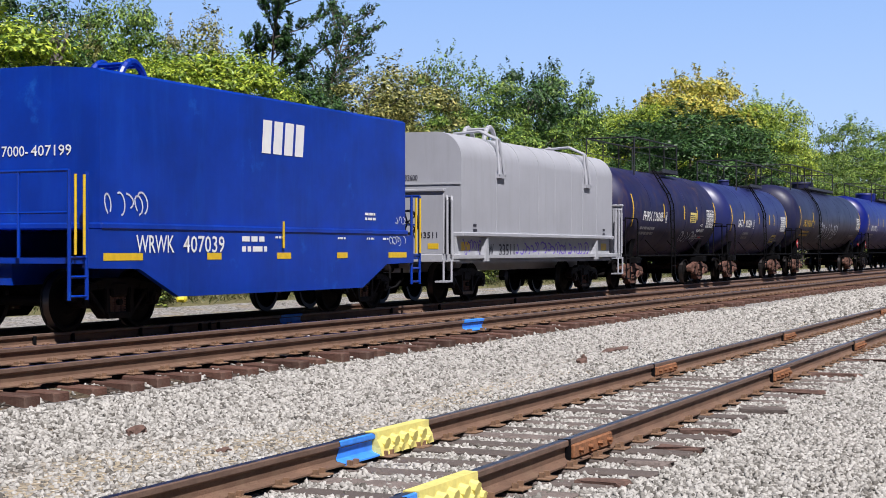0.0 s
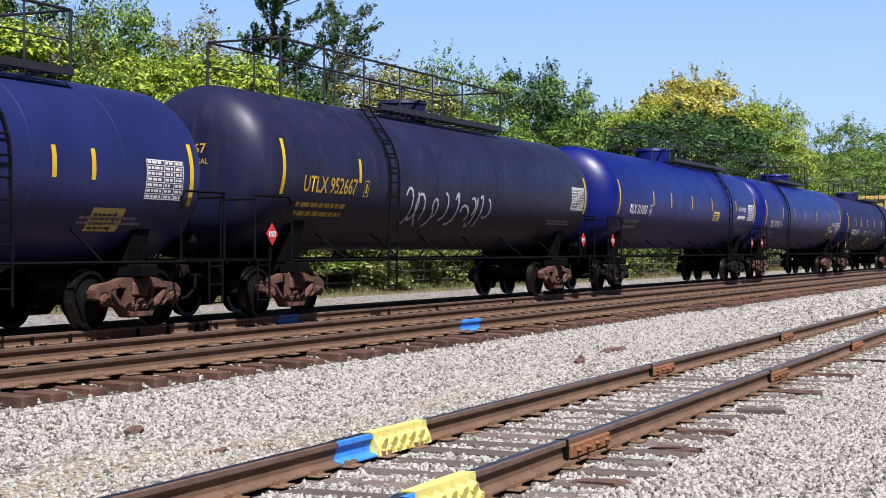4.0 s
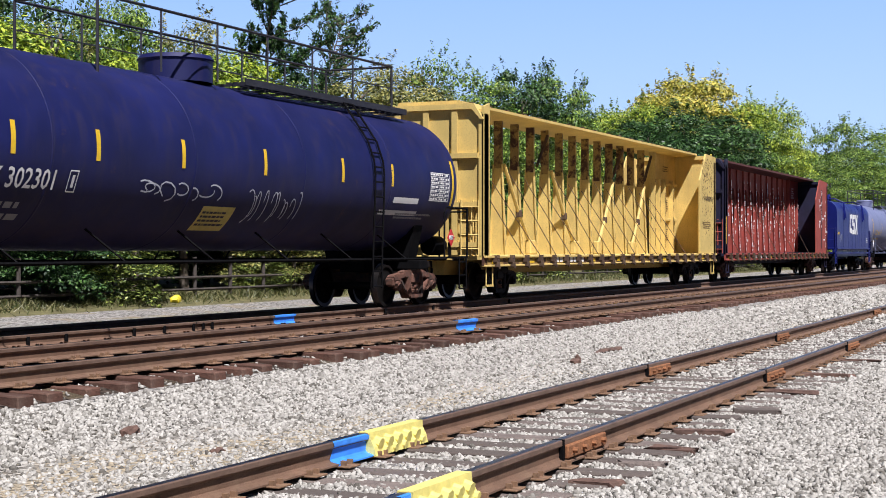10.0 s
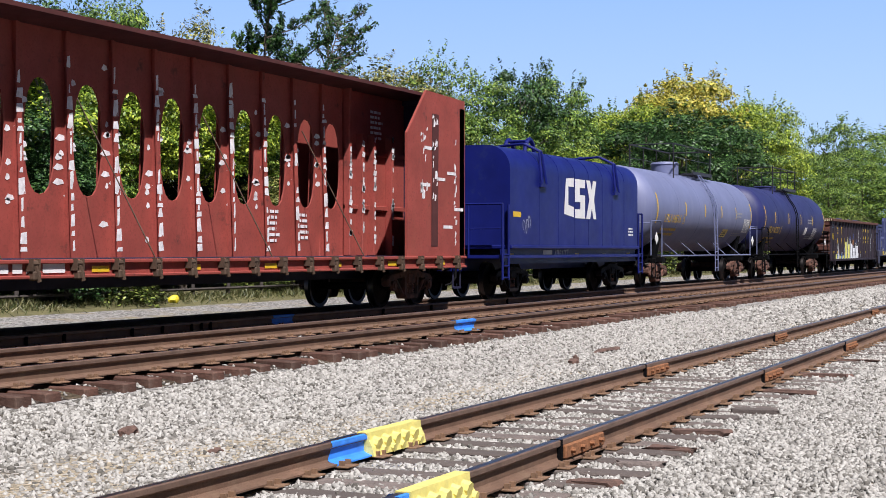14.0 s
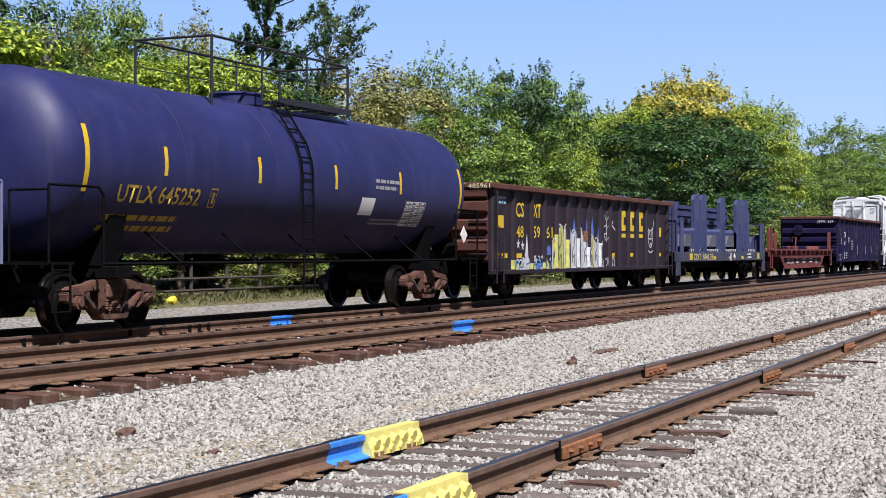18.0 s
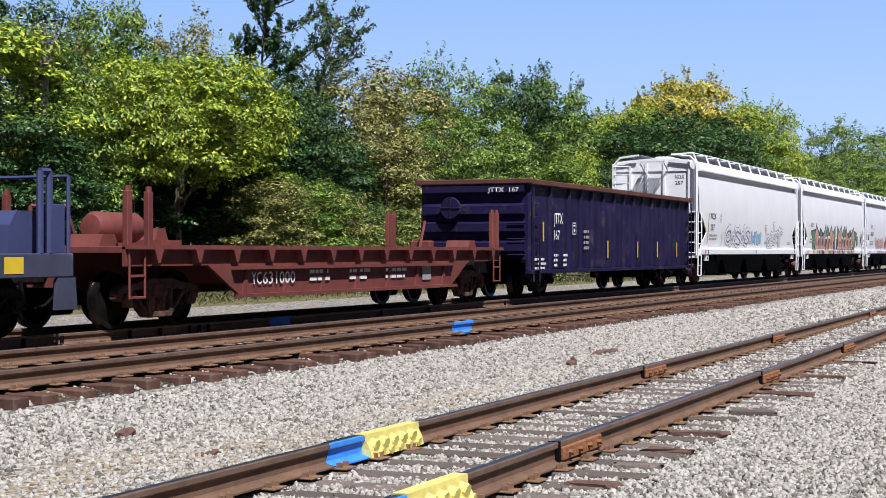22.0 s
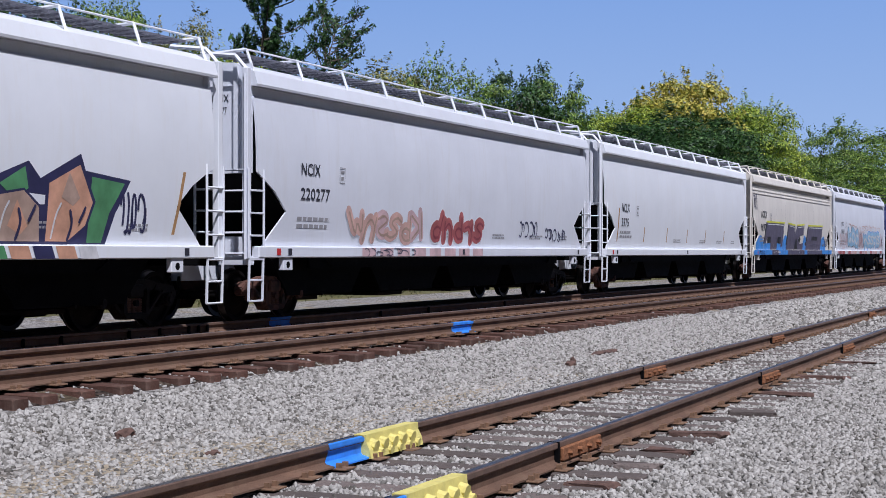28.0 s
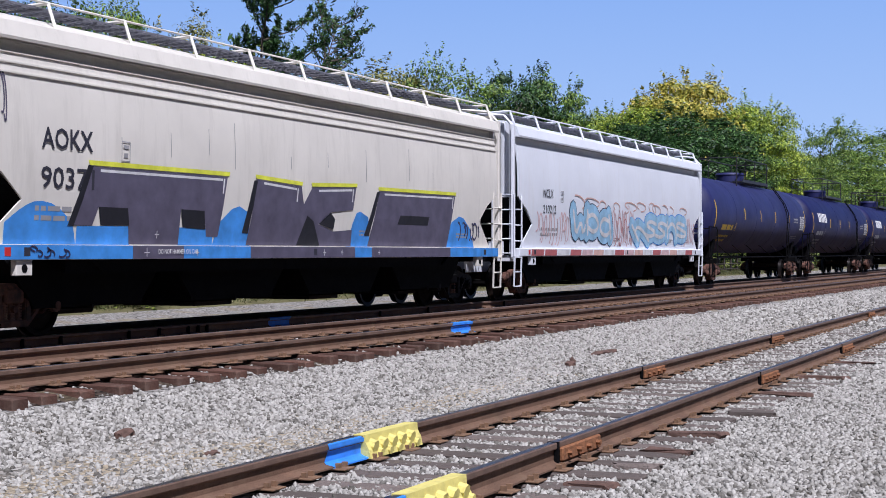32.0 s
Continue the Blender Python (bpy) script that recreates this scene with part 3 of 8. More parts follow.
    cx = half - 1.25 if chart_x is None else chart_x
    chart(e, cx, cx + 1.0, zc - .42 + chart_dz, zc + (.2 if not chart_dz else .1) + chart_dz, f)
    if not lpg and half > 6:
        bars(e, cx - 1.5, zc + .02, 1.2, 2, .07, M_GREYTXT, f, int(x) + 3)
    bars(e, cx - 1.4, zc - .75, 1.8, 2, .04, M_GREYTXT, f, int(x) + 5)
    if tag:
        decal("label_panel", e, M_YELLABEL, tag[0], tag[1], tag[2], tag[3], f, "yellow notice panel", 4)
        bars(e, tag[0] + .06, tag[3] - .12, tag[1] - tag[0] - .1, 4, .035, M_BLACKTXT, f, 3)
    a, b = mark_x + mark_w + .3, mark_z - .03
    patch("class_plate", e, mark_mat, [[(a, b), (a + .2, b), (a + .2, b + .02), (a, b + .02)], [(a, b + .3), (a + .2, b + .3), (a + .2, b + .32), (a, b + .32)], [(a, b), (a + .018, b), (a + .018, b + .32), (a, b + .32)],
                                       [(a + .182, b), (a + .2, b), (a + .2, b + .32), (a + .182, b + .32)], [(a + .07, b + .07), (a + .13, b + .07), (a + .13, b + .25), (a + .07, b + .25)]], f, "", .01, 0)
    return e, f


def tag_strokes(e, x0, x1, z0, z1, mat, f, seed, n=14, w=.035, name="spray_tag"):
    """Loose looping spray strokes."""
    rnd = random.Random(seed)
    bm = B()
    for k in range(n):
        cx = x0 + (x1 - x0) * (k + rnd.uniform(.1, .9)) / n
        pts = []
        dx, hz = (x1 - x0) / n * rnd.uniform(.6, 1.5), (z1 - z0) * rnd.uniform(.5, 1.0)
        zb = z0 + (z1 - z0 - hz) * rnd.random()
        a0, a1 = rnd.uniform(-1, 1), rnd.uniform(2.5, 6.0)
        for i in range(9):
            a = a0 + a1 * i / 8
            pts.append((cx + dx * .5 * math.sin(a), zb + hz * (.5 - .5 * math.cos(a * .9))))
        for (xa, za), (xb, zb_) in zip(pts, pts[1:]):
            d = math.hypot(xb - xa, zb_ - za) or 1
            nx, nz = -(zb_ - za) / d * w / 2, (xb - xa) / d * w / 2
            q = [(xa + nx, za + nz), (xa - nx, za - nz), (xb - nx, zb_ - nz), (xb + nx, zb_ + nz)]
            vs = [bm.verts.new((p, f(z) - .009, z)) for p, z in q]
            fc = bm.faces.new(vs)
            fc.normal_update()
            if fc.normal.y > 0:
                fc.normal_flip()
    return tagged(part(name, bm, mat, e, "sprayed graffiti scrawl"), kind="stuff")


P_NAVY = shade("navy_tank_paint", (.003, .010, .155), .4, vary=.25, scale=.8, streak=(.008, .016, .14), streak_amount=.35, spec=.5)
P_BLACKTANK = shade("weathered_black_tank", (.006, .009, .075), .55, vary=.3, scale=.7, streak=(.035, .027, .055), streak_amount=.5, spots=(.085, .048, .045), spot_amount=.4, spot_scale=.45, spec=.45)
P_DUSTTANK = shade("dusty_black_tank", (.016, .018, .055), .42, vary=.3, scale=.7, streak=(.05, .045, .055), streak_amount=.6, spec=.28)
P_BLUETANK = shade("navy_satin_tank", (.018, .022, .105), .55, vary=.25, scale=.7, streak=(.05, .052, .11), streak_amount=.5, spec=.5)
P_GREYTANK = shade("faded_grey_tank", (.16, .18, .315), .5, vary=.14, scale=.6, streak=(.22, .235, .36), streak_amount=.5, spots=(.08, .08, .11), spot_amount=.3, spot_scale=.8)
M_MARKY = shade("faded_yellow_lettering", (.55, .36, .04), .6, vary=.2, scale=8)
M_TAGW = shade("white_spray", (.6, .63, .72), .6, vary=.2, scale=8)

DARK_TANK = "dark navy steel tank car with yellow reflective stripes"
P_STAINED = shade("rust_stained_black_tank", (.010, .011, .06), .55, vary=.3, scale=.7, streak=(.085, .052, .045), streak_amount=.6, spots=(.10, .06, .05), spot_amount=.42, spot_scale=.5, spec=.4)
e, f = tank_car(49.53, 4.97, 1.42, 2.43, P_STAINED, "short black weathered tank car with rust-stained shell", "FHRX 136005", M_WHITE, -3.9, 2.14, .29, 2.15,
                (-1.62, .83, 2.48), (.2, 2.1), None, -.9, tag=(1.6, 2.4, 2.16, 2.5), rails=(-2.9, 2.05), chart_x=3.75)
tag_strokes(e, .9, 3.1, 1.45, 1.85, M_TAGW, f, 5, 9, .03)
text(e, "HOT", 3.05, 2.02, .11, M_WHITE, f, .3, .012)
text(e, "MOLTEN SULFUR", 2.72, 1.84, .11, M_WHITE, f, .95, .012)
decal("red_label", e, M_RED, 3.35, 3.7, 1.62, 1.72, f, "small red label", 1)
decal("red_label", e, M_JOINT, -8.0 + 1.2, -5.8, 2.1, 2.3, lambda z: -.6)
P_GLOSSBLUE = shade("glossy_dark_blue_tank", (.016, .022, .115), .42, vary=.2, scale=.7, streak=(.02, .024, .07), streak_amount=.3, spec=.5)
e, f = tank_car(62.11, 5.0, 1.42, 2.43, P_GLOSSBLUE, "short dark blue tank car with a dusty top", "60504", M_WHITE, -2.72, 2.1, .3, 1.0,
                (-2.97, -.4, 1.55, 2.45), (.5, 2.75), (-.6, .22, .3), .35, tag=(2.6, 3.4, 1.5, 1.85), rails=(-1.75, 2.7), chart_x=3.75)
text(e, "GATX", -3.95, 2.1, .3, M_WHITE, f, .9, .018)
e, f = tank_car(78.18, 8.25, 1.5, 2.72, P_DUSTTANK, "long black tank car with a dusty brown top and scrawled paint", "UTLX 952667", M_MARKY, -7.5, 2.3, .3, 2.1,
                (-5.3,), (-3.0, 3.75), (-.3, .55, .5), -3.9, rails=(-7.2, 3.7), chart_x=7.1, lpg=True)
tag_strokes(e, -3.1, 1.6, 1.75, 2.55, M_TAGW, f, 11, 13, .06)
e, f = tank_car(98.38, 8.88, 1.53, 2.8, P_NAVY, DARK_TANK, "TILX 311003", M_WHITE, -7.85, 2.34, .28, 1.8,
                (-5.4, -3.34, -.74, 1.98, 5.65), (-.5, 7.15), (-.4, .62, .5), 4.6, tag=(2.3, 3.15, 2.28, 2.62), rails=(-3.2, 7.1), chart_x=7.65, lpg=True, rusty=False)
decal("notice_panel", e, M_WHITE, 6.0, 7.2, 2.42, 2.54, f)
text(e, "NON-ODORIZED", 6.05, 2.72, .15, M_WHITE, f, 1.2, .01)
text(e, "LIQUEFIED PETROLEUM GAS", 5.8, 2.35, .11, M_GREYTXT, f, 1.6, .005)
e, f = tank_car(118.3, 8.8, 1.53, 2.8, P_NAVY, DARK_TANK, "TILX 307920", M_WHITE, -7.8, 2.2, .28, 1.8,
                (-5.47, -3.0, -.63, 2.24, 5.55), (-3.3, 3.05), (-.2, .7, .52), -4.6, tag=(5.7, 6.38, 1.93, 2.39), rails=(-7.1, 3.0), chart_x=7.6, chart_dz=-.3, lpg=True)
text(e, "NON-ODORIZED", 6.5, 2.43, .15, M_WHITE, f, .9, .01)
text(e, "LIQUEFIED PETROLEUM GAS", 6.45, 1.9, .11, M_GREYTXT, f, 1.6, .005)
decal("white_notice", e, M_WHITE, 6.38, 7.2, 2.1, 2.22, f)
e, f = tank_car(138.51, 8.6, 1.5, 2.71, P_BLACKTANK, "long black tank car with rust-stained shell and yellow stripes", "TILX 302301", M_WHITE, -7.1, 2.08, .28, 1.9,
                (-6.18, -4.3, -2.08, .46, 3.36, 5.53), (.9, 7.6), (-.1, .65, .5), 4.8, tag=(-1.2, -.2, 1.55, 1.95), rails=(-3.4, 6.9), chart_x=7.4, lpg=True)
tag_strokes(e, 0, 2.0, 1.7, 2.3, M_TAGW, f, 23, 10, .022)
tag_strokes(e, -3.2, -.9, 2.0, 2.3, M_TAGW, f, 24, 7, .025)
decal("white_notice", e, M_WHITE, 5.2, 7.0, 1.95, 2.05, f)
decal("white_notice", e, M_WHITE, 5.7, 6.9, 2.2, 2.32, f)
e, f = tank_car(217.23, 6.82, 1.42, 2.6, P_GREYTANK, "faded grey tank car with orange-yellow lettering", "UTLX 645516", M_MARKY, -5.9, 2.16, .27, 2.05,
                (-3.29, -.61, 1.87, 4.18), (-.1, 2.65), (-1.0, .5, .48), .65, tag=(2.5, 3.35, 1.72, 2.02), rails=(-2.7, 2.5), chart_x=5.6, chart_dz=-.25, trim=None, rusty=True)
diamond(e, -7.1, -1.46, 1.6, .2, M_WHITE)
diamond(e, 6.9, -1.46, 1.6, .2, M_WHITE)
e, f = tank_car(233.78, 6.9, 1.42, 2.6, P_BLUETANK, "dark blue-grey satin tank car with yellow lettering", "UTLX 645252", M_MARKY, -6.05, 1.98, .27, 2.25,
                (-4.88, -2.0, .85, 3.72), (-.3, 2.6), (-.5, .5, .25), -.4, rails=(-2.6, 2.5), chart_x=4.05, chart_dz=-.42)
decal("white_notice", e, M_WHITE, 2.0, 2.6, 1.95, 2.3, f)
diamond(e, 7.0, -1.46, 1.6, .2, M_WHITE)
for k, xx in enumerate((435.9, 455.85, 475.8)):
    e, f = tank_car(xx, 8.8, 1.5, 2.7, P_BLUETANK if k == 0 else P_BLACKTANK, "dark blue-black tank car behind the white hopper cars", None, M_MARKY if k == 0 else M_GREYTXT, -7.6, 2.1, .2, 1.8,
                    (-4, -1, 2, 5), (-1.5, 3.5), (-.3, .6, .5), 4.4, rails=(-2.5, 3.4))
    if k:
        patch("name_bars", e, M_WHITE, [[(-7.4 + i * .4, 2.75), (-7.1 + i * .4, 2.75), (-7.1 + i * .4, 3.2), (-7.4 + i * .4, 3.2)] for i in range(6)], f, "white block lettering bars")

# ---------- covered hopper cars ----------
P_HOPPER = shade("white_hopper_paint", (.80, .83, .88), .5, vary=.04, scale=.7, streak=(.74, .73, .71), streak_amount=.35)
P_HOPPER2 = shade("pale_grey_hopper_paint", (.74, .77, .84), .5, vary=.05, scale=.7, streak=(.66, .66, .67), streak_amount=.4)
P_TAN = shade("tan_grey_hopper_paint", (.74, .71, .655), .55, vary=.07, scale=.7, streak=(.47, .445, .40), streak_amount=.4)
M_GRATING = shade("galvanised_grating", (.15, .155, .19), .6, vary=.2, scale=20)
M_RUSTBAR = shade("rusty_vertical_stripe", (.42, .24, .10), .7, vary=.2, scale=9)


def hopper_car(x, half, paint, label, word, number, word_x=-7.35, word_w=.8, num_w=.8, stripes=(), ribs=False, zw=2.43, zn=2.02, th=.22):
    e = new_car("covered_hopper_car", label, x)
    PTS = [(1.0, -1.5), (1.33, -1.52), (2.0, -1.58), (2.8, -1.61), (3.5, -1.58), (4.14, -1.5), (5, -1.4)]

    def f(z):
        for (a, ya), (b, yb) in zip(PTS, PTS[1:]):
            if z <= b:
                return ya + (yb - ya) * (z - a) / (b - a)
        return -1.45

    L = half - .28
    for s in (-1, 1):
        bm = B()
        zs = [1.33, 1.55, 1.95, 2.3, 2.62, 3.0, 3.4, 3.8, 3.93]
        cut = {1.33: .3, 1.55: .55, 1.95: 1.05, 2.3: .62}
        n = 12
        skins = []
        for inset in (0, .03):
            rows = []
            for z in zs:
                c = cut.get(z, 0.0)
                rows.append([bm.verts.new((-L + c + (2 * L - 2 * c) * k / n, s * (-f(z) - inset), z)) for k in range(n + 1)])
            skins.append(rows)
            for p, q in zip(rows, rows[1:]):
                for k in range(n):
                    bm.faces.new((p[k], p[k + 1], q[k + 1], q[k]))
        o, i = skins
        for p, q in zip(range(len(zs) - 1), range(1, len(zs))):
            for k in (0, n):
                bm.faces.new((o[p][k], i[p][k], i[q][k], o[q][k]))
        for r in (0, len(zs) - 1):
            for k in range(n):
                bm.faces.new((o[r][k], o[r][k + 1], i[r][k + 1], i[r][k]))
        bmesh.ops.recalc_face_normals(bm, faces=bm.faces[:])
        part("side_sheet", bm, paint, e, "", True)
    # roof, with a lip along the eaves
    bm = B()
    prism(bm, [(-1.44, 4.12), (-1.63, 4.1), (-1.64, 4.14), (-1.57, 4.36), (-1.2, 4.52), (0, 4.6), (1.2, 4.52), (1.57, 4.36), (1.64, 4.14), (1.63, 4.1), (1.44, 4.12)], "x", -L - .06, L + .06)
    roof = part("roof", bm, paint, e)
    # set-back plate in the groove under the eaves
    for sy in (-1, 1):
        bm = B()
        box(bm, -L, L, *sorted((sy * 1.36, sy * 1.39)), 3.8, 4.13)
        part("eave_plate", bm, paint, roof)
    for k in range(5):
        bm = B()
        xx = -half + 2.0 + k * (2 * half - 4) / 4
        box(bm, xx - .9, xx + .9, -.28, .28, 4.58, 4.7, .03)
        part("hatch", bm, paint, roof)
    for sy in (-1, 1):
        bm = B()
        for k in range(5):
            yy = sy * (.62 + k * .12)
            box(bm, -half + .4, half - .4, yy - .035, yy + .035, 4.7, 4.73)
        xx = -half + .45
        while xx < half - .45:
            box(bm, xx, xx + .03, sy * .9 - .33, sy * .9 + .33, 4.67, 4.7)
            xx += .35
        part("running_board", bm, M_GRATING, e, "dark grating running board on the roof")
    for k in range(11):
        xx = -half + .35 + k * (2 * half - .7) / 10
        bm = B()
        pipe(bm, [(xx, -1.5, 4.32), (xx, -1.34, 4.76), (xx, -.6, 4.72)], .03, 4)
        part("board_bracket", bm, paint, e)
    bm = B()
    rod(bm, (-half + .3, -1.34, 4.76), (half - .3, -1.34, 4.76), .018, 4)
    part("edge_rail", bm, paint, e)
    # side sills
    for sy in (-1, 1):
        bm = B()
        a, b = sorted((sy * 1.47, sy * 1.63))
        box(bm, -half + .3, half - .3, a, b, 1.12, 1.33, .02)
        part("side_sill", bm, paint, e)
    for s in (-1, 1):
        xe = s * half
        # end wall with stiffeners
        bm = B()
        a, b = sorted((s * (L - .02), s * (L + .02)))
        box(bm, a, b, -1.5, 1.5, 2.6, 4.5)
        ew = part("end_wall", bm, paint, e)
        for yy in (-1.22, -.3, .35, .95):
            bm = B()
            a, b = sorted((s * (L + .02), s * (L + .1)))
            box(bm, a, b, yy - .04, yy + .04, 2.6, 4.45)
            part("stiffener", bm, paint, ew)
        # slope sheet's shade painted in: black instead of the body paint
        bm = B()
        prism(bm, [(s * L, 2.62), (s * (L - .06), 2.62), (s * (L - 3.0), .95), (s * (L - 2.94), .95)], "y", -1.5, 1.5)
        part("end_slope_sheet", bm, M_BLACK, e, "sloping end sheet painted black for its shade")
        for sy in (-1, 1):
            bm = B()
            a, b = sorted((s * (half - .12), s * half))
            c, d = sorted((sy * 1.46, sy * 1.58))
            box(bm, a, b, c, d, 1.1, 4.4, .01)
            part("corner_post", bm, paint, e)
            bm = B()
            pipe(bm, [(s * (half - .06), sy * 1.52, 4.38), (s * (half - .06), sy * 1.3, 4.62), (s * (half - .06), sy * .6, 4.7)], .04, 5)
            part("roof_brace", bm, paint, e)
        # end sill, ladders, steps
        bm = B()
        a, b = sorted((s * (half - .35), s * half))
        box(bm, a, b, -1.5, 1.5, 1.0, 1.16, .01)
        a, b = sorted((s * (half - 2.2), s * (half + .1)))
        box(bm, a, b, -.3, .3, .72, 1.05, .01)
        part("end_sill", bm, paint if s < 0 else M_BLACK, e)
        for sy in (-1, 1):
            ladder("side_ladder", e, s * half, s * (half - .5), [(sy * 1.6, 1.12), (sy * 1.6, 2.66)], .024, paint, "pale steel ladder", .39)
            ladder("stirrup_step", e, s * (half - .02), s * (half - .48), [(sy * 1.58, .38), (sy * 1.6, 1.12)], .024, paint, "", .36)
        bm = B()
        for yy in (-1.54, -1.02):
            rod(bm, (s * (half + .03), yy, 1.1), (s * (half + .03), yy, 2.66 if yy > -1.3 else 4.3), .024, 5)
        for k in range(5):
            rod(bm, (s * (half + .03), -1.54, 1.2 + k * .36), (s * (half + .03), -1.02, 1.2 + k * .36), .02, 5)
        rod(bm, (s * (half + .03), -1.54, 2.64), (s * (half + .03), 1.5, 2.64), .02, 5)
        for k in range(6):
            rod(bm, (s * (half + .02), .95, 2.8 + k * .3), (s * (half + .02), 1.5, 2.8 + k * .3), .02, 5)
        part("end_ladder", bm, paint, e, "pale steel ladder")
        bm = B()
        k = 0
        while k < 9:
            box(bm, s * (half + .16) - .16, s * (half + .16) + .16, -.45 + k * .1, -.4 + k * .1, 4.42, 4.45)
            k += 1
        box(bm, s * (half + .3) - .02, s * (half + .3) + .02, -.46, .46, 4.38, 4.46)
        rod(bm, (s * (half - .2), -.44, 4.15), (s * (half + .3), -.44, 4.4), .025, 5)
        rod(bm, (s * (half - .2), .44, 4.15), (s * (half + .3), .44, 4.4), .025, 5)
        part("roof_end_step", bm, paint, e)
        bm = B()
        xp = s * (half - 1.35)
        box(bm, xp - .17, xp + .17, -1.6, -1.5, .9, 1.12, .01)
        p = part("jacking_pad", bm, paint, e)
        bm = B()
        rod(bm, (xp, -1.606, 1.0), (xp, -1.59, 1.0), .06, 10)
        part("hole", bm, M_BLACK, p)
        bm = B()
        lathe_x(bm, [(s * (half - .95), 0), (s * (half - .95), .2), (s * (half - .35), .2), (s * (half - .35), 0)], 14, 1.32, .3)
        box(bm, *sorted((s * (half - .8), s * (half - .5))), -1.0, -.7, 1.16, 1.5)
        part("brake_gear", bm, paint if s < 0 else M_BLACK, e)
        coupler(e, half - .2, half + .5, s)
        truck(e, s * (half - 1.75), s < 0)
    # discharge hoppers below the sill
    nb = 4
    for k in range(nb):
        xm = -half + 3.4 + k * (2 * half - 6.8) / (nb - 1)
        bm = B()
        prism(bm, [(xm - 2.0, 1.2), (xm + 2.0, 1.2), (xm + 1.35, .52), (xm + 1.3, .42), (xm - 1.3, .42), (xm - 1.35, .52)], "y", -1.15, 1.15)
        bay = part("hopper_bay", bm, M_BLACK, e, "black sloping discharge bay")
        bm = B()
        box(bm, xm - .6, xm + .6, -.75, .75, .3, .38, .01)
        rod(bm, (xm, -1.2, .42), (xm, 1.2, .42), .03, 6)
        part("outlet_gate", bm, M_DARKTRUCK, bay)
    bm = B()
    box(bm, -half + 1, half - 1, -.25, .25, .75, 1.1)
    # second box: a black strip just inside the near side sill
    box(bm, -half + 2.4, half - 2.4, -1.46, -1.4, .92, 1.12)
    part("centre_sill", bm, M_BLACK, e)
    if ribs:
        for z in (3.66, 3.8, 3.94):
            bm = B()
            box(bm, -L, L, f(z) - .025, f(z), z - .012, z + .012)
            part("rib", bm, paint, e)
    if word:
        text(e, word, word_x, zw, th, M_BLACKTXT, f, word_w, .012)
        text(e, number, word_x, zn, th, M_BLACKTXT, f, num_w, .012)
        text(e, word, 0, 0, .13, M_BLACKTXT, f, .34, .012, turned=lambda a, b: Vector((-L - .03, -.7 - a, 3.85 + b)))
        text(e, number, 0, 0, .13, M_BLACKTXT, f, .3, .012, turned=lambda a, b: Vector((-L - .03, -.7 - a, 3.63 + b)))
    bars(e, word_x - .1, 1.8, 1.35, 2, .07, M_GREYTXT, f, int(x))
    for k, (xx, w) in enumerate(((-1.5, 1.1), (2.0, .9), (4.5, 1.0), (6.8, .7))):
        bars(e, xx, 1.62, w, 2, .035, M_GREYTXT, f, int(x) + k)
    a, b = -5.9, zw - .1
    patch("class_plate", e, M_GREYTXT, [[(a, b), (a + .22, b), (a + .22, b + .018), (a, b + .018)], [(a, b + .29), (a + .22, b + .29), (a + .22, b + .308), (a, b + .308)], [(a, b), (a + .016, b), (a + .016, b + .308), (a, b + .308)],
                                        [(a + .204, b), (a + .22, b), (a + .22, b + .308), (a + .204, b + .308)], [(a + .06, b + .06), (a + .16, b + .06), (a + .16, b + .13), (a + .06, b + .13)],
                                        [(a + .04, b + .2), (a + .18, b + .2), (a + .18, b + .25), (a + .04, b + .25)]], f, "outlined class plate", .007, 0)
    for xx in stripes:
        decal("stripe", e, M_RUSTBAR, xx - .035, xx + .035, 1.55, 2.02, f, "faded orange reflective stripe", 3, .03)
    for xx in (-half + .9, -half + 1.3, 0, half - 1.2):
        decal("sill_label", e, M_RED if xx < -half + 1 else M_BLACKTXT, xx, xx + .13, 1.17, 1.29, lambda z: -1.632, "", 1)
    return e, f


# ---------- sprayed lettering pieces: bold invented shapes, no words ----------
STROKE_A = [[(0.8, 0.75), (0.5, 0.9), (0.2, 0.6), (0.2, 0.25), (0.5, 0.08), (0.8, 0.3)], [(0.84, 1.0), (0.82, 0.02)]]
STROKE_B = [[(0.22, -0.05), (0.25, 0.95)], [(0.25, 0.5), (0.5, 0.9), (0.9, 0.75)]]
STROKE_C = [[(0.2, 1.2), (0.22, 0.05)], [(0.2, 0.5), (0.55, 0.68), (0.85, 0.4), (0.6, 0.02), (0.2, 0.08)]]
STROKE_D = [[(0.2, 0.4), (0.78, 0.45), (0.65, 0.85), (0.3, 0.8), (0.15, 0.4), (0.4, 0.02), (0.88, 0.12)]]
STROKE_E = [[(0.18, -0.02), (0.2, 0.95)], [(0.2, 0.55), (0.55, 0.95), (0.82, 0.6), (0.84, -0.08)]]
STROKE_F = [[(0.85, 0.78), (0.45, 0.98), (0.15, 0.72), (0.5, 0.5), (0.85, 0.27), (0.5, 0.0), (0.1, 0.15)]]
STROKE_G = [[(0.2, -0.02), (0.2, 1.15)], [(0.9, 1.0), (0.28, 0.45), (0.95, -0.08)]]
STROKE_H = [[(0.1, 0.95), (0.3, 0.05), (0.5, 0.7), (0.72, 0.02), (0.95, 1.05)]]
STROKES = [STROKE_A, STROKE_B, STROKE_C, STROKE_D, STROKE_E, STROKE_F, STROKE_G, STROKE_H]


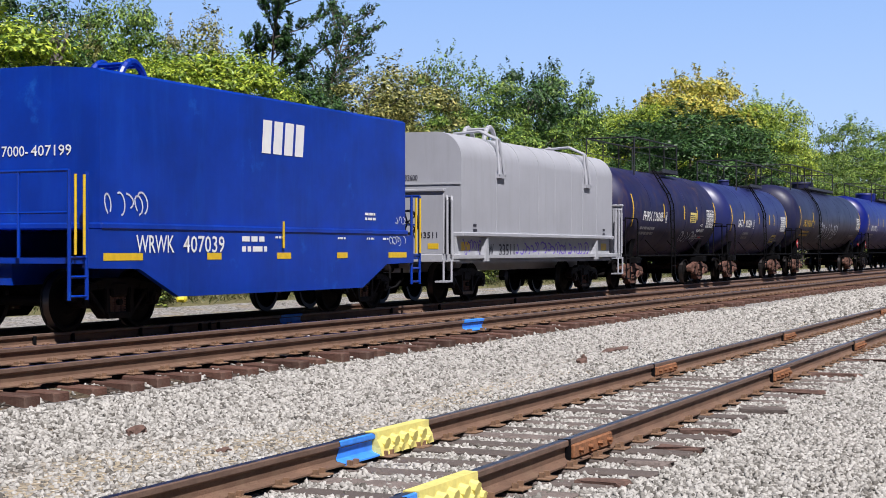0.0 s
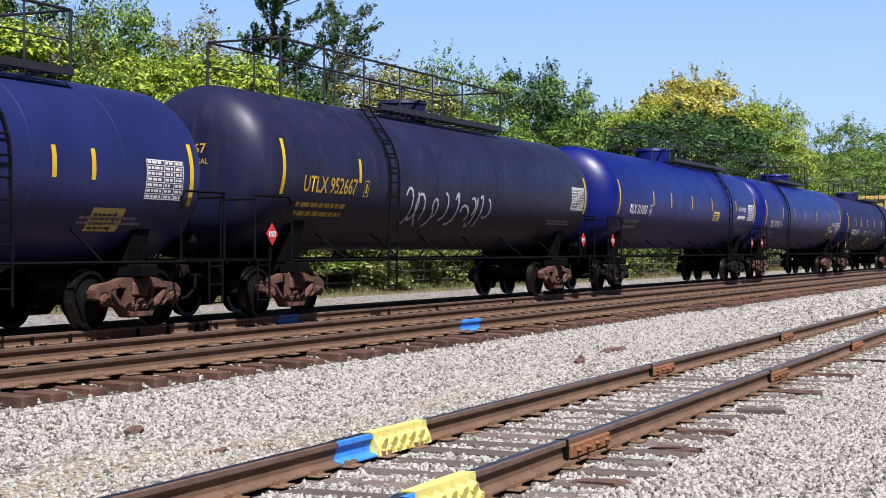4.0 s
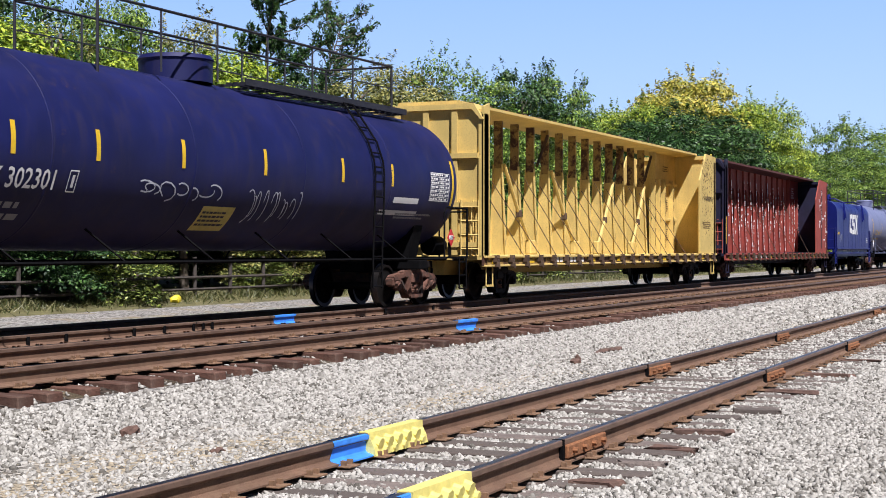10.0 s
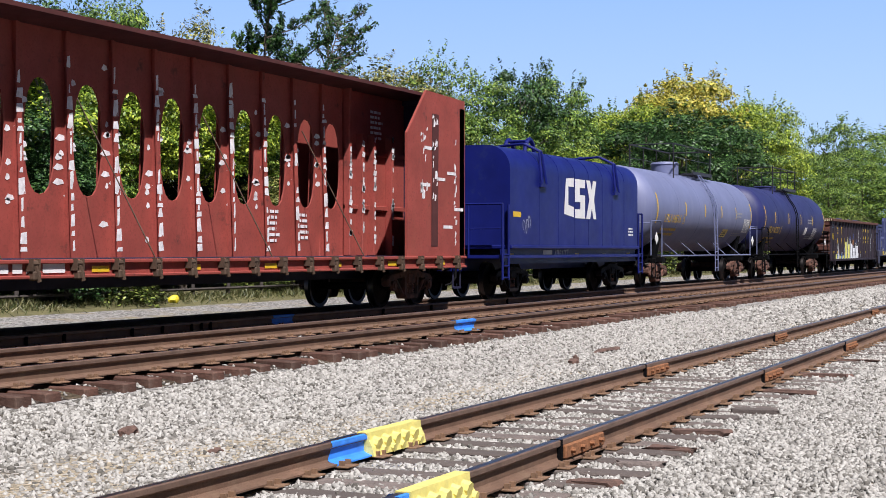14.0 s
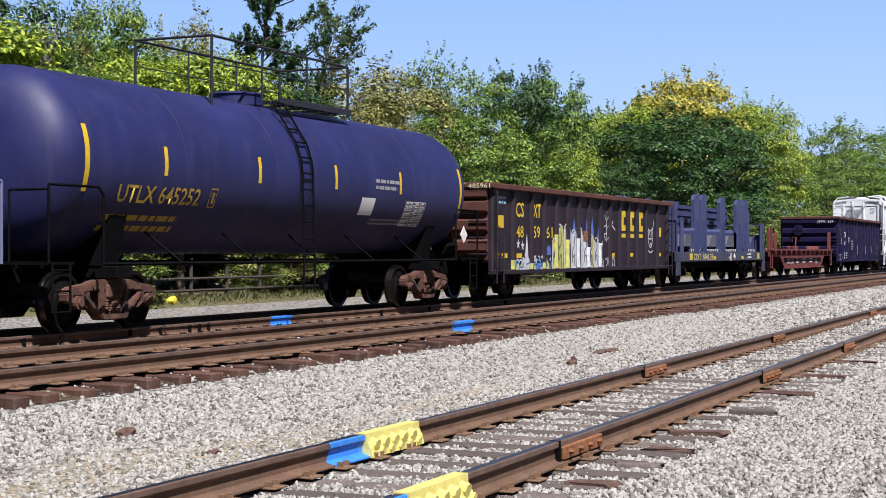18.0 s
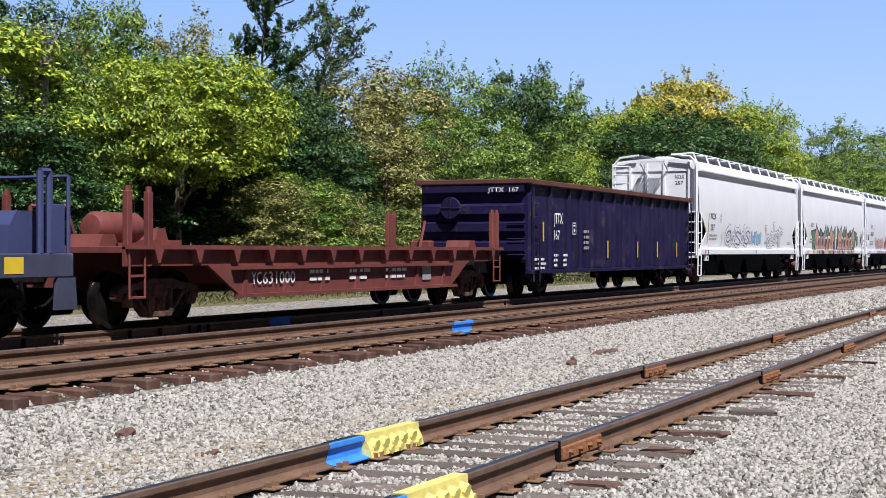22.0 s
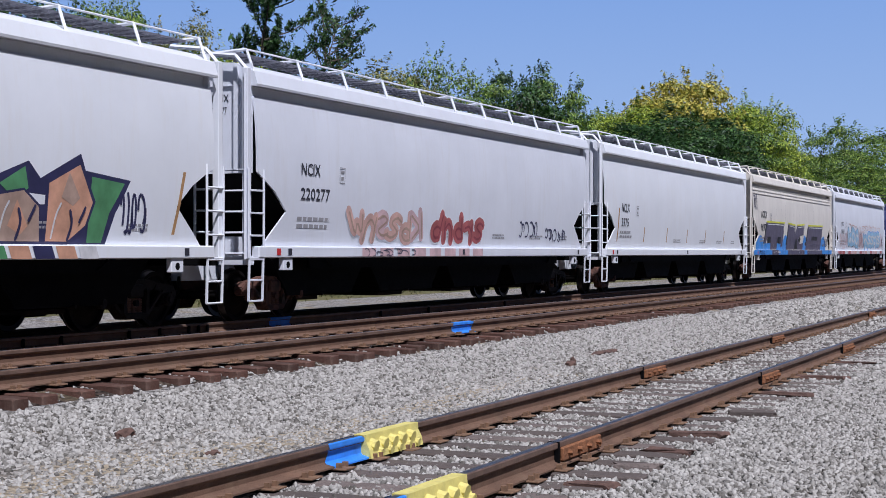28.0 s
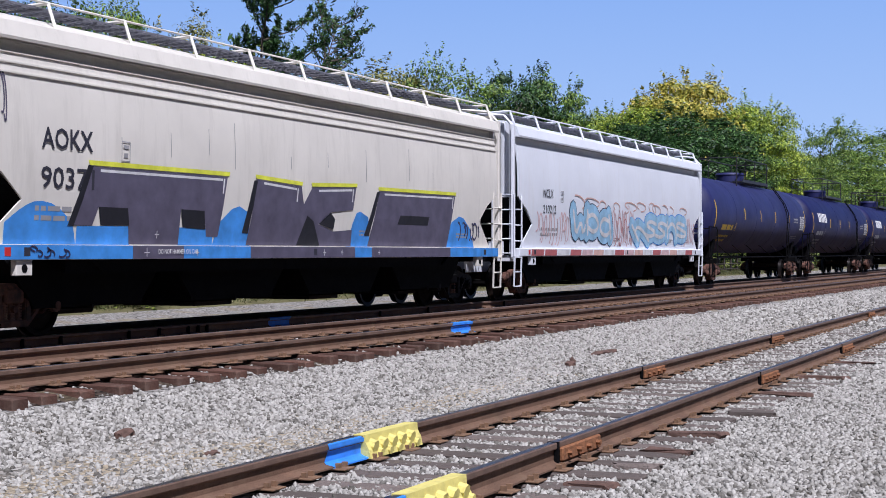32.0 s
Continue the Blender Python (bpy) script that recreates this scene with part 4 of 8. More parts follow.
def soften(pts, times=2):
    for _ in range(times):
        out = [pts[0]]
        for (a, b), (c, d) in zip(pts, pts[1:]):
            out += [(a * .75 + c * .25, b * .75 + d * .25), (a * .25 + c * .75, b * .25 + d * .75)]
        pts = out + [pts[-1]]
    return pts


def fat_strokes(bm, lines, w, f, off, times=2):
    """Rounded bands of paint along the lines on the surface f."""
    k = 0
    for pts in lines:
        pts = soften(pts, times)
        for i, (a, b) in enumerate(pts):
            bm.faces.new([bm.verts.new((a + w / 2 * math.cos(q * .7854), f(b + w / 2 * math.sin(q * .7854)) - off - .00006 * k, b + w / 2 * math.sin(q * .7854))) for q in range(8)])
            k += 1
        for (a, b), (c, d) in zip(pts, pts[1:]):
            l = math.hypot(c - a, d - b) or 1
            nx, nz = -(d - b) / l * w / 2, (c - a) / l * w / 2
            bm.faces.new([bm.verts.new((u, f(v) - off - .00006 * k, v)) for u, v in ((a - nx, b - nz), (c - nx, d - nz), (c + nx, d + nz), (a + nx, b + nz))])
            k += 1
    for fc in bm.faces:
        fc.normal_update()
        if fc.normal.y > 0:
            fc.normal_flip()
    return bm


def grow(poly, k, kz=None):
    cx, cz = sum(p[0] for p in poly) / len(poly), sum(p[1] for p in poly) / len(poly)
    return [(cx + (px - cx) * k, cz + (pz - cz) * (kz or k)) for px, pz in poly]


def piece(e, f, x0, x1, z0, z1, n, seed, outline, fills, cloud=None, fat=.34, edge=.07, drips=None, wild=0.0):
    rnd = random.Random(seed)
    if cloud:
        top = [(x0 - .3 + (x1 - x0 + .6) * k / 22, z1 + rnd.uniform(-.25, .25) if k % 2 else z1 - .35 + rnd.uniform(-.2, .1)) for k in range(23)]
        patch("paint_cloud", e, cloud, [[(x0 - .3, z0), *top, (x1 + .3, z0)][::-1]], f, "sprayed colour background", .004, 2)
    w = (x1 - x0) / n
    h = z1 - z0
    band = fat * min(w, h)
    for k in range(n):
        lines = rnd.choice(STROKES)
        flip, slant, lift = rnd.random() < .4, rnd.uniform(-.25 - wild * .5, .35 + wild * .4), rnd.uniform(-.06 - wild * .05, .1 + wild * .12)
        hh = h - band - edge
        put = [[(x0 + w * (k + .5 + ((1 - a if flip else a) - .5) * (1 + .35 * wild) + (b - .5) * slant), max(z0 + band / 2, z0 + (band + edge) / 2 + hh * (b * .88 + lift))) for a, b in ln] for ln in lines]
        o = tagged(part("paint_outline", fat_strokes(B(), put, band + edge * 2, f, .007 + .0012 * (k % 2), 1 if wild else 2), outline, e, "sprayed outline"), kind="stuff")
        tagged(part("paint_fill", fat_strokes(B(), put, band, f, .0125 + .0012 * (k % 2), 1 if wild else 2), fills[k % len(fills)], o, "sprayed fill"), kind="stuff")
        if drips:
            tagged(part("paint_shade", fat_strokes(B(), [[(a + .03, b - .02) for a, b in ln] for ln in put], band * .22, f, .017, 1 if wild else 2), drips, o), kind="stuff")


def spray(name, c):
    return shade(name, c, .55, vary=.25, scale=2.5)


S_NAVY, S_SALMON, S_GREEN, S_RED, S_FADED = spray("spray_navy", (.03, .03, .09)), spray("spray_salmon", (.60, .33, .22)), spray("spray_green", (.09, .27, .12)), spray("spray_red", (.42, .12, .12)), spray("spray_faded_orange", (.62, .40, .35))
S_BLUE, S_SLATE, S_LIME, S_PALEBLUE, S_PINK, S_GREY = spray("spray_blue", (.06, .27, .72)), spray("spray_slate", (.10, .09, .14)), spray("spray_lime", (.72, .75, .06)), spray("spray_pale_blue", (.30, .52, .72)), spray("spray_pink", (.62, .44, .46)), spray("spray_grey", (.35, .36, .45))
S_INK = spray("spray_blue_black", (.10, .11, .22))
S_PALE = spray("spray_chalk_white", (.66, .66, .68))
S_DEEPRED = spray("spray_deep_red", (.25, .05, .07))
S_TAN = spray("spray_tan", (.42, .30, .24))

WHITE_HOP = "white covered hopper car with black lettering and graffiti"
e, f = hopper_car(317.1, 9.2, P_HOPPER, WHITE_HOP, "NCLX", "257", num_w=.6)
piece(e, f, -5.0, -.9, 1.34, 2.3, 5, 141, S_INK, (P_HOPPER,), None, .34, .024, S_INK, 1.0)
piece(e, f, -.4, 1.3, 1.5, 2.1, 4, 142, S_INK, (S_PALEBLUE,), None, .34, .024, None, 1.0)
piece(e, f, 2.4, 5.6, 1.34, 2.35, 5, 143, S_INK, (P_HOPPER,), None, .34, .03, S_GREY, 1.0)
decal("short_stripe", e, M_RUSTBAR, -5.62, -5.55, 1.48, 1.98, f, "faded orange stripe", 3, .03)
tag_strokes(e, -.9, 1.0, 1.5, 2.0, S_GREY, f, 42, 9, .03)
decal("tall_stripe", e, M_RUSTBAR, -7.75, -7.66, 1.5, 2.62, f, "faded orange stripe", 6, .1)
e, f = hopper_car(336.8, 9.44, P_HOPPER, "white covered hopper car with a large green and salmon graffiti piece", "NCIX", "477", word_w=.7, num_w=.55)


def spiked_piece(e, f, put):
    """Letters with pointed crowns before navy and green flames; put moves each (x, z) along the side."""
    def lay(name, mat, polys, off, label):
        return tagged(patch(name, e, mat, [[put(a, b) for a, b in p] for p in polys], f, label, off, 1), kind="stuff")
    lay("paint_cloud", S_NAVY, [[(.05, 1.34), (.05, 1.7), (.26, 2.64), (.94, 2.3), (1.5, 2.64), (1.9, 2.25), (2.3, 2.5), (2.57, 2.66), (2.75, 2.3), (3.0, 2.72), (3.3, 2.4), (3.67, 2.2), (4.49, 2.48), (4.75, 2.25),
                                 (5.63, 2.64), (5.75, 2.4), (6.85, 2.3), (6.5, 1.8), (6.3, 1.34)]], .003, "navy pointed sprayed background")
    lay("paint_flame", S_GREEN, [[(.18, 1.5), (.34, 2.5), (.88, 2.24), (.5, 1.9), (.3, 1.6)], [(1.95, 2.15), (2.3, 2.38), (2.52, 2.55), (2.7, 2.25), (2.9, 2.1), (2.6, 1.95), (2.3, 2.1)],
                                 [(3.9, 2.15), (4.42, 2.4), (4.5, 2.1), (4.2, 1.95)], [(5.9, 2.32), (6.7, 2.25), (6.35, 1.8), (6.2, 1.36), (5.85, 1.36)]], .0045, "green sprayed flames")
    letters = [[(.55, 1.36), (.7, 1.75), (.5, 1.95), (.6, 2.15), (1.5, 2.52), (1.8, 2.25), (1.75, 1.9), (1.95, 1.36)], [(2.02, 1.36), (2.1, 1.95), (2.6, 2.08), (2.72, 1.36)],
               [(2.85, 1.36), (3.0, 1.8), (3.02, 2.58), (3.3, 2.2), (3.65, 2.12), (3.7, 1.36)], [(3.8, 1.36), (3.86, 2.0), (4.4, 2.08), (4.75, 1.85), (4.8, 1.36)],
               [(4.9, 1.36), (4.92, 2.2), (5.62, 2.5), (5.95, 1.95), (5.8, 1.6), (5.4, 1.36)]]
    lay("paint_outline", S_NAVY, [grow(p, 1.1, 1.07) for p in letters], .006, "navy sprayed outline")
    for k, p in enumerate(letters):
        lay("paint_fill", (S_SALMON, S_TAN)[k % 2], [grow(p, .97)], .0075 + .0002 * k, "sprayed letter fill")
        top = max(b for _, b in p)
        mid_x = sum(a for a, _ in p) / len(p)
        lay("paint_fade", S_TAN if k % 2 == 0 else S_SALMON, [[(mid_x - .22, top - .5), (mid_x - .05, top - .14), (mid_x + .2, top - .5), (mid_x + .05, top - .62)]], .0095, "sprayed fade")
    lines, inks = [], []
    for p in letters:
        a, b = p[0]
        mid_x = sum(q for q, _ in p) / len(p)
        lines.append([put(a + .12, b + .06), put(a + .2, b + .4), put(a + .3, b + .55)])
        inks += [[put(mid_x - .05, b + .04), put(mid_x + .05, b + .28), put(mid_x - .02, b + .45)], [put(mid_x + .2, b + .3), put(mid_x + .32, b + .5)]]
    tagged(part("paint_shine", fat_strokes(B(), lines, .035, f, .0115), S_PALE, e, "white sprayed highlights"), kind="stuff")
    tagged(part("paint_line", fat_strokes(B(), inks, .05, f, .0125), S_NAVY, e, "navy sprayed lines"), kind="stuff")


spiked_piece(e, f, lambda a, b: (a, b))
spiked_piece(e, f, lambda a, b: (-.1 - a * 1.03, b - .04))
for k in range(26):
    a = -6.9 + k * .5
    patch("paint_on_sill", e, (S_SALMON, S_PALE, S_TAN, S_GREEN, S_SALMON, S_NAVY)[k % 6], [[(a, 1.13), (a + .42, 1.13), (a + .34, 1.31), (a - .08, 1.31)]], lambda z: -1.63, "sprayed paint over the sill", .006, 0)
tag_strokes(e, 6.55, 7.3, 1.5, 2.15, S_NAVY, f, 52, 6, .05)
decal("tall_stripe", e, M_RUSTBAR, 8.0, 8.08, 1.5, 2.5, f, "", 6, .25)
e, f = hopper_car(356.27, 9.22, P_HOPPER2, "pale grey covered hopper car with small red graffiti", "NCIX", "220277", word_x=-7.4, word_w=.72, num_w=1.12, zw=2.64, zn=2.19)
piece(e, f, -5.4, -2.05, 1.36, 2.12, 6, 61, P_HOPPER2, (S_FADED, S_FADED, S_PINK), None, .4, .03, S_TAN, .5)
piece(e, f, -1.6, 1.38, 1.36, 2.12, 5, 62, P_HOPPER, (S_RED,), None, .42, .035, S_DEEPRED)
patch("paint_on_sill", e, S_PINK, [[(-5.0 + k * .8, 1.14), (-4.4 + k * .8, 1.14), (-4.4 + k * .8, 1.31), (-5.0 + k * .8, 1.31)] for k in range(8)], lambda z: -1.63, "", .006, 0)
tag_strokes(e, 3.75, 5.05, 1.6, 2.0, S_NAVY, f, 63, 6, .04)
tag_strokes(e, 5.65, 7.2, 1.5, 1.85, S_NAVY, f, 64, 9, .045)
tag_strokes(e, -4.9, -2.6, 1.14, 1.31, S_SLATE, lambda z: -1.632, 65, 9, .02)
e, f = hopper_car(375.92, 9.35, P_HOPPER, "clean white covered hopper car with short orange stripes", "NCLX", "3375", word_x=-7.45, word_w=.8, num_w=.74, zw=2.45, zn=2.01, th=.25, stripes=(-4.99, -2.35, .23, 2.77, 5.57))
decal("tall_stripe", e, M_RUSTBAR, -7.82, -7.74, 1.55, 2.55, f, "faded orange stripe", 6, .1)
e, f = hopper_car(395.68, 9.45, P_TAN, "tan-grey covered hopper car with blue and slate graffiti blocks", "AOKX", "90371", word_x=-7.75, word_w=1.15, num_w=1.2, ribs=True, zw=2.68, zn=2.13, th=.3)
rnd = random.Random(77)
humps = [[(-8.46, 1.335), (-8.46, 1.63), (-8.1, 1.85), (-7.8, 1.95), (-7.4, 1.9), (-7.0, 1.65), (-6.9, 1.335)], [(-3.3, 1.335), (-3.15, 1.7), (-2.62, 2.04), (-2.2, 1.9), (-2.1, 1.335)],
         [(1.5, 1.335), (1.7, 1.8), (1.88, 2.06), (2.35, 1.92), (2.5, 1.335)], [(6.1, 1.335), (6.5, 1.9), (7.03, 2.08), (7.6, 1.75), (7.9, 1.335)], [(-6.9, 1.335), (-6.9, 1.6), (-5.6, 1.62), (-5.6, 1.335)], [(-4.3, 1.335), (-4.3, 1.62), (-3.3, 1.62), (-3.3, 1.335)]]
for k, p in enumerate(humps):
    patch("paint_cloud", e, S_BLUE, [soften(p[1:-1], 1) + [p[-1], p[0]]], f, "bright blue sprayed background", .006 + .0002 * k, 1)
for a, b, mt in ((-9.2, -5.65, S_BLUE), (-5.65, -4.28, S_SLATE), (-4.28, -2.24, S_BLUE), (-2.24, 1.67, S_SLATE), (1.67, 2.39, S_BLUE), (2.39, 6.3, S_SLATE), (6.3, 9.15, S_BLUE)):
    decal("paint_on_sill", e, mt, a, b, 1.125, 1.325, lambda z: -1.63, "sprayed paint over the sill", 1)
blocks = [[(-6.99, 1.61), (-6.6, 2.47), (-2.93, 2.48), (-3.15, 1.48), (-3.5, 1.48), (-3.6, 1.9), (-4.28, 1.91), (-4.3, 1.345), (-5.62, 1.345), (-5.7, 1.89), (-6.42, 1.89), (-6.55, 1.61)],
          [(-2.24, 1.345), (-1.95, 2.48), (-.4, 2.42), (-.3, 2.1), (.0, 2.42), (1.77, 2.48), (1.67, 2.05), (.75, 1.98), (.3, 1.75), (.9, 1.62), (1.67, 1.66), (1.67, 1.345)], [(2.39, 1.345), (2.82, 2.45), (6.63, 2.48), (6.3, 1.345)]]
S_BLACK = spray("spray_black", (.012, .012, .018))
for p in blocks:
    patch("paint_fill", e, S_SLATE, [p], f, "dark slate sprayed block letter", .011, 1)
for p in ([(-6.42, 1.89), (-5.7, 1.89), (-5.64, 1.63), (-6.35, 1.62)], [(-4.28, 1.91), (-3.6, 1.9), (-3.54, 1.6), (-4.2, 1.62)], [(-7.12, 1.6), (-6.7, 2.49), (-6.58, 2.48), (-6.98, 1.6)], [(-2.4, 1.55), (-2.08, 2.46), (-1.95, 2.48), (-2.2, 1.55)],
          [(2.2, 1.55), (2.68, 2.43), (2.82, 2.45), (2.42, 1.55)], [(3.81, 1.99), (5.27, 1.99), (5.2, 1.8), (3.7, 1.8)], [(-.5, 1.345), (-.15, 1.9), (.1, 1.8), (.4, 1.345)], [(.3, 1.75), (.75, 1.98), (.95, 1.85), (.9, 1.66)]):
    patch("paint_shade", e, S_BLACK, [p], f, "black sprayed side of a letter", .0135, 1)
for a, b, c, d in ((-6.66, 2.49, -2.88, 2.5), (-2.0, 2.5, -.38, 2.44), (.0, 2.44, 1.8, 2.5), (2.78, 2.47, 6.66, 2.5)):
    patch("paint_outline", e, S_LIME, [[(a, b), (c, d), (c + .02, d + .07), (a - .04, b + .07)]], f, "yellow sprayed top edge", .012, 1)
    patch("paint_shine", e, S_PALE, [[(a + .25, b - .09), (c - .2, d - .09), (c - .2, d - .05), (a + .25, b - .05)], [(c - .2, d - .3), (c - .16, d - .3), (c - .13, d - .05), (c - .17, d - .05)]], f, "white sprayed highlight", .0135, 0)
for a, z, q in ((-5.3, 1.22, .07), (-3.9, 1.22, .05), (2.7, 1.22, .05), (.4, 1.22, .06), (1.1, 1.23, .05), (-4.9, 1.5, .06)):
    patch("paint_spark", e, S_PALE, [[(a - q, z - .008), (a + q, z - .008), (a + q, z + .008), (a - q, z + .008)], [(a - .008, z - q), (a + .008, z - q), (a + .008, z + q), (a - .008, z + q)]], (lambda zz: -1.632) if z < 1.35 else f, "", .014, 0)
for k, a in enumerate((-5.9, -4.6, -3.5, -2.7, -.8, .6, 2.2, 4.2, 5.4)):
    decal("rain_streak", e, M_GREYTXT, a, a + .014, 2.62 + .1 * (k % 3), 2.95 + .15 * (k % 4), f, "thin dark rain streak", 3)
tag_strokes(e, -8.0, -7.2, 1.15, 1.31, S_NAVY, lambda z: -1.636, 71, 6, .025)
tag_strokes(e, 6.9, 8.2, 1.5, 1.9, S_NAVY, f, 72, 7, .05)
tag_strokes(e, -9.05, -8.45, 2.95, 3.7, S_SLATE, f, 73, 9, .028)
text(e, "DO NOT HAMMER ON CAR", -5.0, 1.2, .075, M_WHITE, lambda z: -1.64, 1.1, .004)
e, f = hopper_car(415.3, 9.3, P_HOPPER2, "white covered hopper car with pastel blue and pink graffiti", "NCLX", "210212", word_x=-7.25, word_w=.75, num_w=1.0, zw=2.66, zn=2.25)
piece(e, f, -4.8, -1.5, 1.36, 2.68, 3, 81, S_NAVY, (S_PALEBLUE,), None, .5, .03, S_PALE, 1.0)
piece(e, f, .9, 7.0, 1.36, 2.5, 5, 84, S_BLUE, (S_PALEBLUE,), None, .46, .03, S_PALE, 1.0)
tag_strokes(e, -7.7, -4.9, 1.4, 2.3, S_PINK, f, 85, 14, .05)
tag_strokes(e, -1.5, 1.0, 1.4, 2.5, S_PINK, f, 86, 12, .06)
tag_strokes(e, -1.4, .8, 1.4, 2.3, S_RED, f, 87, 7, .035)
tag_strokes(e, 6.6, 8.2, 1.4, 2.4, S_PINK, f, 88, 9, .05)
tag_strokes(e, -4.6, 6.8, 2.4, 2.8, S_FADED, f, 89, 12, .04)
for k in range(16):
    a = -8.2 + k
    patch("paint_on_sill", e, (S_PINK, S_FADED, S_PALE, S_RED)[k % 4 if k > 1 else 3], [[(a, 1.14), (a + .9, 1.14), (a + .95, 1.3), (a + .05, 1.3)]], lambda z: -1.63, "sprayed paint over the sill", .006, 0)

# ---------- coil steel cars ----------
# lighter blue spots put the hood's mottled reflections into the paint colour
P_BLUE = shade("bright_blue_paint", (.002, .034, .34), .35, vary=.25, scale=1.0, streak=(.008, .075, .46), streak_amount=.4, spots=(.012, .10, .52), spot_amount=.4, spot_scale=.7)
P_GREYHOOD = shade("light_grey_hood", (.385, .395, .435), .55, vary=.06, scale=.8, streak=(.28, .28, .295), streak_amount=.35)
P_CSXBLUE = shade("dark_blue_paint", (.008, .013, .135), .42, vary=.2, scale=1.0, spots=(.02, .03, .13), spot_amount=.4, spot_scale=.9, spec=.3)
M_LEDGE = shade("grey_sill_paint", (.4, .41, .44), .6, vary=.1, spots=(.2, .2, .3), spot_amount=.35)


def flat_side(y):
    return lambda z: y


def railings(e, half, mat, yellow=False, h=2.35):
    for s in (-1, 1):
        bm = B()
        for xx in (half - .12, half + .28):
            rod(bm, (s * xx, -1.5, .5), (s * xx, -1.5, h), .03, 6)
        for k in range(3):
            rod(bm, (s * (half - .12), -1.5, .55 + k * .28), (s * (half + .28), -1.5, .55 + k * .28), .022, 5)
        rod(bm, (s * (half + .28), -1.5, h), (s * (half + .28), 1.5, h), .028, 6)
        rod(bm, (s * (half + .28), 1.5, 1.1), (s * (half + .28), 1.5, h), .03, 6)
        for yy in (-.6, .6):
            rod(bm, (s * (half + .28), yy, 1.1), (s * (half + .28), yy, h), .025, 6)
        rod(bm, (s * (half + .28), -1.5, 1.75), (s * (half + .28), 1.5, 1.75), .02, 6)
        part("end_railing", bm, mat, e, "tubular end railing with steps")
        if yellow:
            for xx in (half - .0, half + .2):
                bm = B()
                rod(bm, (s * xx, -1.55, 1.15), (s * xx, -1.55, 2.3), .022, 6)
                part("grab_iron", bm, M_YELLOW, e, "yellow grab iron")


def coil_car(x, half, hood_half, paint, under, label, belly, round_top, ztop, sill_top=1.57, sill_bot=.95):
    e = new_car("coil_steel_car", label, x)
    bm = B()
    if round_top:
        prof = [(-1.5, sill_top + .02)]
        prof += [(-1.5 + .62 - .62 * math.cos(a), ztop - .62 + .62 * math.sin(a)) for a in [k * math.pi / 2 / 7 for k in range(8)]]
        prof += [(-y, z) for y, z in prof[::-1]]
    else:
        prof = [(-1.5, sill_top + .02), (-1.5, ztop - .02), (-1.46, ztop + .02), (-.5, ztop + .1), (.5, ztop + .1), (1.46, ztop + .02), (1.5, ztop - .02), (1.5, sill_top + .02)]
    prism(bm, prof, "x", -hood_half, hood_half)
    hood = part("hood", bm, paint, e, "", True)
    if round_top:
        for q in (-.62, -.35, -.1, .12, .35, .52, .74):
            bm = B()
            p2 = [(yy * 1.005, zz + .006 if zz > 2 else zz) for yy, zz in prof]
            prism(bm, p2, "x", q * hood_half - .012, q * hood_half + .012)
            part("hood_seam", bm, paint, hood, "", True)
    # lip at the hood's foot
    bm = B()
    box(bm, -hood_half - .03, hood_half + .03, -1.56, 1.56, sill_top - .05, sill_top + .05, .02)
    part("hood_lip", bm, paint, hood)
    for sy in (-1, 1):
        bm = B()
        if belly:
            poly = [(-half, sill_top - .05), (-half, sill_bot), (-half + 1.25, sill_bot - .02), (-half + 2.3, .48), (half - 2.3, .48), (half - 1.25, sill_bot - .02), (half, sill_bot), (half, sill_top - .05)]
        else:
            poly = [(-half, sill_top - .05), (-half, sill_bot), (half, sill_bot), (half, sill_top - .05)]
        yo = 1.54 if belly else 1.38
        a, b = sorted((sy * (yo - .1), sy * yo))
        prism(bm, poly, "y", a, b)
        part("side_sill", bm, under, e)
        bm = B()
        a, b = sorted((sy * 1.3, sy * 1.41))
        box(bm, -half, half, a, b, sill_bot - .04, sill_bot + .02)
        if not belly:
            part("lower_flange", bm, under, e)
        else:
            bm.free()
    bm = B()
    box(bm, -half - .3, half + .3, -1.5, 1.5, 1.02, 1.1)
    box(bm, -half - .2, half + .2, -.32, .32, .7, 1.05)
    part("deck", bm, under, e)
    for s in (-1, 1):
        # dark trucks here, the shade below the car put into their colour
        truck(e, s * (half - 1.35), False)
        coupler(e, half, half + .85, s)
        bm = B()
        lathe_x(bm, [(s * (half - 2.9), 0), (s * (half - 2.9), .2), (s * (half - 2.2), .2), (s * (half - 2.2), 0)], 14, .75, .5)
        part("air_reservoir", bm, M_BLACK, e)
        # lifting bracket on the hood's crown
        bm = B()
        xx = s * hood_half * (.52 if s < 0 or not round_top else .64)
        hoop = [(xx - .42 + .84 * (i / 10), ztop - .05 + (.5 if s < 0 else .2) * math.sin(math.pi * i / 10) ** .6) for i in range(11)]
        if round_top and s < 0:
            hoop = [(a + 1.9, z) for a, z in hoop]
        for yy in (-.3, .3):
            pipe(bm, [(a, yy, z) for a, z in hoop], .06, 7)
        for i in (3, 7):
            rod(bm, (hoop[i][0], -.3, hoop[i][1]), (hoop[i][0], .3, hoop[i][1]), .04, 6)
        lb = part("lifting_bracket", bm, paint, e, "steel lifting bracket on the hood")
        if round_top:
            bm = B()
            xl = xx - .42
            pipe(bm, [(xl + .06, -.3, ztop + .12), (xl + .03, -1.0, ztop + .16), (xl - .0, -1.45, ztop - .05), (xl - .1, -1.56, ztop - .9)], .035, 6)
            part("latch_arm", bm, paint, lb)
            bm = B()
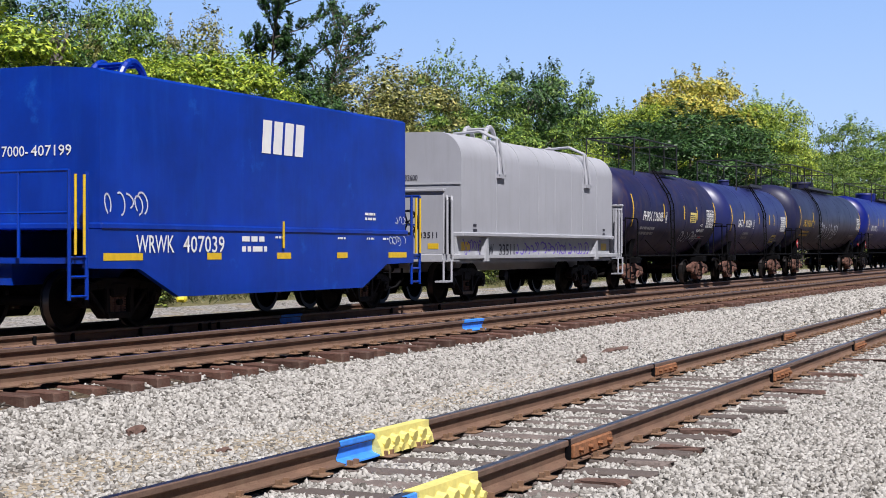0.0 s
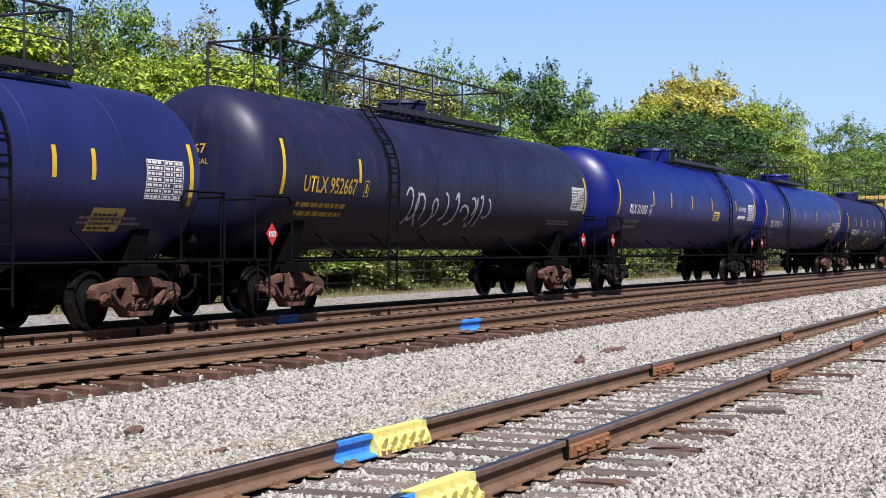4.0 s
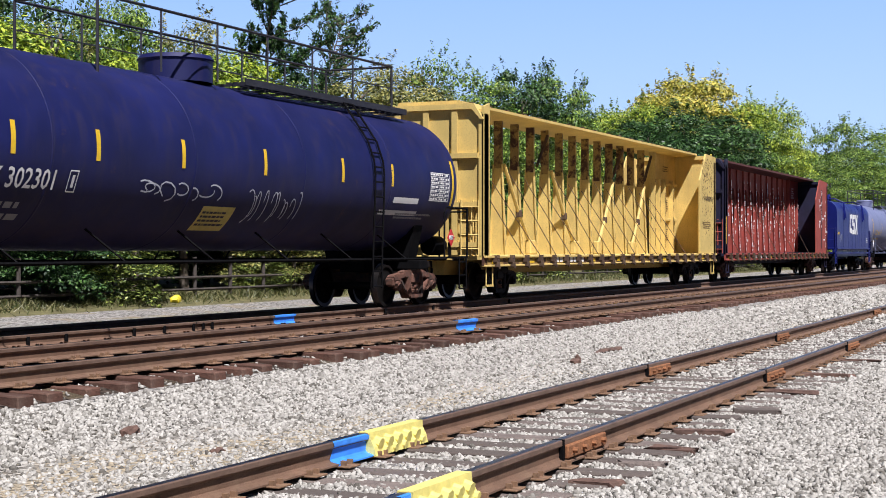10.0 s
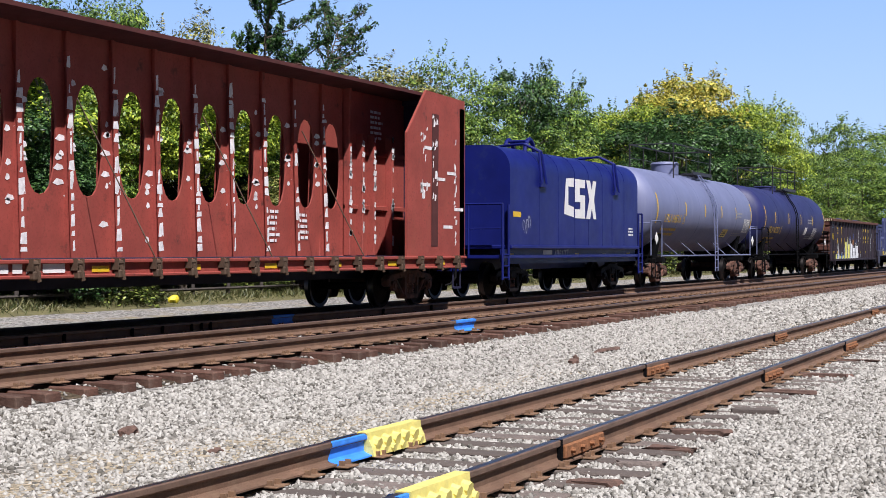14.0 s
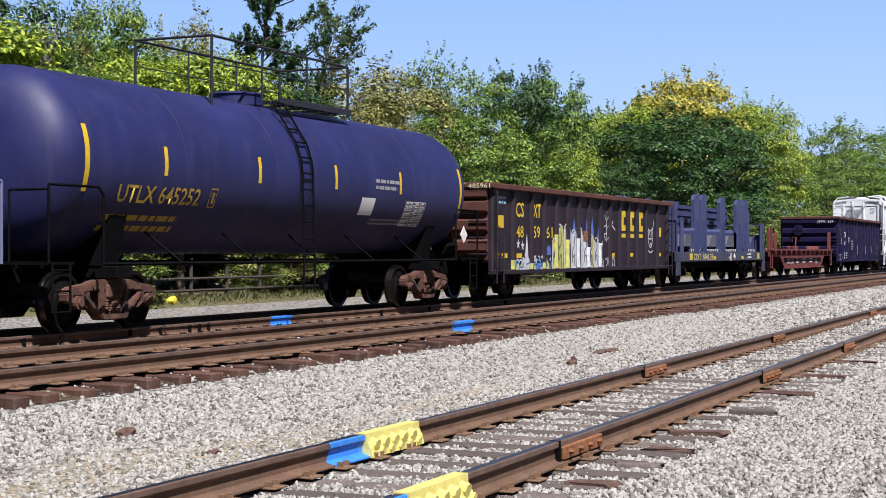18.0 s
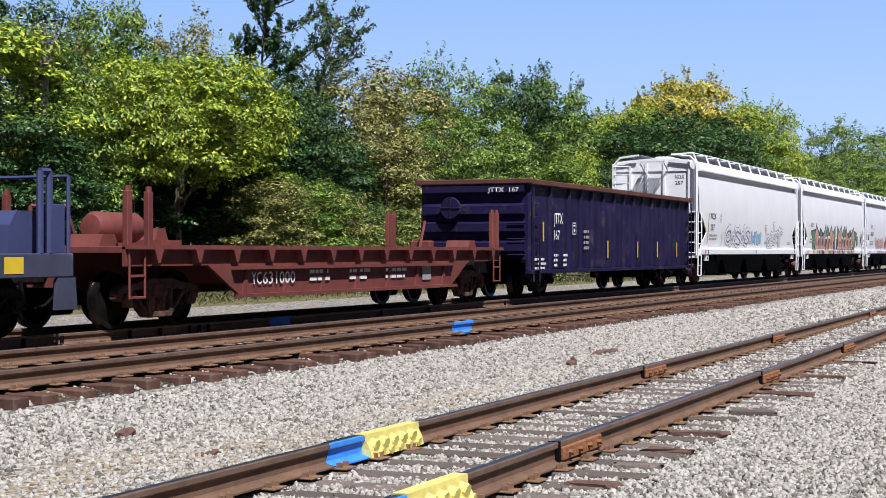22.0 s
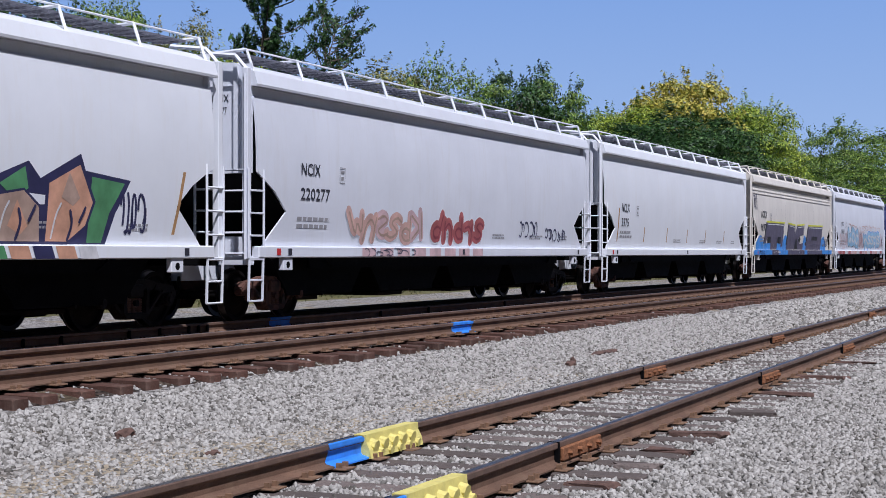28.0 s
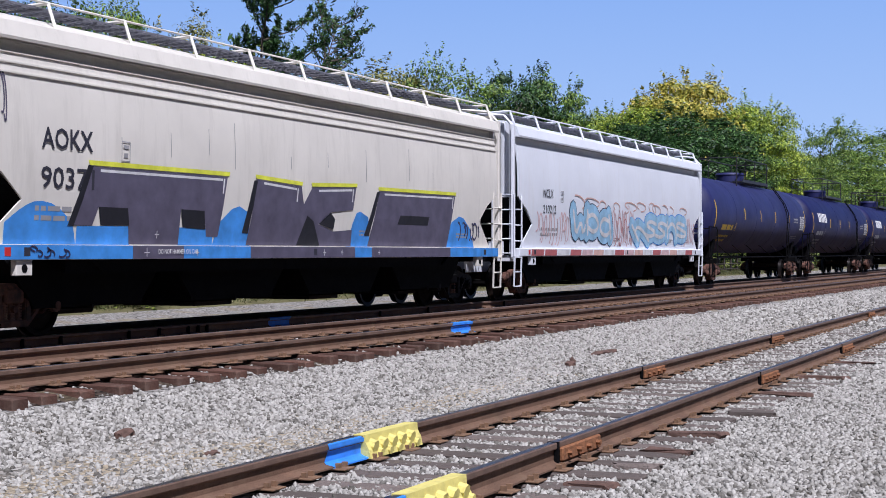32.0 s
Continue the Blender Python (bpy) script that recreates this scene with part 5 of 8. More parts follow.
            pipe(bm, [(xl + .1, -.3, ztop + .12), (xl + .13, -1.0, ztop + .16), (xl + .16, -1.45, ztop - .05), (xl + .26, -1.56, ztop - .9)], .035, 6)
            part("latch_arm", bm, paint, lb)
            bm = B()
            box(bm, xl - .14, xl + .3, -1.57, -1.5, ztop - .98, ztop - .88)
            part("hood_latch", bm, paint, lb)
    return e


e = coil_car(23.29, 5.45, 5.13, P_BLUE, P_BLUE, "bright blue covered coil steel car with white lettering", True, False, 3.86)
railings(e, 5.55, P_BLUE, True)
bm = B()
lathe_x(bm, [(5.58, .22), (5.58, .26), (5.64, .27), (5.64, .22)], 22, 1.80, -1.32)
for k in range(5):
    rod(bm, (5.61, -1.32, 1.80), (5.61, -1.32 + .24 * math.cos(k * 1.257), 1.80 + .24 * math.sin(k * 1.257)), .018, 5)
part("brake_wheel", bm, M_GRATE, e, "dark spoked hand brake wheel")
HS, SS = flat_side(-1.5), flat_side(-1.54)
# maker's mark as plain slanted blocks
patch("painted_mark", e, M_WHITE, [[(-.6 + k * .38, 2.9), (-.3 + k * .38, 2.9), (-.24 + k * .38, 3.48), (-.54 + k * .38, 3.48)] for k in range(4)], HS, "white slanted block mark", .008, 0)
text(e, "WRWK", -4.3, 1.18, .27, M_WHITE, SS, 1.0, .012)
text(e, "407039", -3.05, 1.18, .27, M_WHITE, SS, 1.2, .012)
bars(e, -1.3, 1.36, .9, 2, .09, M_WHITE, SS, 3)
text(e, "407199", 0, 0, .16, M_WHITE, HS, .75, .012, turned=lambda a, b: Vector((-5.14, -.25 - a, 2.62 + b)))
text(e, "7000-", 0, 0, .16, M_WHITE, HS, .5, .012, turned=lambda a, b: Vector((-5.14, .3 - a, 2.62 + b)))
for a, b in ((-5.1, -4.12), (-2.36, -1.93), (-.14, .35), (2.07, 2.5), (4.26, 5.1)):
    decal("reflector", e, M_YELLOW, a, b, 1.06, 1.17, SS, "yellow reflective strip", 1)
tag_strokes(e, -4.98, -3.95, 1.72, 2.1, M_TAGW, HS, 91, 5, .03)
tag_strokes(e, 4.3, 5.0, 1.3, 1.5, M_TAGW, SS, 92, 5, .02)
tag_strokes(e, 4.6, 5.05, 1.75, 1.9, M_TAGW, HS, 93, 4, .02)
for a in (-.2, 2.1, 3.3, 4.0):
    bars(e, a, 1.42, .35, 1, .04, M_WHITE, SS, int(a * 9) + 40)
bars(e, 3.3, 1.9, .55, 2, .05, M_WHITE, HS, 12)
decal("stripe", e, M_YELLOW, .0, .08, 1.25, 1.72, flat_side(-1.57), "", 1)

e = coil_car(36.78, 5.55, 5.45, P_GREYHOOD, M_LEDGE, "light grey covered coil steel car with a rounded hood", False, True, 3.9)
for s in (-1, 1):
    bm = B()
    box(bm, *sorted((s * 6.43, s * 6.37)), -1.5, 1.5, 1.12, 2.53, .012)
    bh = part("end_bulkhead", bm, P_GREYHOOD, e, "plain grey end bulkhead")
    bm = B()
    box(bm, *sorted((s * 6.47, s * 6.34)), -1.52, 1.52, 2.5, 2.56, .01)
    part("top_rail", bm, P_GREYHOOD, bh)
    bm = B()
    box(bm, *sorted((s * 6.45, s * 5.5)), -1.48, 1.48, .95, 1.12, .01)
    part("end_platform", bm, M_LEDGE, e)
    for xx in (6.28, 6.02):
        bm = B()
        pipe(bm, [(s * xx, -1.52, 1.12), (s * xx, -1.52, 2.3), (s * (xx - .03), -1.5, 2.4), (s * (xx - .12), -1.46, 2.4), (s * (xx - .15), -1.46, 1.12)], .03, 6)
        part("grab_iron", bm, P_GREYHOOD, e, "bent grey grab iron")
    bm = B()
    box(bm, *sorted((s * 5.82, s * 5.68)), -1.4, -1.25, 1.1, 2.4, .01)
    part("platform_post", bm, M_GRATE, e)
    bm = B()
    for xx in (6.43, 6.0):
        rod(bm, (s * xx, -1.5, .5), (s * xx, -1.5, 1.0), .025, 6)
    box(bm, *sorted((s * 6.45, s * 5.98)), -1.52, -1.3, .5, .54)
    part("stirrup_step", bm, P_GREYHOOD, e)
    coupler(e, 6.3, 7.0, s)
    bm = B()
    box(bm, *sorted((s * 5.47, s * 5.43)), -1.48, 1.48, 2.7, 2.73)
    part("end_seam", bm, M_LEDGE, e)
bm = B()
box(bm, -6.436, -6.43, -1.38, -1.12, 1.24, 1.36)
part("reflector", bm, M_YELLOW, e, "yellow reflective patch")
bm = B()
box(bm, -6.436, -6.43, -.56, -.34, 1.82, 1.95)
part("notice_plate", bm, M_WHITE, e, "small white notice")
GS = flat_side(-1.38)
text(e, "KATW", -4.15, 1.08, .28, M_BLACKTXT, GS, .85, .02)
text(e, "33511", -2.95, 1.08, .28, M_BLACKTXT, GS, 1.0, .02)
for wd, yy, zz, ww in (("KATW 33500-33600", .72, 2.8, 1.13), ("KATW 33511", -.3, 1.48, 1.05)):
    text(e, wd, 0, 0, .13, M_BLACKTXT, GS, ww, .015, turned=lambda a, b: Vector((-5.458 if zz > 2 else -6.436, yy - a, zz + b)))
tag_strokes(e, -1.9, 3.6, 1.08, 1.42, shade("violet_spray", (.16, .10, .5), .6), GS, 94, 22, .045)
tag_strokes(e, -5.2, -4.0, 1.1, 1.45, shade("violet_spray", (.16, .10, .5), .6), GS, 95, 7, .035)
for a in (-5.2, 4.75):
    decal("reflector", e, M_YELLOW, a, a + .5, 1.2, 1.4, GS, "yellow reflective strip", 1)
for a in (-4.0, 4.0):
    bm = B()
    prism(bm, [(a - .12, .95), (a + .12, .95), (a + .05, 1.5), (a - .05, 1.5)], "y", -1.53, -1.38)
    part("sill_bracket", bm, M_LEDGE, e)
bars(e, -4.8, 1.75, .25, 2, .06, M_BLACKTXT, HS, 5)
bars(e, 4.55, 1.75, .25, 2, .06, M_BLACKTXT, HS, 6)

e = coil_car(202.47, 5.5, 5.38, P_CSXBLUE, P_CSXBLUE, "dark blue covered coil steel car with a large white emblem", False, True, 3.83, 1.3, .92)
railings(e, 5.6, P_CSXBLUE, False)
CS = flat_side(-1.38)
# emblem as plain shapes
patch("painted_mark", e, M_WHITE, [[(-1.45, 2.2), (-.65, 2.12), (-.65, 2.4), (-1.1, 2.45), (-1.1, 2.95), (-.65, 2.95), (-.65, 3.2), (-1.3, 3.16)],
                                   [(-.55, 2.1), (.3, 2.1), (.3, 2.75), (-.15, 2.75), (-.15, 2.95), (.3, 2.95), (.3, 3.18), (-.55, 3.18), (-.55, 2.55), (-.1, 2.55), (-.1, 2.35), (-.55, 2.35)],
                                   [(.4, 2.1), (.75, 2.1), (.9, 2.4), (1.05, 2.1), (1.3, 2.1), (1.1, 2.65), (1.3, 3.18), (1.0, 3.18), (.88, 2.92), (.75, 3.18), (.4, 3.18), (.68, 2.65)]], HS, "large white painted emblem", .009, 0)
text(e, "496627", -1.9, 1.02, .22, M_WHITE, CS, 1.15, .012)
decal("mark_bar", e, M_WHITE, -2.75, -2.05, 1.04, 1.22, CS, "", 1)
decal("reflector", e, M_YELLOW, -5.2, -4.65, 2.05, 2.18, HS, "", 1)
tag_strokes(e, -4.5, -4.0, 1.6, 2.1, S_GREY, HS, 96, 4, .03)
for a in (-5.2, -.2, 2.2, 4.6):
    decal("reflector", e, M_YELLOW if a != 2.2 else M_WHITE, a, a + .35, 1.04, 1.14, CS, "", 1)
bars(e, 4.4, 1.85, .55, 3, .05, M_WHITE, HS, 14)

# ---------- centre-beam lumber cars ----------
P_YELLOWCAR = shade("worn_yellow_paint", (.66, .49, .16), .65, vary=.14, scale=1.2, grain=.2, gscale=25, spots=(.16, .085, .04), spot_amount=.34, spot_scale=3.2, streak=(.46, .31, .12), streak_amount=.45)
P_REDCAR = shade("worn_red_oxide_paint", (.31, .06, .046), .7, vary=.22, scale=1.2, grain=.25, gscale=25, spots=(.10, .03, .025), spot_amount=.4, spot_scale=2, streak=(.30, .085, .055), streak_amount=.4)
P_REDDARK = shade("dark_red_brown_paint", (.085, .022, .02), .7, vary=.25, scale=2, spots=(.16, .05, .035), spot_amount=.35)
P_DARKEND = shade("blue_black_end_paint", (.009, .008, .034), .65, vary=.3, scale=2, spots=(.09, .03, .026), spot_amount=.36, spot_scale=2.5)
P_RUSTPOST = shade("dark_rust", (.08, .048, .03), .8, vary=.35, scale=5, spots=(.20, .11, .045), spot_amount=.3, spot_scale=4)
P_SILLWORN = shade("rust_worn_yellow_sill", (.42, .28, .09), .75, vary=.3, scale=3, spots=(.07, .03, .02), spot_amount=.55, spot_scale=3, grain=.3, gscale=20)
P_CHIP = shade("chipped_to_primer", (.17, .10, .035), .8, vary=.4, scale=9)
M_WORN = shade("worn_bare_metal", (.8, .77, .79), .6, vary=.25, scale=8)


def centrebeam_car(x, half, paint, deckpaint, label, panelled):
    e = new_car("centrebeam_lumber_car", label, x)
    bm = B()
    box(bm, -half, half, -1.45, 1.45, .98, 1.1, .01)
    box(bm, -half + .3, half - .3, -.35, .35, .62, 1.0, .01)
    part("deck", bm, deckpaint, e)
    for sy in (-1, 1):
        bm = B()
        a, b = sorted((sy * 1.44, sy * 1.56))
        box(bm, -half, half, *sorted((sy * 1.44, sy * 1.5)), .84, 1.06)
        sl = part("side_sill", bm, P_SILLWORN if not panelled else paint, e)
        for z0, z1 in ((1.03, 1.09), (.82, .87)):
            bm = B()
            box(bm, -half, half, a, b, z0, z1, .012)
            part("sill_flange", bm, paint, sl)
    # tie-down winches along the sill
    nw = 22
    for k in range(nw):
        xx = -half + .6 + k * (2 * half - 1.2) / (nw - 1)
        bm = B()
        rod(bm, (xx - .07, -1.57, 1.03), (xx + .07, -1.57, 1.03), .05, 8)
        box(bm, xx - .09, xx - .06, -1.62, -1.5, .93, 1.1)
        box(bm, xx + .06, xx + .09, -1.62, -1.5, .93, 1.1)
        rod(bm, (xx, -1.6, 1.0), (xx + .05, -1.63, .78), .035, 6)
        box(bm, xx - .07, xx + .09, -1.64, -1.52, .8, .93, .02)
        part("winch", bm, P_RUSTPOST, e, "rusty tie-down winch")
    # bulkheads at both ends
    for s in (-1, 1):
        bm = B()
        a, b = sorted((s * (half - .06), s * (half - .22)))
        box(bm, a, b, -1.36, 1.36, 1.1, 4.55)
        bh = part("bulkhead", bm, deckpaint if panelled else paint, e)
        for sy in (-1, 1):
            bm = B()
            a, b = sorted((s * half, s * (half - .3)))
            c, d = sorted((sy * 1.34, sy * 1.5))
            box(bm, a, b, c, d, 1.05, 4.45, .02)
            part("corner_post", bm, deckpaint if panelled else paint, bh)
        for yy in (-.75, 0, .75):
            bm = B()
            a, b = sorted((s * (half - .05), s * (half + .04)))
            box(bm, a, b, yy - .07, yy + .07, 1.1, 4.5)
            part("stiffener", bm, deckpaint if panelled else paint, bh)
        for zz in (1.35, 2.3, 3.45, 4.5):
            bm = B()
            a, b = sorted((s * (half - .05), s * (half + .07)))
            if zz > 4:
                prism(bm, [(-1.5, 4.3), (-1.25, 4.68), (1.25, 4.68), (1.5, 4.3), (1.42, 4.3), (1.2, 4.55), (-1.2, 4.55), (-1.42, 4.3)], "x", *sorted((s * (half - .3), s * (half + .05))))
            else:
                box(bm, a, b, -1.36, 1.36, zz - .06, zz + .06)
            part("crossbeam", bm, deckpaint if panelled else paint, bh)
        # wing plate beside the bulkhead, reaching in along the side, its inner edge cut slanting near the top
        WING = 2.24 if not panelled else 3.05
        for sy in (-1, 1):
            bm = B()
            c, d = sorted((sy * 1.44, sy * 1.5))
            prism(bm, [(s * half, 1.06), (s * half, 4.62), (s * (half - (1.4 if not panelled else 2.08)), 4.68), (s * (half - WING), 3.7), (s * (half - WING), 1.06)] if s > 0 else
                  [(s * half, 1.06), (s * half, 4.6), (s * (half - .35), 4.7), (s * (half - .35), 1.06)], "y", c, d)
            part("wing_plate", bm, deckpaint if s < 0 else paint, e)
        ladder("end_ladder", e, s * (half - .05), s * (half + .05), [(-1.2, 1.1), (-1.2, 2.4)], .02, paint)
        bm = B()
        for k in range(4):
            rod(bm, (s * (half + .1), -1.4, 1.25 + k * .33), (s * (half + .1), -.95, 1.25 + k * .33), .02, 5)
        rod(bm, (s * (half + .1), -1.4, 1.1), (s * (half + .1), -1.4, 2.4), .02, 5)
        rod(bm, (s * (half + .1), -.95, 1.1), (s * (half + .1), -.95, 2.4), .02, 5)
        part("grab_ladder", bm, paint, e)
        coupler(e, half - .2, half + .7, s)
        truck(e, s * (half - 2.0), panelled)
        bm = B()
        box(bm, s * (half - .4) - .2, s * (half - .4) + .2, -1.5, -1.44, .35, .4)
        rod(bm, (s * (half - .4) - .2, -1.47, .37), (s * (half - .4) - .2, -1.47, .85), .02, 5)
        rod(bm, (s * (half - .4) + .2, -1.47, .37), (s * (half - .4) + .2, -1.47, .85), .02, 5)
        part("stirrup_step", bm, deckpaint, e)
    # top chord over the beam
    chord_paint = paint if not panelled else P_REDDARK
    bm = B()
    prism(bm, [(-.85, 4.70), (-.85, 4.77), (-.77, 4.79), (.77, 4.79), (.85, 4.77), (.85, 4.70), (.12, 4.66), (-.12, 4.66)], "x", -half + .2, half - .2)
    chord = part("top_chord", bm, chord_paint, e, "long overhanging top chord")
    for k in range(18):
        bm = B()
        box(bm, -half + .8 + k * 1.19, -half + 1.0 + k * 1.19, -.82, -.55, 4.785, 4.81, .006)
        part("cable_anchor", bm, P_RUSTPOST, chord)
    xs = [-.58 + 1.19 * k for k in range(-8, 7)]
    panel_x = 7.55
    yb = -.06
    zs0, zs1 = 1.1, 4.68
    if panelled:
        # solid web with tall oval holes
        bays = [(a, a + 1.19) for a in xs[:-1]] + [(xs[-1], panel_x)]
        bm = B()
        for a, b in bays:
            cx, cz, rx, rz = (a + b) / 2, 2.98, .38, .9
            m = 24
            ring = [bm.verts.new((cx + rx * math.copysign(abs(math.cos(i * 2 * math.pi / m)) ** .8, math.cos(i * 2 * math.pi / m)), yb, cz + rz * math.sin(i * 2 * math.pi / m))) for i in range(m)]
            outer = []
            for i in range(m):
                t = i * 2 * math.pi / m
                c, s_ = math.cos(t), math.sin(t)
                q = min((b - a) / 2 / abs(c) if abs(c) > 1e-6 else 99, (zs1 - cz if s_ > 0 else cz - zs0) / abs(s_) if abs(s_) > 1e-6 else 99)
                outer.append(bm.verts.new((cx + q * c, yb, max(zs0, min(zs1, cz + q * s_)))))
            for i in range(m):
                bm.faces.new((ring[i], ring[(i + 1) % m], outer[(i + 1) % m], outer[i]))
                t = (i + .5) * 2 * math.pi / m
                u, w = outer[i], outer[(i + 1) % m]
                if abs(u.co.x - w.co.x) > 1e-4 and abs(u.co.z - w.co.z) > 1e-4:
                    cv = bm.verts.new((a if math.cos(t) < 0 else b, yb, zs1 if math.sin(t) > 0 else zs0))
                    bm.faces.new((u, w, cv))
        for a, b in ((-half + .2, xs[0]), (panel_x, half - .2)):
            bm.faces.new([bm.verts.new((p, yb, q)) for p, q in ((a, zs0), (b, zs0), (b, zs1), (a, zs1))])
        bmesh.ops.remove_doubles(bm, verts=bm.verts[:], dist=.002)
        bmesh.ops.recalc_face_normals(bm, faces=bm.faces[:])
        bmesh.ops.solidify(bm, geom=bm.faces[:], thickness=.03)
        part("web_panel", bm, paint, e, "red oxide web plate with tall oval holes")
    for k, xx in enumerate(xs):
        bm = B()
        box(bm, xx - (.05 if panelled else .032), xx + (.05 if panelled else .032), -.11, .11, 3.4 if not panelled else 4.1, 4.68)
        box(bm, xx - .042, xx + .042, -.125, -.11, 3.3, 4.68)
        # rust-worn yellow, darker than the fins: some chord shade is put into it
        post = part("post", bm, P_SILLWORN if not panelled else paint, e, "upper post with rust wear and chord shade in its colour" if not panelled else "")
        # tapered fins across the car, with a flange on the near and the far edge
        ft = 3.55 if not panelled else 4.25
        bm = B()
        prism(bm, [(-.22, 1.1), (.22, 1.1), (.12, ft - .12), (.06, ft), (-.06, ft), (-.12, ft - .12)], "x", xx - .012, xx + .012)
        fin = part("tapered_fin", bm, paint, post)
        for sy in (-1, 1):
            bm = B()
            w0 = .055 if sy < 0 else .05
            vs = []
            for zz, yy in ((1.1, .22), (ft - .05, .11)):
                for dx, dy in ((-w0, 0), (w0, 0), (w0, .022), (-w0, .022)):
                    vs.append(bm.verts.new((xx + dx, sy * (yy + dy), zz)))
            for q in ((0, 1, 2, 3), (4, 5, 6, 7), (0, 1, 5, 4), (1, 2, 6, 5), (2, 3, 7, 6), (3, 0, 4, 7)):
                bm.faces.new([vs[i] for i in q])
            bmesh.ops.recalc_face_normals(bm, faces=bm.faces[:])
            part("flange", bm, paint, post)
        rnd = random.Random(k * 7 + panelled)
        if panelled:
            bm = B()
            zz = 1.2
            while zz < 4.15:
                h = rnd.uniform(.06, .3)
                y0 = -(.244 - .11 * (zz - 1.1) / 3.1) - .004
                if rnd.random() < .92:
                    a0, a1 = (-.085, .08) if rnd.random() < .5 else (-rnd.uniform(.02, .06), rnd.uniform(.02, .06))
                    vs = [bm.verts.new((xx + p, y0 + (.11 * h / 3.1 if q else 0), zz + q * h)) for p, q in ((a0, 0), (a1, rnd.uniform(-.1, .1)), (a1 * rnd.uniform(.4, 1), 1), (a0 * rnd.uniform(.3, 1), .9))]
                    bm.faces.new(vs)
                zz += h + rnd.uniform(.0, .1)
            tagged(part("scraped_paint", bm, M_WORN, post, "pale scraped patches"), kind="stuff")
            bm = B()
            for _ in range(15):
                px_, pz_, w = xx + rnd.choice((-.14, .1, .16)) + rnd.uniform(-.06, .06), rnd.triangular(1.3, 4.2, 2.6), rnd.uniform(.04, .15)
                bm.faces.new([bm.verts.new((px_ + a, yb - .006, pz_ + b)) for a, b in ((-w, 0), (-w * .2, -.03), (w, .0), (w * .7, .06), (-w * .3, .08))])
            tagged(part("scuff", bm, M_WORN, e, "pale scuffed patches"), kind="stuff")
        else:
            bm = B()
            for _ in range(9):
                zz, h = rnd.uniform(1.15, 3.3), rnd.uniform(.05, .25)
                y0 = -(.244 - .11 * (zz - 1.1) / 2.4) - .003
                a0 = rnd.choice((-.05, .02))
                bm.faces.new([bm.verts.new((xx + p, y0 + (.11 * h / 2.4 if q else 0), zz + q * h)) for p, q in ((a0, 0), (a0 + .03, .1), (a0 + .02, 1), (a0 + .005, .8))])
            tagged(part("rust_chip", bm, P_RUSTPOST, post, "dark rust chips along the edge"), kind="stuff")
    if not panelled:
        # bent pipe braces between the posts, with foot gussets
        for xa, za, xb in ((-2.85, 3.5, -1.0), (2.95, 3.4, 1.15), (6.45, 3.4, 4.75), (-6.5, 3.5, -4.7), (-9.9, 3.5, -8.2)):
            xm = xa + (xb - xa) * .55
            zm = za + (1.35 - za) * .6
            bm = B()
            pipe(bm, [(xa, -.16, za), (xm, -.2, zm), (xb, -.24, 1.35)], .055, 7)
            br = part("diagonal_brace", bm, paint, e, "bent yellow pipe brace")
            bm = B()
            box(bm, xb - .2, xb + .2, -.32, -.14, 1.1, 1.5, .03)
            part("foot_gusset", bm, paint, br)
            bm = B()
            box(bm, xm - .09, xm + .09, -.27, -.13, zm - .1, zm + .1, .02)
            part("clamp", bm, P_RUSTPOST, br)
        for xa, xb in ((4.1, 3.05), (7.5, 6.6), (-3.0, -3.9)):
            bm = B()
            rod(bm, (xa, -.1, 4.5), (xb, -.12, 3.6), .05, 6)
            # dark rust colour that also takes in the chord's shade
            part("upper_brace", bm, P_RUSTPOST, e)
    for a, b in ((panel_x, half - .3),):
        if not panelled:
            bm = B()
            box(bm, a, b, -.06, -.02, 1.1, 4.68)
            pn = part("end_panel", bm, paint, e)
        else:
            pn = bpy.data.objects["web_panel"]
        for zz in ((2.15, 3.35) if panelled else (2.33, 3.62)):
            bm = B()
            box(bm, a, b, -.13, -.06, zz - .05, zz + .05, .01)
            part("panel_rib", bm, paint, pn)
        for q in ((7.6, 8.2, 8.75, 9.65) if panelled else (7.6, 8.2, 8.84, 9.96)):
            bm = B()
            box(bm, q - .05, q + .05, -.24, -.06, 1.1, 3.75 if q > 7.7 else 4.68, .012)
            rib = part("panel_post", bm, paint, pn)
            if not panelled:
                rnd = random.Random(int(q * 10))
                bm = B()
                for _ in range(26):
                    zz, w, h = rnd.uniform(1.15, 3.6), rnd.uniform(.01, .03), rnd.uniform(.04, .22)
                    p0 = q + rnd.choice((-.04, .03))
                    bm.faces.new([bm.verts.new((p0 + p, -.244, zz + r)) for p, r in ((-w, 0), (w, .02), (w * .6, h), (-w * .8, h * .9))])
                tagged(part("rust_chip", bm, P_CHIP, rib, "dark rust chips along the edge"), kind="stuff")
            if panelled:
                rnd = random.Random(int(q * 10))
                bm = B()
                for _ in range(16):
                    zz, w = rnd.uniform(1.3, 3.7), rnd.uniform(.04, .16)
                    bm.faces.new([bm.verts.new((q + p, -.245, zz + r)) for p, r in ((-w * .6, 0), (w * .3, -.02), (w * .5, .09), (-w * .4, .11))])
                tagged(part("scraped_paint", bm, M_WORN, rib, "pale scraped patches"), kind="stuff")
    PF = flat_side(-.07)
    if not panelled:
        for zz, nn in ((3.0, 6), (1.95, 6), (4.2, 3)):
            bars(e, 9.05, zz, .7, nn, .04, P_CHIP, PF, int(zz * 10))
        text(e, "WARNING!", 9.05, 2.1, .12, P_CHIP, PF, .7, .01)
        WF = flat_side(-1.5)
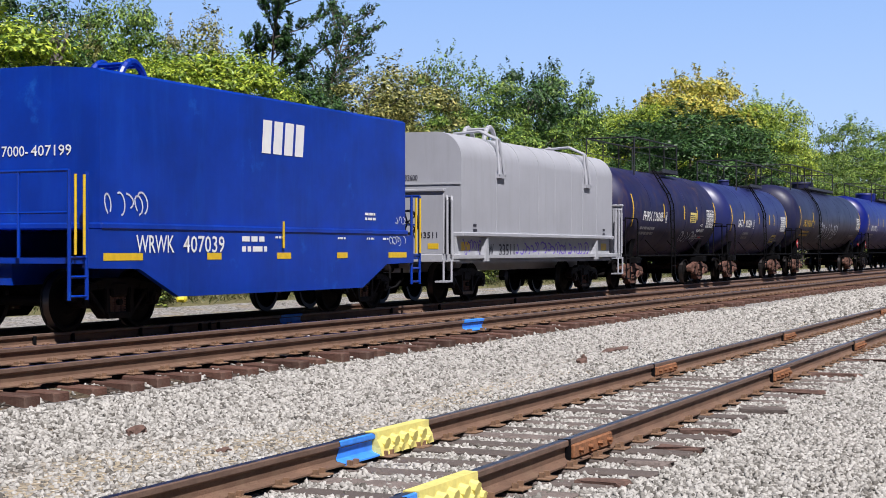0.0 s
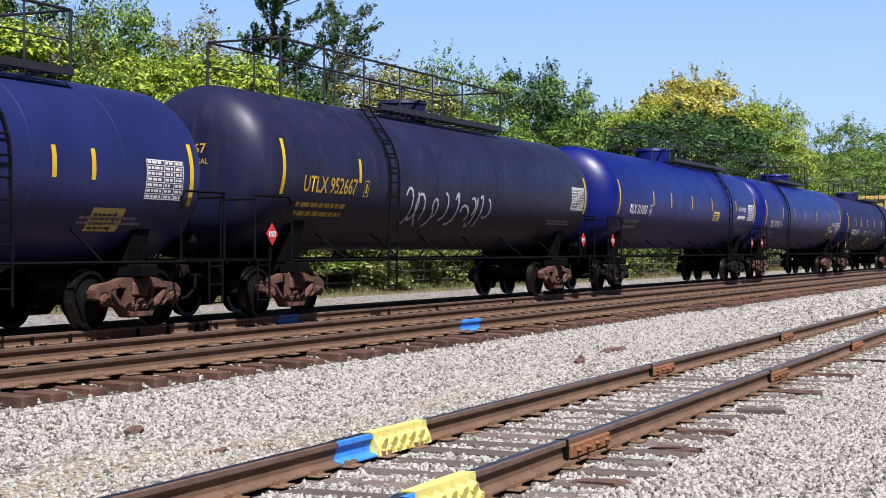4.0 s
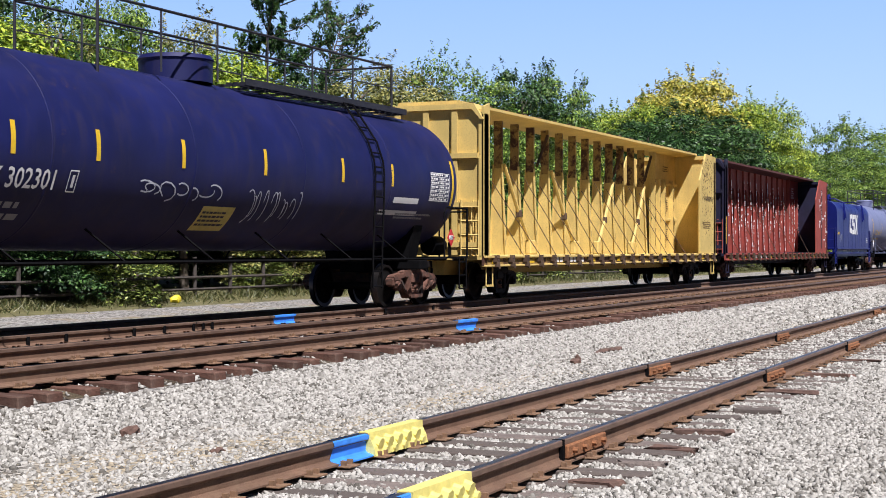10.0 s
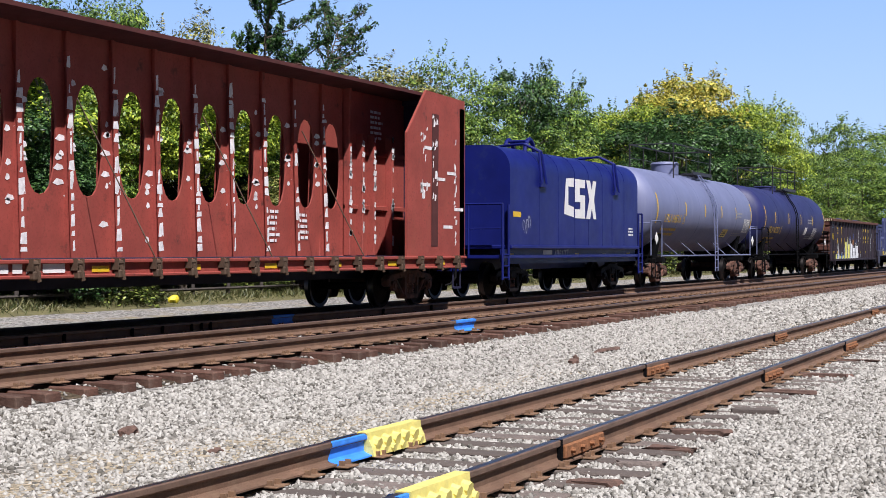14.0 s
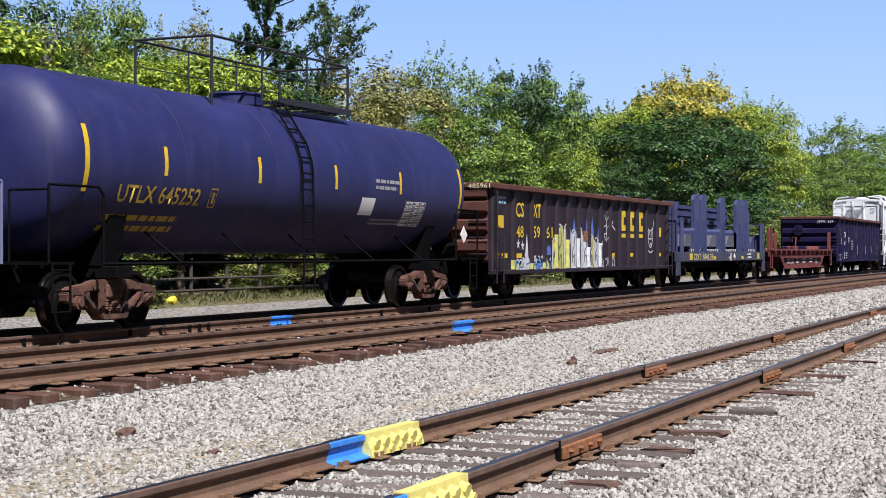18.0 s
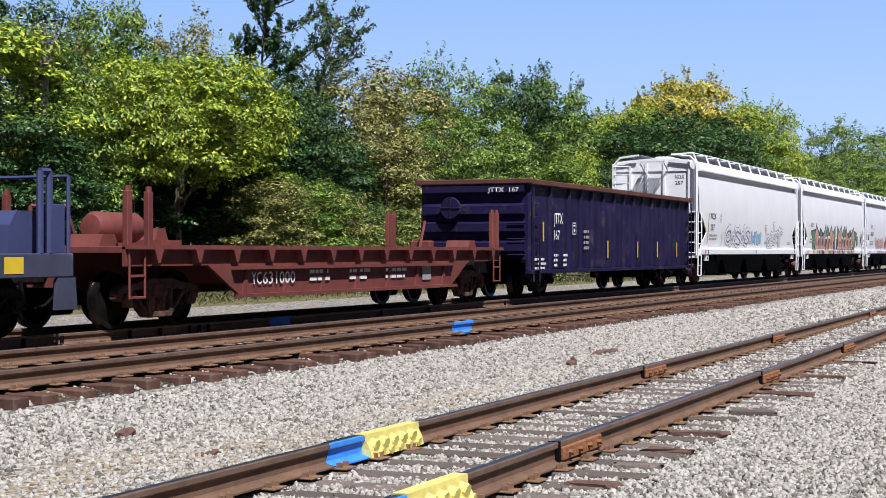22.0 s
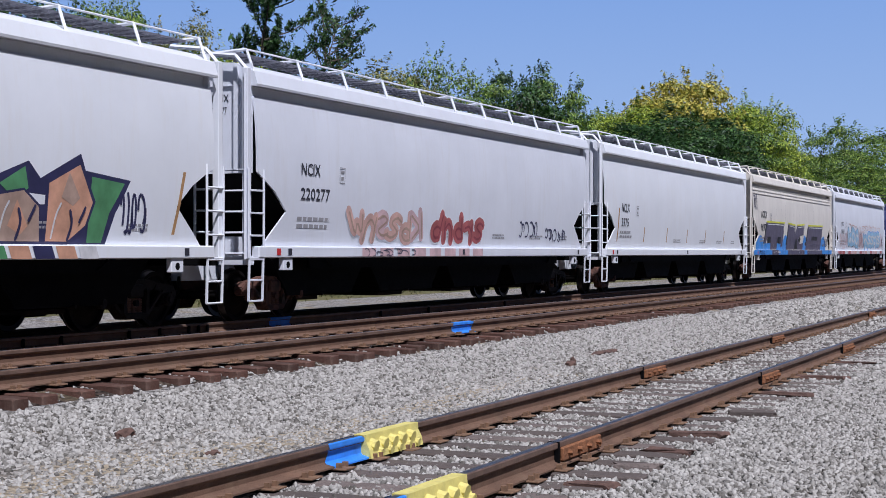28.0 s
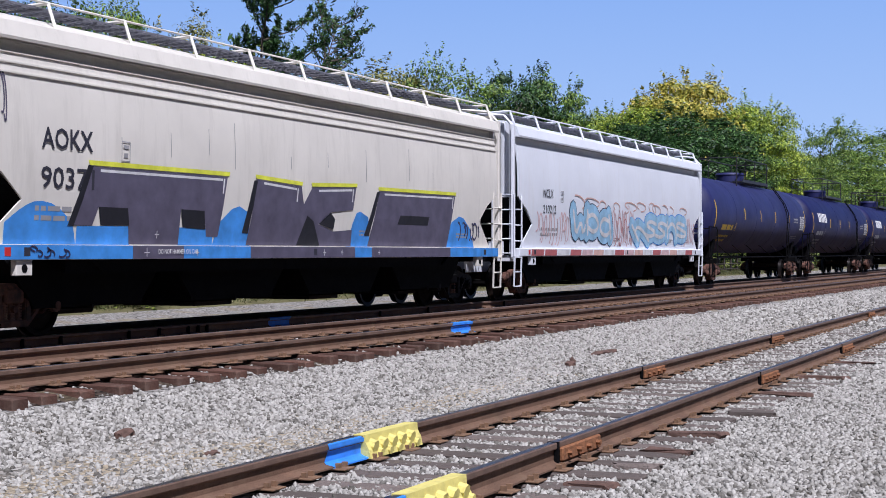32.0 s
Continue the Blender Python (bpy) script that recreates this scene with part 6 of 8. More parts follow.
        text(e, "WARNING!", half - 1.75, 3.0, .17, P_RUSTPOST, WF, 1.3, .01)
        bars(e, half - 1.85, 2.2, 1.2, 4, .035, P_CHIP, WF, 9)
        rnd = random.Random(4)
        tagged(patch("worn_blotch", e, P_CHIP, [[(px + .08 * r_ * math.cos(a) * rnd.uniform(.3, 1.3), pz + .09 * r_ * math.sin(a) * rnd.uniform(.4, 1.3)) for a in (0, .9, 1.9, 2.8, 3.7, 4.6, 5.5)] for px, pz, r_ in
              [(half - rnd.uniform(.1, 2.0), rnd.choice((rnd.uniform(3.6, 4.5), rnd.triangular(1.3, 4.5, 3.2))), rnd.uniform(.1, .5)) for _ in range(420)]], WF, "dark chips in the yellow paint", .005, 0), kind="stuff")
    # load cables from the posts out to the sill's winches
    for k in range(1, len(xs), 1 if not panelled else 3):
        bm = B()
        z0 = 3.3 + .3 * (k % 3) * (1 if panelled else -.5)
        rod(bm, (xs[k], -.3, z0), (xs[k] + .4, -1.52, 1.05), .011, 4)
        part("load_cable", bm, P_RUSTPOST, e, "slack steel load cable")
    SF = flat_side(-1.505)
    for k in range(9):
        a = -half + .45 + k * 2.45
        decal("reflector", e, M_YELLOW, a, a + .42, .9, .99, SF, "yellow reflective strip", 1)
    bars(e, -half + 4.6, .9, 3.2, 1, .14, M_WHITE, SF, 8)
    return e


e = centrebeam_car(160.03, 11.1, P_YELLOWCAR, P_YELLOWCAR, "worn yellow centrebeam lumber car, empty, with open posts", False)
e = centrebeam_car(183.45, 10.8, P_REDCAR, P_DARKEND, "rust-red centrebeam lumber car, empty, with oval holes", True)
RF = flat_side(-.065)
for a, z, w, n_ in ((4.3, 1.95, .6, 6), (5.5, 1.9, .6, 5), (-8.0, 1.95, .6, 6), (-6.9, 1.9, .5, 5), (8.85, 4.25, .6, 6)):
    bars(e, a, z, w, n_, .06, M_WORN, RF, int(a * 10) + 99)
decal("dark_blotch", e, P_REDDARK, 8.95, 9.3, 1.3, 4.2, flat_side(-1.5), "tall dark patch on the wing plate", 3, .05)
rnd = random.Random(19)
chips = []
for k in range(46):
    strip = k % 3
    cx = (10.25, 9.15, 8.6)[strip] + rnd.uniform(-.06, .06) * (1 + strip)
    cz, w, h = rnd.uniform(1.3, 4.2) if strip == 0 else rnd.uniform(2.2, 4.1), rnd.uniform(.02, .07), rnd.uniform(.05, .22)
    chips.append([(cx - w, cz), (cx + w * rnd.uniform(.2, 1), cz + .02), (cx + w, cz + h * rnd.uniform(.5, 1)), (cx - w * rnd.uniform(.1, .8), cz + h)])
tagged(patch("scuff", e, M_WORN, chips, flat_side(-1.5), "pale scuffed patches", .009, 0), kind="stuff")
decal("stripe", e, M_YELLOW, -10.75, -10.65, 1.45, 2.5, flat_side(-1.5), "yellow reflective stripe", 1)
for a, z in ((8.4, 2.6), (9.8, 2.9), (8.6, 3.4), (10.2, 2.1), (9.2, 2.75), (9.6, 1.7)):
    decal("scraped_paint", e, M_WORN, a, a + .5, z, z + .07, flat_side(-1.5), "", 1)

# ---------- gondolas ----------
P_GON = shade("rusty_black_gondola", (.02, .012, .022), .62, vary=.35, scale=1.4, spots=(.05, .02, .018), spot_amount=.38, spot_scale=1.4, streak=(.05, .022, .02), streak_amount=.35)
P_GONRUST = shade("rust_brown_paint", (.10, .036, .026), .75, vary=.35, scale=1.5, spots=(.05, .03, .03), spot_amount=.4, bump=.2)
P_GONBLUE = shade("blue_black_gondola", (.011, .008, .046), .62, vary=.35, scale=1.4, spots=(.06, .04, .06), spot_amount=.44, spot_scale=1.5, streak=(.018, .014, .03), streak_amount=.5, spec=.2)


def gondola(x, half, ztop, zbot, ribs, paint, chord, label, endpaint, bulge=False):
    e = new_car("gondola_car", label, x)
    for sy in (-1, 1):
        a, b = sorted((sy * 1.42, sy * 1.46))
        bm = B()
        box(bm, -half, half, a, b, zbot, ztop - .1)
        sd = part("side_wall", bm, paint, e)
        for xx in ribs:
            bm = B()
            y0, y1 = sorted((sy * 1.46, sy * 1.56))
            prism(bm, [(xx - .09, sy * 1.46), (xx - .05, sy * 1.53), (xx + .05, sy * 1.53), (xx + .09, sy * 1.46)], "z", zbot + .02, ztop - .12)
            part("rib", bm, paint, sd)
        for ra, rb in zip(ribs, ribs[1:]):
            bm = B()
            u = []
            for i in range(7):
                for j in range(6):
                    fx, fz = i / 6, j / 5
                    xx_, zz_ = ra + .11 + (rb - ra - .22) * fx, zbot + .06 + (ztop - zbot - .42 + .12 * math.sin(math.pi * fx)) * fz
                    u.append(bm.verts.new((xx_, sy * (1.462 + .05 * math.sin(math.pi * fx) * math.sin(math.pi * min(1, fz * .92 + .08)) ** .5), zz_)))
            for i in range(6):
                for j in range(5):
                    bm.faces.new((u[i * 6 + j], u[i * 6 + 6 + j], u[i * 6 + 7 + j], u[i * 6 + 1 + j]))
            bmesh.ops.recalc_face_normals(bm, faces=bm.faces[:])
            if (bm.faces[:][0].normal.y > 0) == (sy < 0):
                bmesh.ops.reverse_faces(bm, faces=bm.faces[:])
            if bulge:
                part("bulged_plate", bm, paint, sd, "", True)
            else:
                bm.free()
        bm = B()
        a, b = sorted((sy * 1.4, sy * 1.62))
        box(bm, -half - .03, half + .03, a, b, ztop - .14, ztop, .02)
        part("top_chord", bm, chord, e, "rusty top chord")
        bm = B()
        a, b = sorted((sy * 1.4, sy * 1.6))
        box(bm, -half, half, a, b, zbot - .06, zbot + .04, .01)
        part("bottom_chord", bm, paint, e)
    bm = B()
    box(bm, -half, half, -1.42, 1.42, .95, 1.02)
    box(bm, -half - .2, half + .2, -.32, .32, .68, 1.0)
    for xx in ribs[1::2]:
        box(bm, xx - .08, xx + .08, -1.42, 1.42, .72, .95)
    part("floor", bm, M_BLACK, e)
    for s in (-1, 1):
        bm = B()
        a, b = sorted((s * (half - .06), s * half))
        box(bm, a, b, -1.42, 1.42, 1.0, ztop - .1)
        en = part("end_wall", bm, endpaint, e)
        for zz in (1.35, 1.85, 2.3, ztop - .22):
            bm = B()
            a, b = sorted((s * (half + .02), s * (half + .15)))
            prism(bm, [(s * half, zz - .17), (s * (half + .14), zz - .1), (s * (half + .14), zz + .1), (s * half, zz + .17)], "y", -1.42, 1.42)
            part("end_rib", bm, endpaint, en)
        bm = B()
        a, b = sorted((s * (half - .1), s * (half + .17)))
        box(bm, a, b, -1.6, 1.6, ztop - .12, ztop + .01, .02)
        part("end_chord", bm, chord, e)
        bm = B()
        for k in range(6):
            rod(bm, (s * (half - .06), -1.62, .75 + k * .34), (s * (half - .5), -1.62, .75 + k * .34), .02, 5)
        rod(bm, (s * (half - .06), -1.62, .45), (s * (half - .06), -1.62, ztop - .2), .022, 5)
        rod(bm, (s * (half - .5), -1.62, .45), (s * (half - .5), -1.62, 1.6), .022, 5)
        part("side_ladder", bm, paint, e)
        for k in range(3):
            bm = B()
            rod(bm, (s * (half + .18), -1.5, 1.15 + k * .4), (s * (half + .18), -1.0, 1.15 + k * .4), .02, 5)
            part("end_grab_iron", bm, paint, e)
        coupler(e, half, half + .75, s)
        truck(e, s * (half - 1.9), False)
    bm = B()
    lathe_x(bm, [(-half - .3, 0), (-half - .3, .27), (-half - .26, .29), (-half - .22, .27), (-half - .22, 0)], 20, 2.35, .55)
    for k in range(4):
        rod(bm, (-half - .31, .55, 2.35), (-half - .31, .55 + .28 * math.cos(k * 1.57), 2.35 + .28 * math.sin(k * 1.57)), .02, 5)
    part("brake_wheel", bm, endpaint, e)
    return e


GR = [-7.7, -6.36, -5.08, -4.13, -3.19, -2.29, -1.39, -.48, .55, 1.44, 2.41, 3.3, 4.23, 5.24, 6.5, 7.67]
e = gondola(250.2, 7.85, 2.86, .72, GR, P_GON, P_GONRUST, "rusty black gondola car covered in graffiti", P_GONRUST)
GF = flat_side(-1.46)
M_CREAMTXT = shade("pale_cream_lettering", (.7, .66, .42), .6, vary=.1)
M_YTXT = shade("bright_yellow_lettering", (.70, .50, .03), .6, vary=.1)
for s_, a in (("CS", -6.15), ("XT", -4.93)):
    text(e, s_, a, 2.09, .36, M_YTXT, GF, .55, .02)
for s_, a in (("48", -6.12), ("59", -4.93), ("61", -3.98)):
    text(e, s_, a, 1.57, .3, M_YTXT, GF, .5, .012)
for a in (2.56, 3.46, 4.4):
    patch("painted_mark", e, M_YTXT, [[(a, 1.84), (a + .5, 1.84), (a + .5, 2.02), (a + .3, 2.02), (a + .3, 2.26), (a + .5, 2.26), (a + .5, 2.46), (a, 2.46)], [(a, 1.64), (a + .5, 1.64), (a + .5, 1.76), (a, 1.76)]], GF, "yellow painted emblem blocks", .008, 0)
decal("yellow_patch", e, M_YTXT, -7.34, -6.97, 1.78, 2.1, GF, "", 1)
decal("yellow_patch", e, M_YTXT, 6.7, 7.0, 1.7, 2.0, GF, "", 1)
for a in (-7.6, -7.1, -6.1, -3.4, 6.6, 1.6, 3.5):
    decal("reflector", e, M_YTXT, a, a + .38, 1.06, 1.17, GF, "yellow reflective strip", 1)
S_WHITE = spray("spray_white", (.62, .64, .68))
rnd = random.Random(31)


def ragged(x0, x1, z0, z1, step, dip):
    n = int((x1 - x0) / step)
    top = [(x0 + (x1 - x0) * k / n, z1 - (rnd.uniform(.5, 1) * dip if k % 2 else rnd.uniform(0, .3) * dip)) for k in range(n + 1)]
    return [(x0, z0), *top, (x1, z0)][::-1]


def worn_spray(name, c):
    return shade(name, c, .6, vary=.3, scale=4, spots=(.07, .05, .06), spot_amount=.38, spot_scale=5, streak=tuple(v * .6 for v in c), streak_amount=.4)


S_RUNWHITE, S_RUNYEL, S_RUNBLUE = worn_spray("runny_white_spray", (.62, .64, .68)), worn_spray("runny_yellow_spray", (.56, .55, .16)), worn_spray("runny_blue_spray", (.10, .17, .52))
# flames over the letters, the letters, and the low field beside them
for q, zt in ((-3.05, 2.2), (-2.15, 2.3), (-1.72, 2.12), (-1.25, 2.3), (-.62, 2.2), (-.15, 2.22), (.5, 2.0)):
    patch("paint_flame", e, S_RUNBLUE, [[(q - .22, 1.5), (q + .2, 1.5), (q + .13, 1.85), (q + .02, zt), (q - .08, 1.9)]], GF, "blue sprayed flame tip", .004, 1)
for a, b, zb, zt, mt in ((-3.5, -3.1, .72, 1.55, S_RUNYEL), (-3.12, -2.62, .68, 1.93, S_RUNYEL), (-2.55, -2.05, .7, 1.95, S_RUNYEL), (-1.98, -1.55, .72, 1.8, S_RUNWHITE), (-1.5, -1.02, .7, 1.9, S_RUNWHITE),
                         (-.98, -.5, .74, 1.72, S_RUNWHITE), (-.46, -.02, .74, 1.68, S_RUNYEL), (.04, .4, .76, 1.6, S_RUNWHITE), (.44, .8, .76, 1.62, S_RUNYEL)):
    patch("paint_fill", e, mt, [ragged(a, b, zb, zt, .13, .16)], GF, "runny sprayed letter", .006, 2)
    w = b - a
    lines = [[(a + w * .3, zb + .2), (a + w * .28, (zb + zt) / 2), (a + w * .7, (zb + zt) / 2 + .12), (a + w * .66, zt - .18)],
             [(a + w * .75, zb + .12), (a + w * .7, (zb + zt) / 2 - .1), (a + w * .45, zb + .35)]]
    tagged(part("paint_shade", fat_strokes(B(), lines, .05, GF, .009, 1), S_SLATE, e, "dark sprayed inner line"), kind="stuff")
    rim = [[(a, zb + .05), (a + .02, zt - .12), (a + w * .3, zt + .03), (a + w * .8, zt - .02), (b, zt - .16), (b - .02, zb + .1)]]
    tagged(part("paint_outline", fat_strokes(B(), rim, .045, GF, .011, 1), S_WHITE, e, "white sprayed outline"), kind="stuff")
for a, b, zt, mt in ((-6.3, -5.7, .98, S_RUNYEL), (-5.68, -5.3, 1.1, S_RUNWHITE), (-5.0, -4.72, 1.15, S_RUNYEL), (-4.7, -4.25, 1.0, S_RUNBLUE), (-4.1, -3.7, 1.02, S_RUNYEL), (-4.0, -3.6, 1.42, S_RUNBLUE)):
    patch("paint_fill", e, mt, [ragged(a, b, .7 if zt < 1.3 else 1.12, zt, .12, .15)], GF, "runny sprayed paint", .006 if zt < 1.3 else .005, 2)
patch("paint_flame", e, S_RUNWHITE, [[(-5.62, .75), (-5.2, .75), (-5.27, 1.1), (-5.38, 1.72), (-5.5, 1.2)]], GF, "white sprayed spike", .008, 1)
tag_strokes(e, -6.3, -5.2, .74, 1.1, S_WHITE, GF, 102, 6, .05)
tag_strokes(e, -5.0, -3.6, .74, 1.15, S_WHITE, GF, 112, 7, .045)
tag_strokes(e, -6.2, -3.6, .72, 1.0, S_BLUE, GF, 108, 7, .05)
tag_strokes(e, .75, 2.0, .74, 1.05, S_WHITE, GF, 113, 6, .04)
for q, zc in ((-5.98, 1.4), (-5.68, 1.36)):
    star = [(q + (.13 if i % 2 else .05) * math.sin(i * math.pi / 5), zc - (.14 if i % 2 else .055) * math.cos(i * math.pi / 5)) for i in range(10)]
    patch("paint_star", e, S_WHITE, [star], GF, "small white sprayed star", .007, 0)
scrawl = [[(1.2, 1.5), (1.18, 1.95), (1.22, 2.38)], [(1.2, 1.9), (1.55, 2.05), (2.0, 1.86)], [(1.2, 2.1), (.98, 2.28)], [(1.2, 2.15), (1.5, 2.32)], [(1.2, 1.75), (.9, 1.72), (1.1, 1.55)], [(.95, 1.95), (1.2, 2.0)], [(1.2, 1.55), (1.5, 1.7), (1.75, 2.1)]]
tagged(part("spray_tag", fat_strokes(B(), scrawl, .032, GF, .009, 1), S_WHITE, e, "white branching sprayed scrawl"), kind="stuff")
mask = [[(5.4, 2.1), (5.55, 1.75), (5.5, 1.5), (5.75, 1.3), (6.0, 1.5), (5.95, 1.8), (6.12, 2.2)], [(5.45, 1.95), (5.75, 1.85), (6.05, 2.0)], [(5.6, 1.62), (5.9, 1.62)], [(5.7, 1.5), (5.8, 1.4), (5.9, 1.5)], [(5.5, 1.25), (5.75, 1.16), (6.0, 1.25)], [(5.65, 1.85), (5.7, 1.7)], [(5.85, 1.85), (5.82, 1.7)]]
tagged(part("spray_tag", fat_strokes(B(), mask, .036, GF, .009, 1), S_WHITE, e, "white sprayed mask shape"), kind="stuff")
for xx in GR:
    if -6.5 < xx < 1.0:
        mt, zt = (S_RUNYEL, rnd.uniform(.9, 1.05)) if xx < -3.5 else (S_RUNYEL if xx < -2 else S_RUNWHITE, rnd.uniform(1.3, 1.7))
        bm = B()
        prism(bm, [(xx - .097, -1.458), (xx - .055, -1.536), (xx + .055, -1.536), (xx + .097, -1.458)], "z", .775, zt)
        part("paint_on_rib", bm, mt, e, "sprayed paint over the rib")
        tag_strokes(e, xx - .04, xx + .04, .8, zt, S_SLATE if xx > -3.5 else S_BLUE, flat_side(-1.536), int(xx * 10) + 300, 2, .03)
decal("warning_plate", e, M_JOINT, -.95, -.55, 1.52, 1.8, lambda z: -1.475, "rusty notice plate", 1)
bars(e, -7.4, 2.5, .7, 2, .06, S_PALEBLUE, GF, 7)
text(e, "CSXT 485961", 0, 0, .115, M_CREAMTXT, GF, 1.12, .01, turned=lambda a, b: Vector((-8.03, -.42 - a, 2.735 + b)))

JR = [-7.7, -6.2, -4.7, -3.71, -2.72, -1.67, -.65, .32, 1.3, 2.3, 3.35, 4.37, 5.4, 6.57, 7.75]
e = gondola(299.1, 7.85, 3.08, .72, JR, P_GONBLUE, P_GONRUST, "tall blue-black gondola car with white lettering", P_GONBLUE, True)
GF = flat_side(-1.53)
text(e, "JTTX", -6.05, 1.98, .28, M_WHITE, GF, .68, .014)
text(e, "167", -6.05, 1.55, .25, M_WHITE, GF, .45, .014)
text(e, "JTTX  167", 0, 0, .115, M_WHITE, GF, .85, .01, turned=lambda a, b: Vector((-8.03, -.45 - a, 2.755 + b)))
for a, z in ((-6.85, 1.75), (-1.39, 1.3), (1.63, 1.3), (3.83, 1.3), (6.2, 1.3)):
    decal("stripe", e, M_YELLOW, a - .05, a + .05, z - .25, z + .25, GF, "yellow reflective stripe", 1)
bars(e, -7.5, 1.0, .9, 3, .06, M_WHITE, GF, 21)
bars(e, -6.05, 1.1, .35, 3, .07, M_WHITE, GF, 22)
bars(e, -5.3, 1.1, .35, 3, .07, M_WHITE, GF, 23)
bars(e, -3.6, 1.75, .5, 4, .08, M_GREYTXT, GF, 24)
patch("class_plate", e, M_WHITE, [[(-4.55, 1.7), (-4.25, 1.7), (-4.25, 1.725), (-4.55, 1.725)], [(-4.55, 2.0), (-4.25, 2.0), (-4.25, 2.025), (-4.55, 2.025)], [(-4.55, 1.7), (-4.525, 1.7), (-4.525, 2.025), (-4.55, 2.025)],
                                  [(-4.275, 1.7), (-4.25, 1.7), (-4.25, 2.025), (-4.275, 2.025)], [(-4.45, 1.76), (-4.35, 1.76), (-4.35, 1.86), (-4.45, 1.86)], [(-4.49, 1.92), (-4.31, 1.92), (-4.31, 1.96), (-4.49, 1.96)]], GF, "outlined class plate", .008, 0)
for a in (-7.2, 5.85):
    bm = B()
    prism(bm, [(a - .16, 1.0), (a + .16, 1.0), (a + .16, 1.45), (a - .16, 1.45)], "y", -1.47, -1.462)
    part("test_plate", bm, M_GREYTXT, e)

# ---------- flat car with a steel load ----------
P_SLATE = shade("slate_blue_steel", (.05, .062, .165), .6, vary=.16, scale=1.2, streak=(.06, .07, .16), streak_amount=.35, grain=.15, gscale=30)
P_SLATESILL = shade("grey_blue_sill", (.05, .056, .10), .65, vary=.25, scale=2, spots=(.13, .13, .16), spot_amount=.42)
e = new_car("bulkhead_flat_car", "slate-blue flat car carrying upright stakes and stacked steel beams", 265.86)
bm = B()
box(bm, -6.85, 6.85, -1.45, 1.45, 1.08, 1.2, .01)
box(bm, -6.85, 6.85, -.35, .35, .65, 1.08, .01)
prism(bm, [(-5.0, 1.0), (5.0, 1.0), (3.8, .6), (-3.8, .6)], "y", -.5, .5)
part("deck", bm, M_BLACK, e)
for sy in (-1, 1):
    bm = B()
    a, b = sorted((sy * 1.42, sy * 1.56))
    box(bm, -6.9, 6.9, a, b, .86, 1.2, .015)
    part("side_sill", bm, P_SLATESILL, e)
for lo, hi in ((-4.54, -3.78), (-3.58, -2.75), (-.73, .12), (1.95, 3.04), (3.08, 4.01)):
    for sy in (-1, 1):
        bm = B()
        a, b = sorted((sy * 1.38, sy * 1.5))
        prism(bm, [(lo, 1.2), (lo, 3.05), (lo + .16, 3.2), (lo + .4, 3.26), (hi, 3.27), (hi, 1.2)], "y", a, b)
        prism(bm, [(lo + .4, 1.2), (lo + .4, 2.3), (lo + .48, 2.3), (lo + .48, 1.2)], "y", a - .08, a)
        st = part("stake", bm, P_SLATE, e, "tall slate-blue steel stake plate")
        for k in range(7):
            bm = B()
            rod(bm, (hi - .12, sy * 1.5, 1.35 + k * .12), (hi - .12, sy * 1.53, 1.35 + k * .12), .03, 6)
            part("bolt", bm, P_SLATE, st)
M_CRADLE = shade("pale_grey_cradle", (.10, .105, .14), .7, vary=.2, scale=2, spots=(.2, .19, .2), spot_amount=.3)
for a, b, c in ((-5.55, -5.31, -4.62), (-2.01, -1.57, -.9), (.59, 1.08, 1.95)):
    bm = B()
    prism(bm, [(a, 1.4), (b, 1.82), (c, 1.82), (c, 1.4)], "y", -1.4, -.95)
    cd = part("load_cradle", bm, M_CRADLE, e, "slate-grey wedge-shaped load cradle")
    bm = B()
    prism(bm, [(c, 1.2), (c, 1.95), (c + .06, 2.05), (c + .2, 2.05), (c + .24, 1.95), (c + .24, 1.2)], "y", -1.53, -.95)
    part("cradle_stop", bm, P_SLATE, cd)
for sy in (-1, 1):
    bm = B()
    box(bm, 4.03, 4.45, *sorted((sy * 1.1, sy * 1.45)), 1.2, 2.87, .015)
    part("end_stop", bm, P_SLATE, e, "slate-blue steel end stop")
bm = B()
prism(bm, [(5.9, 1.2), (5.95, 1.6), (6.1, 1.8), (6.45, 1.8), (6.55, 1.65), (6.55, 1.2)], "y", -1.2, -.5)
part("winch_box", bm, P_SLATE, e, "slate-blue winch housing")
k = -5.0
while k < 5.2:
    bm = B()
    prism(bm, [(k, 1.3), (k + .2, 1.3), (k + .1, 1.2)], "y", -1.5, -1.4)
    part("deck_cleat", bm, M_WORN, e)
    k += .29
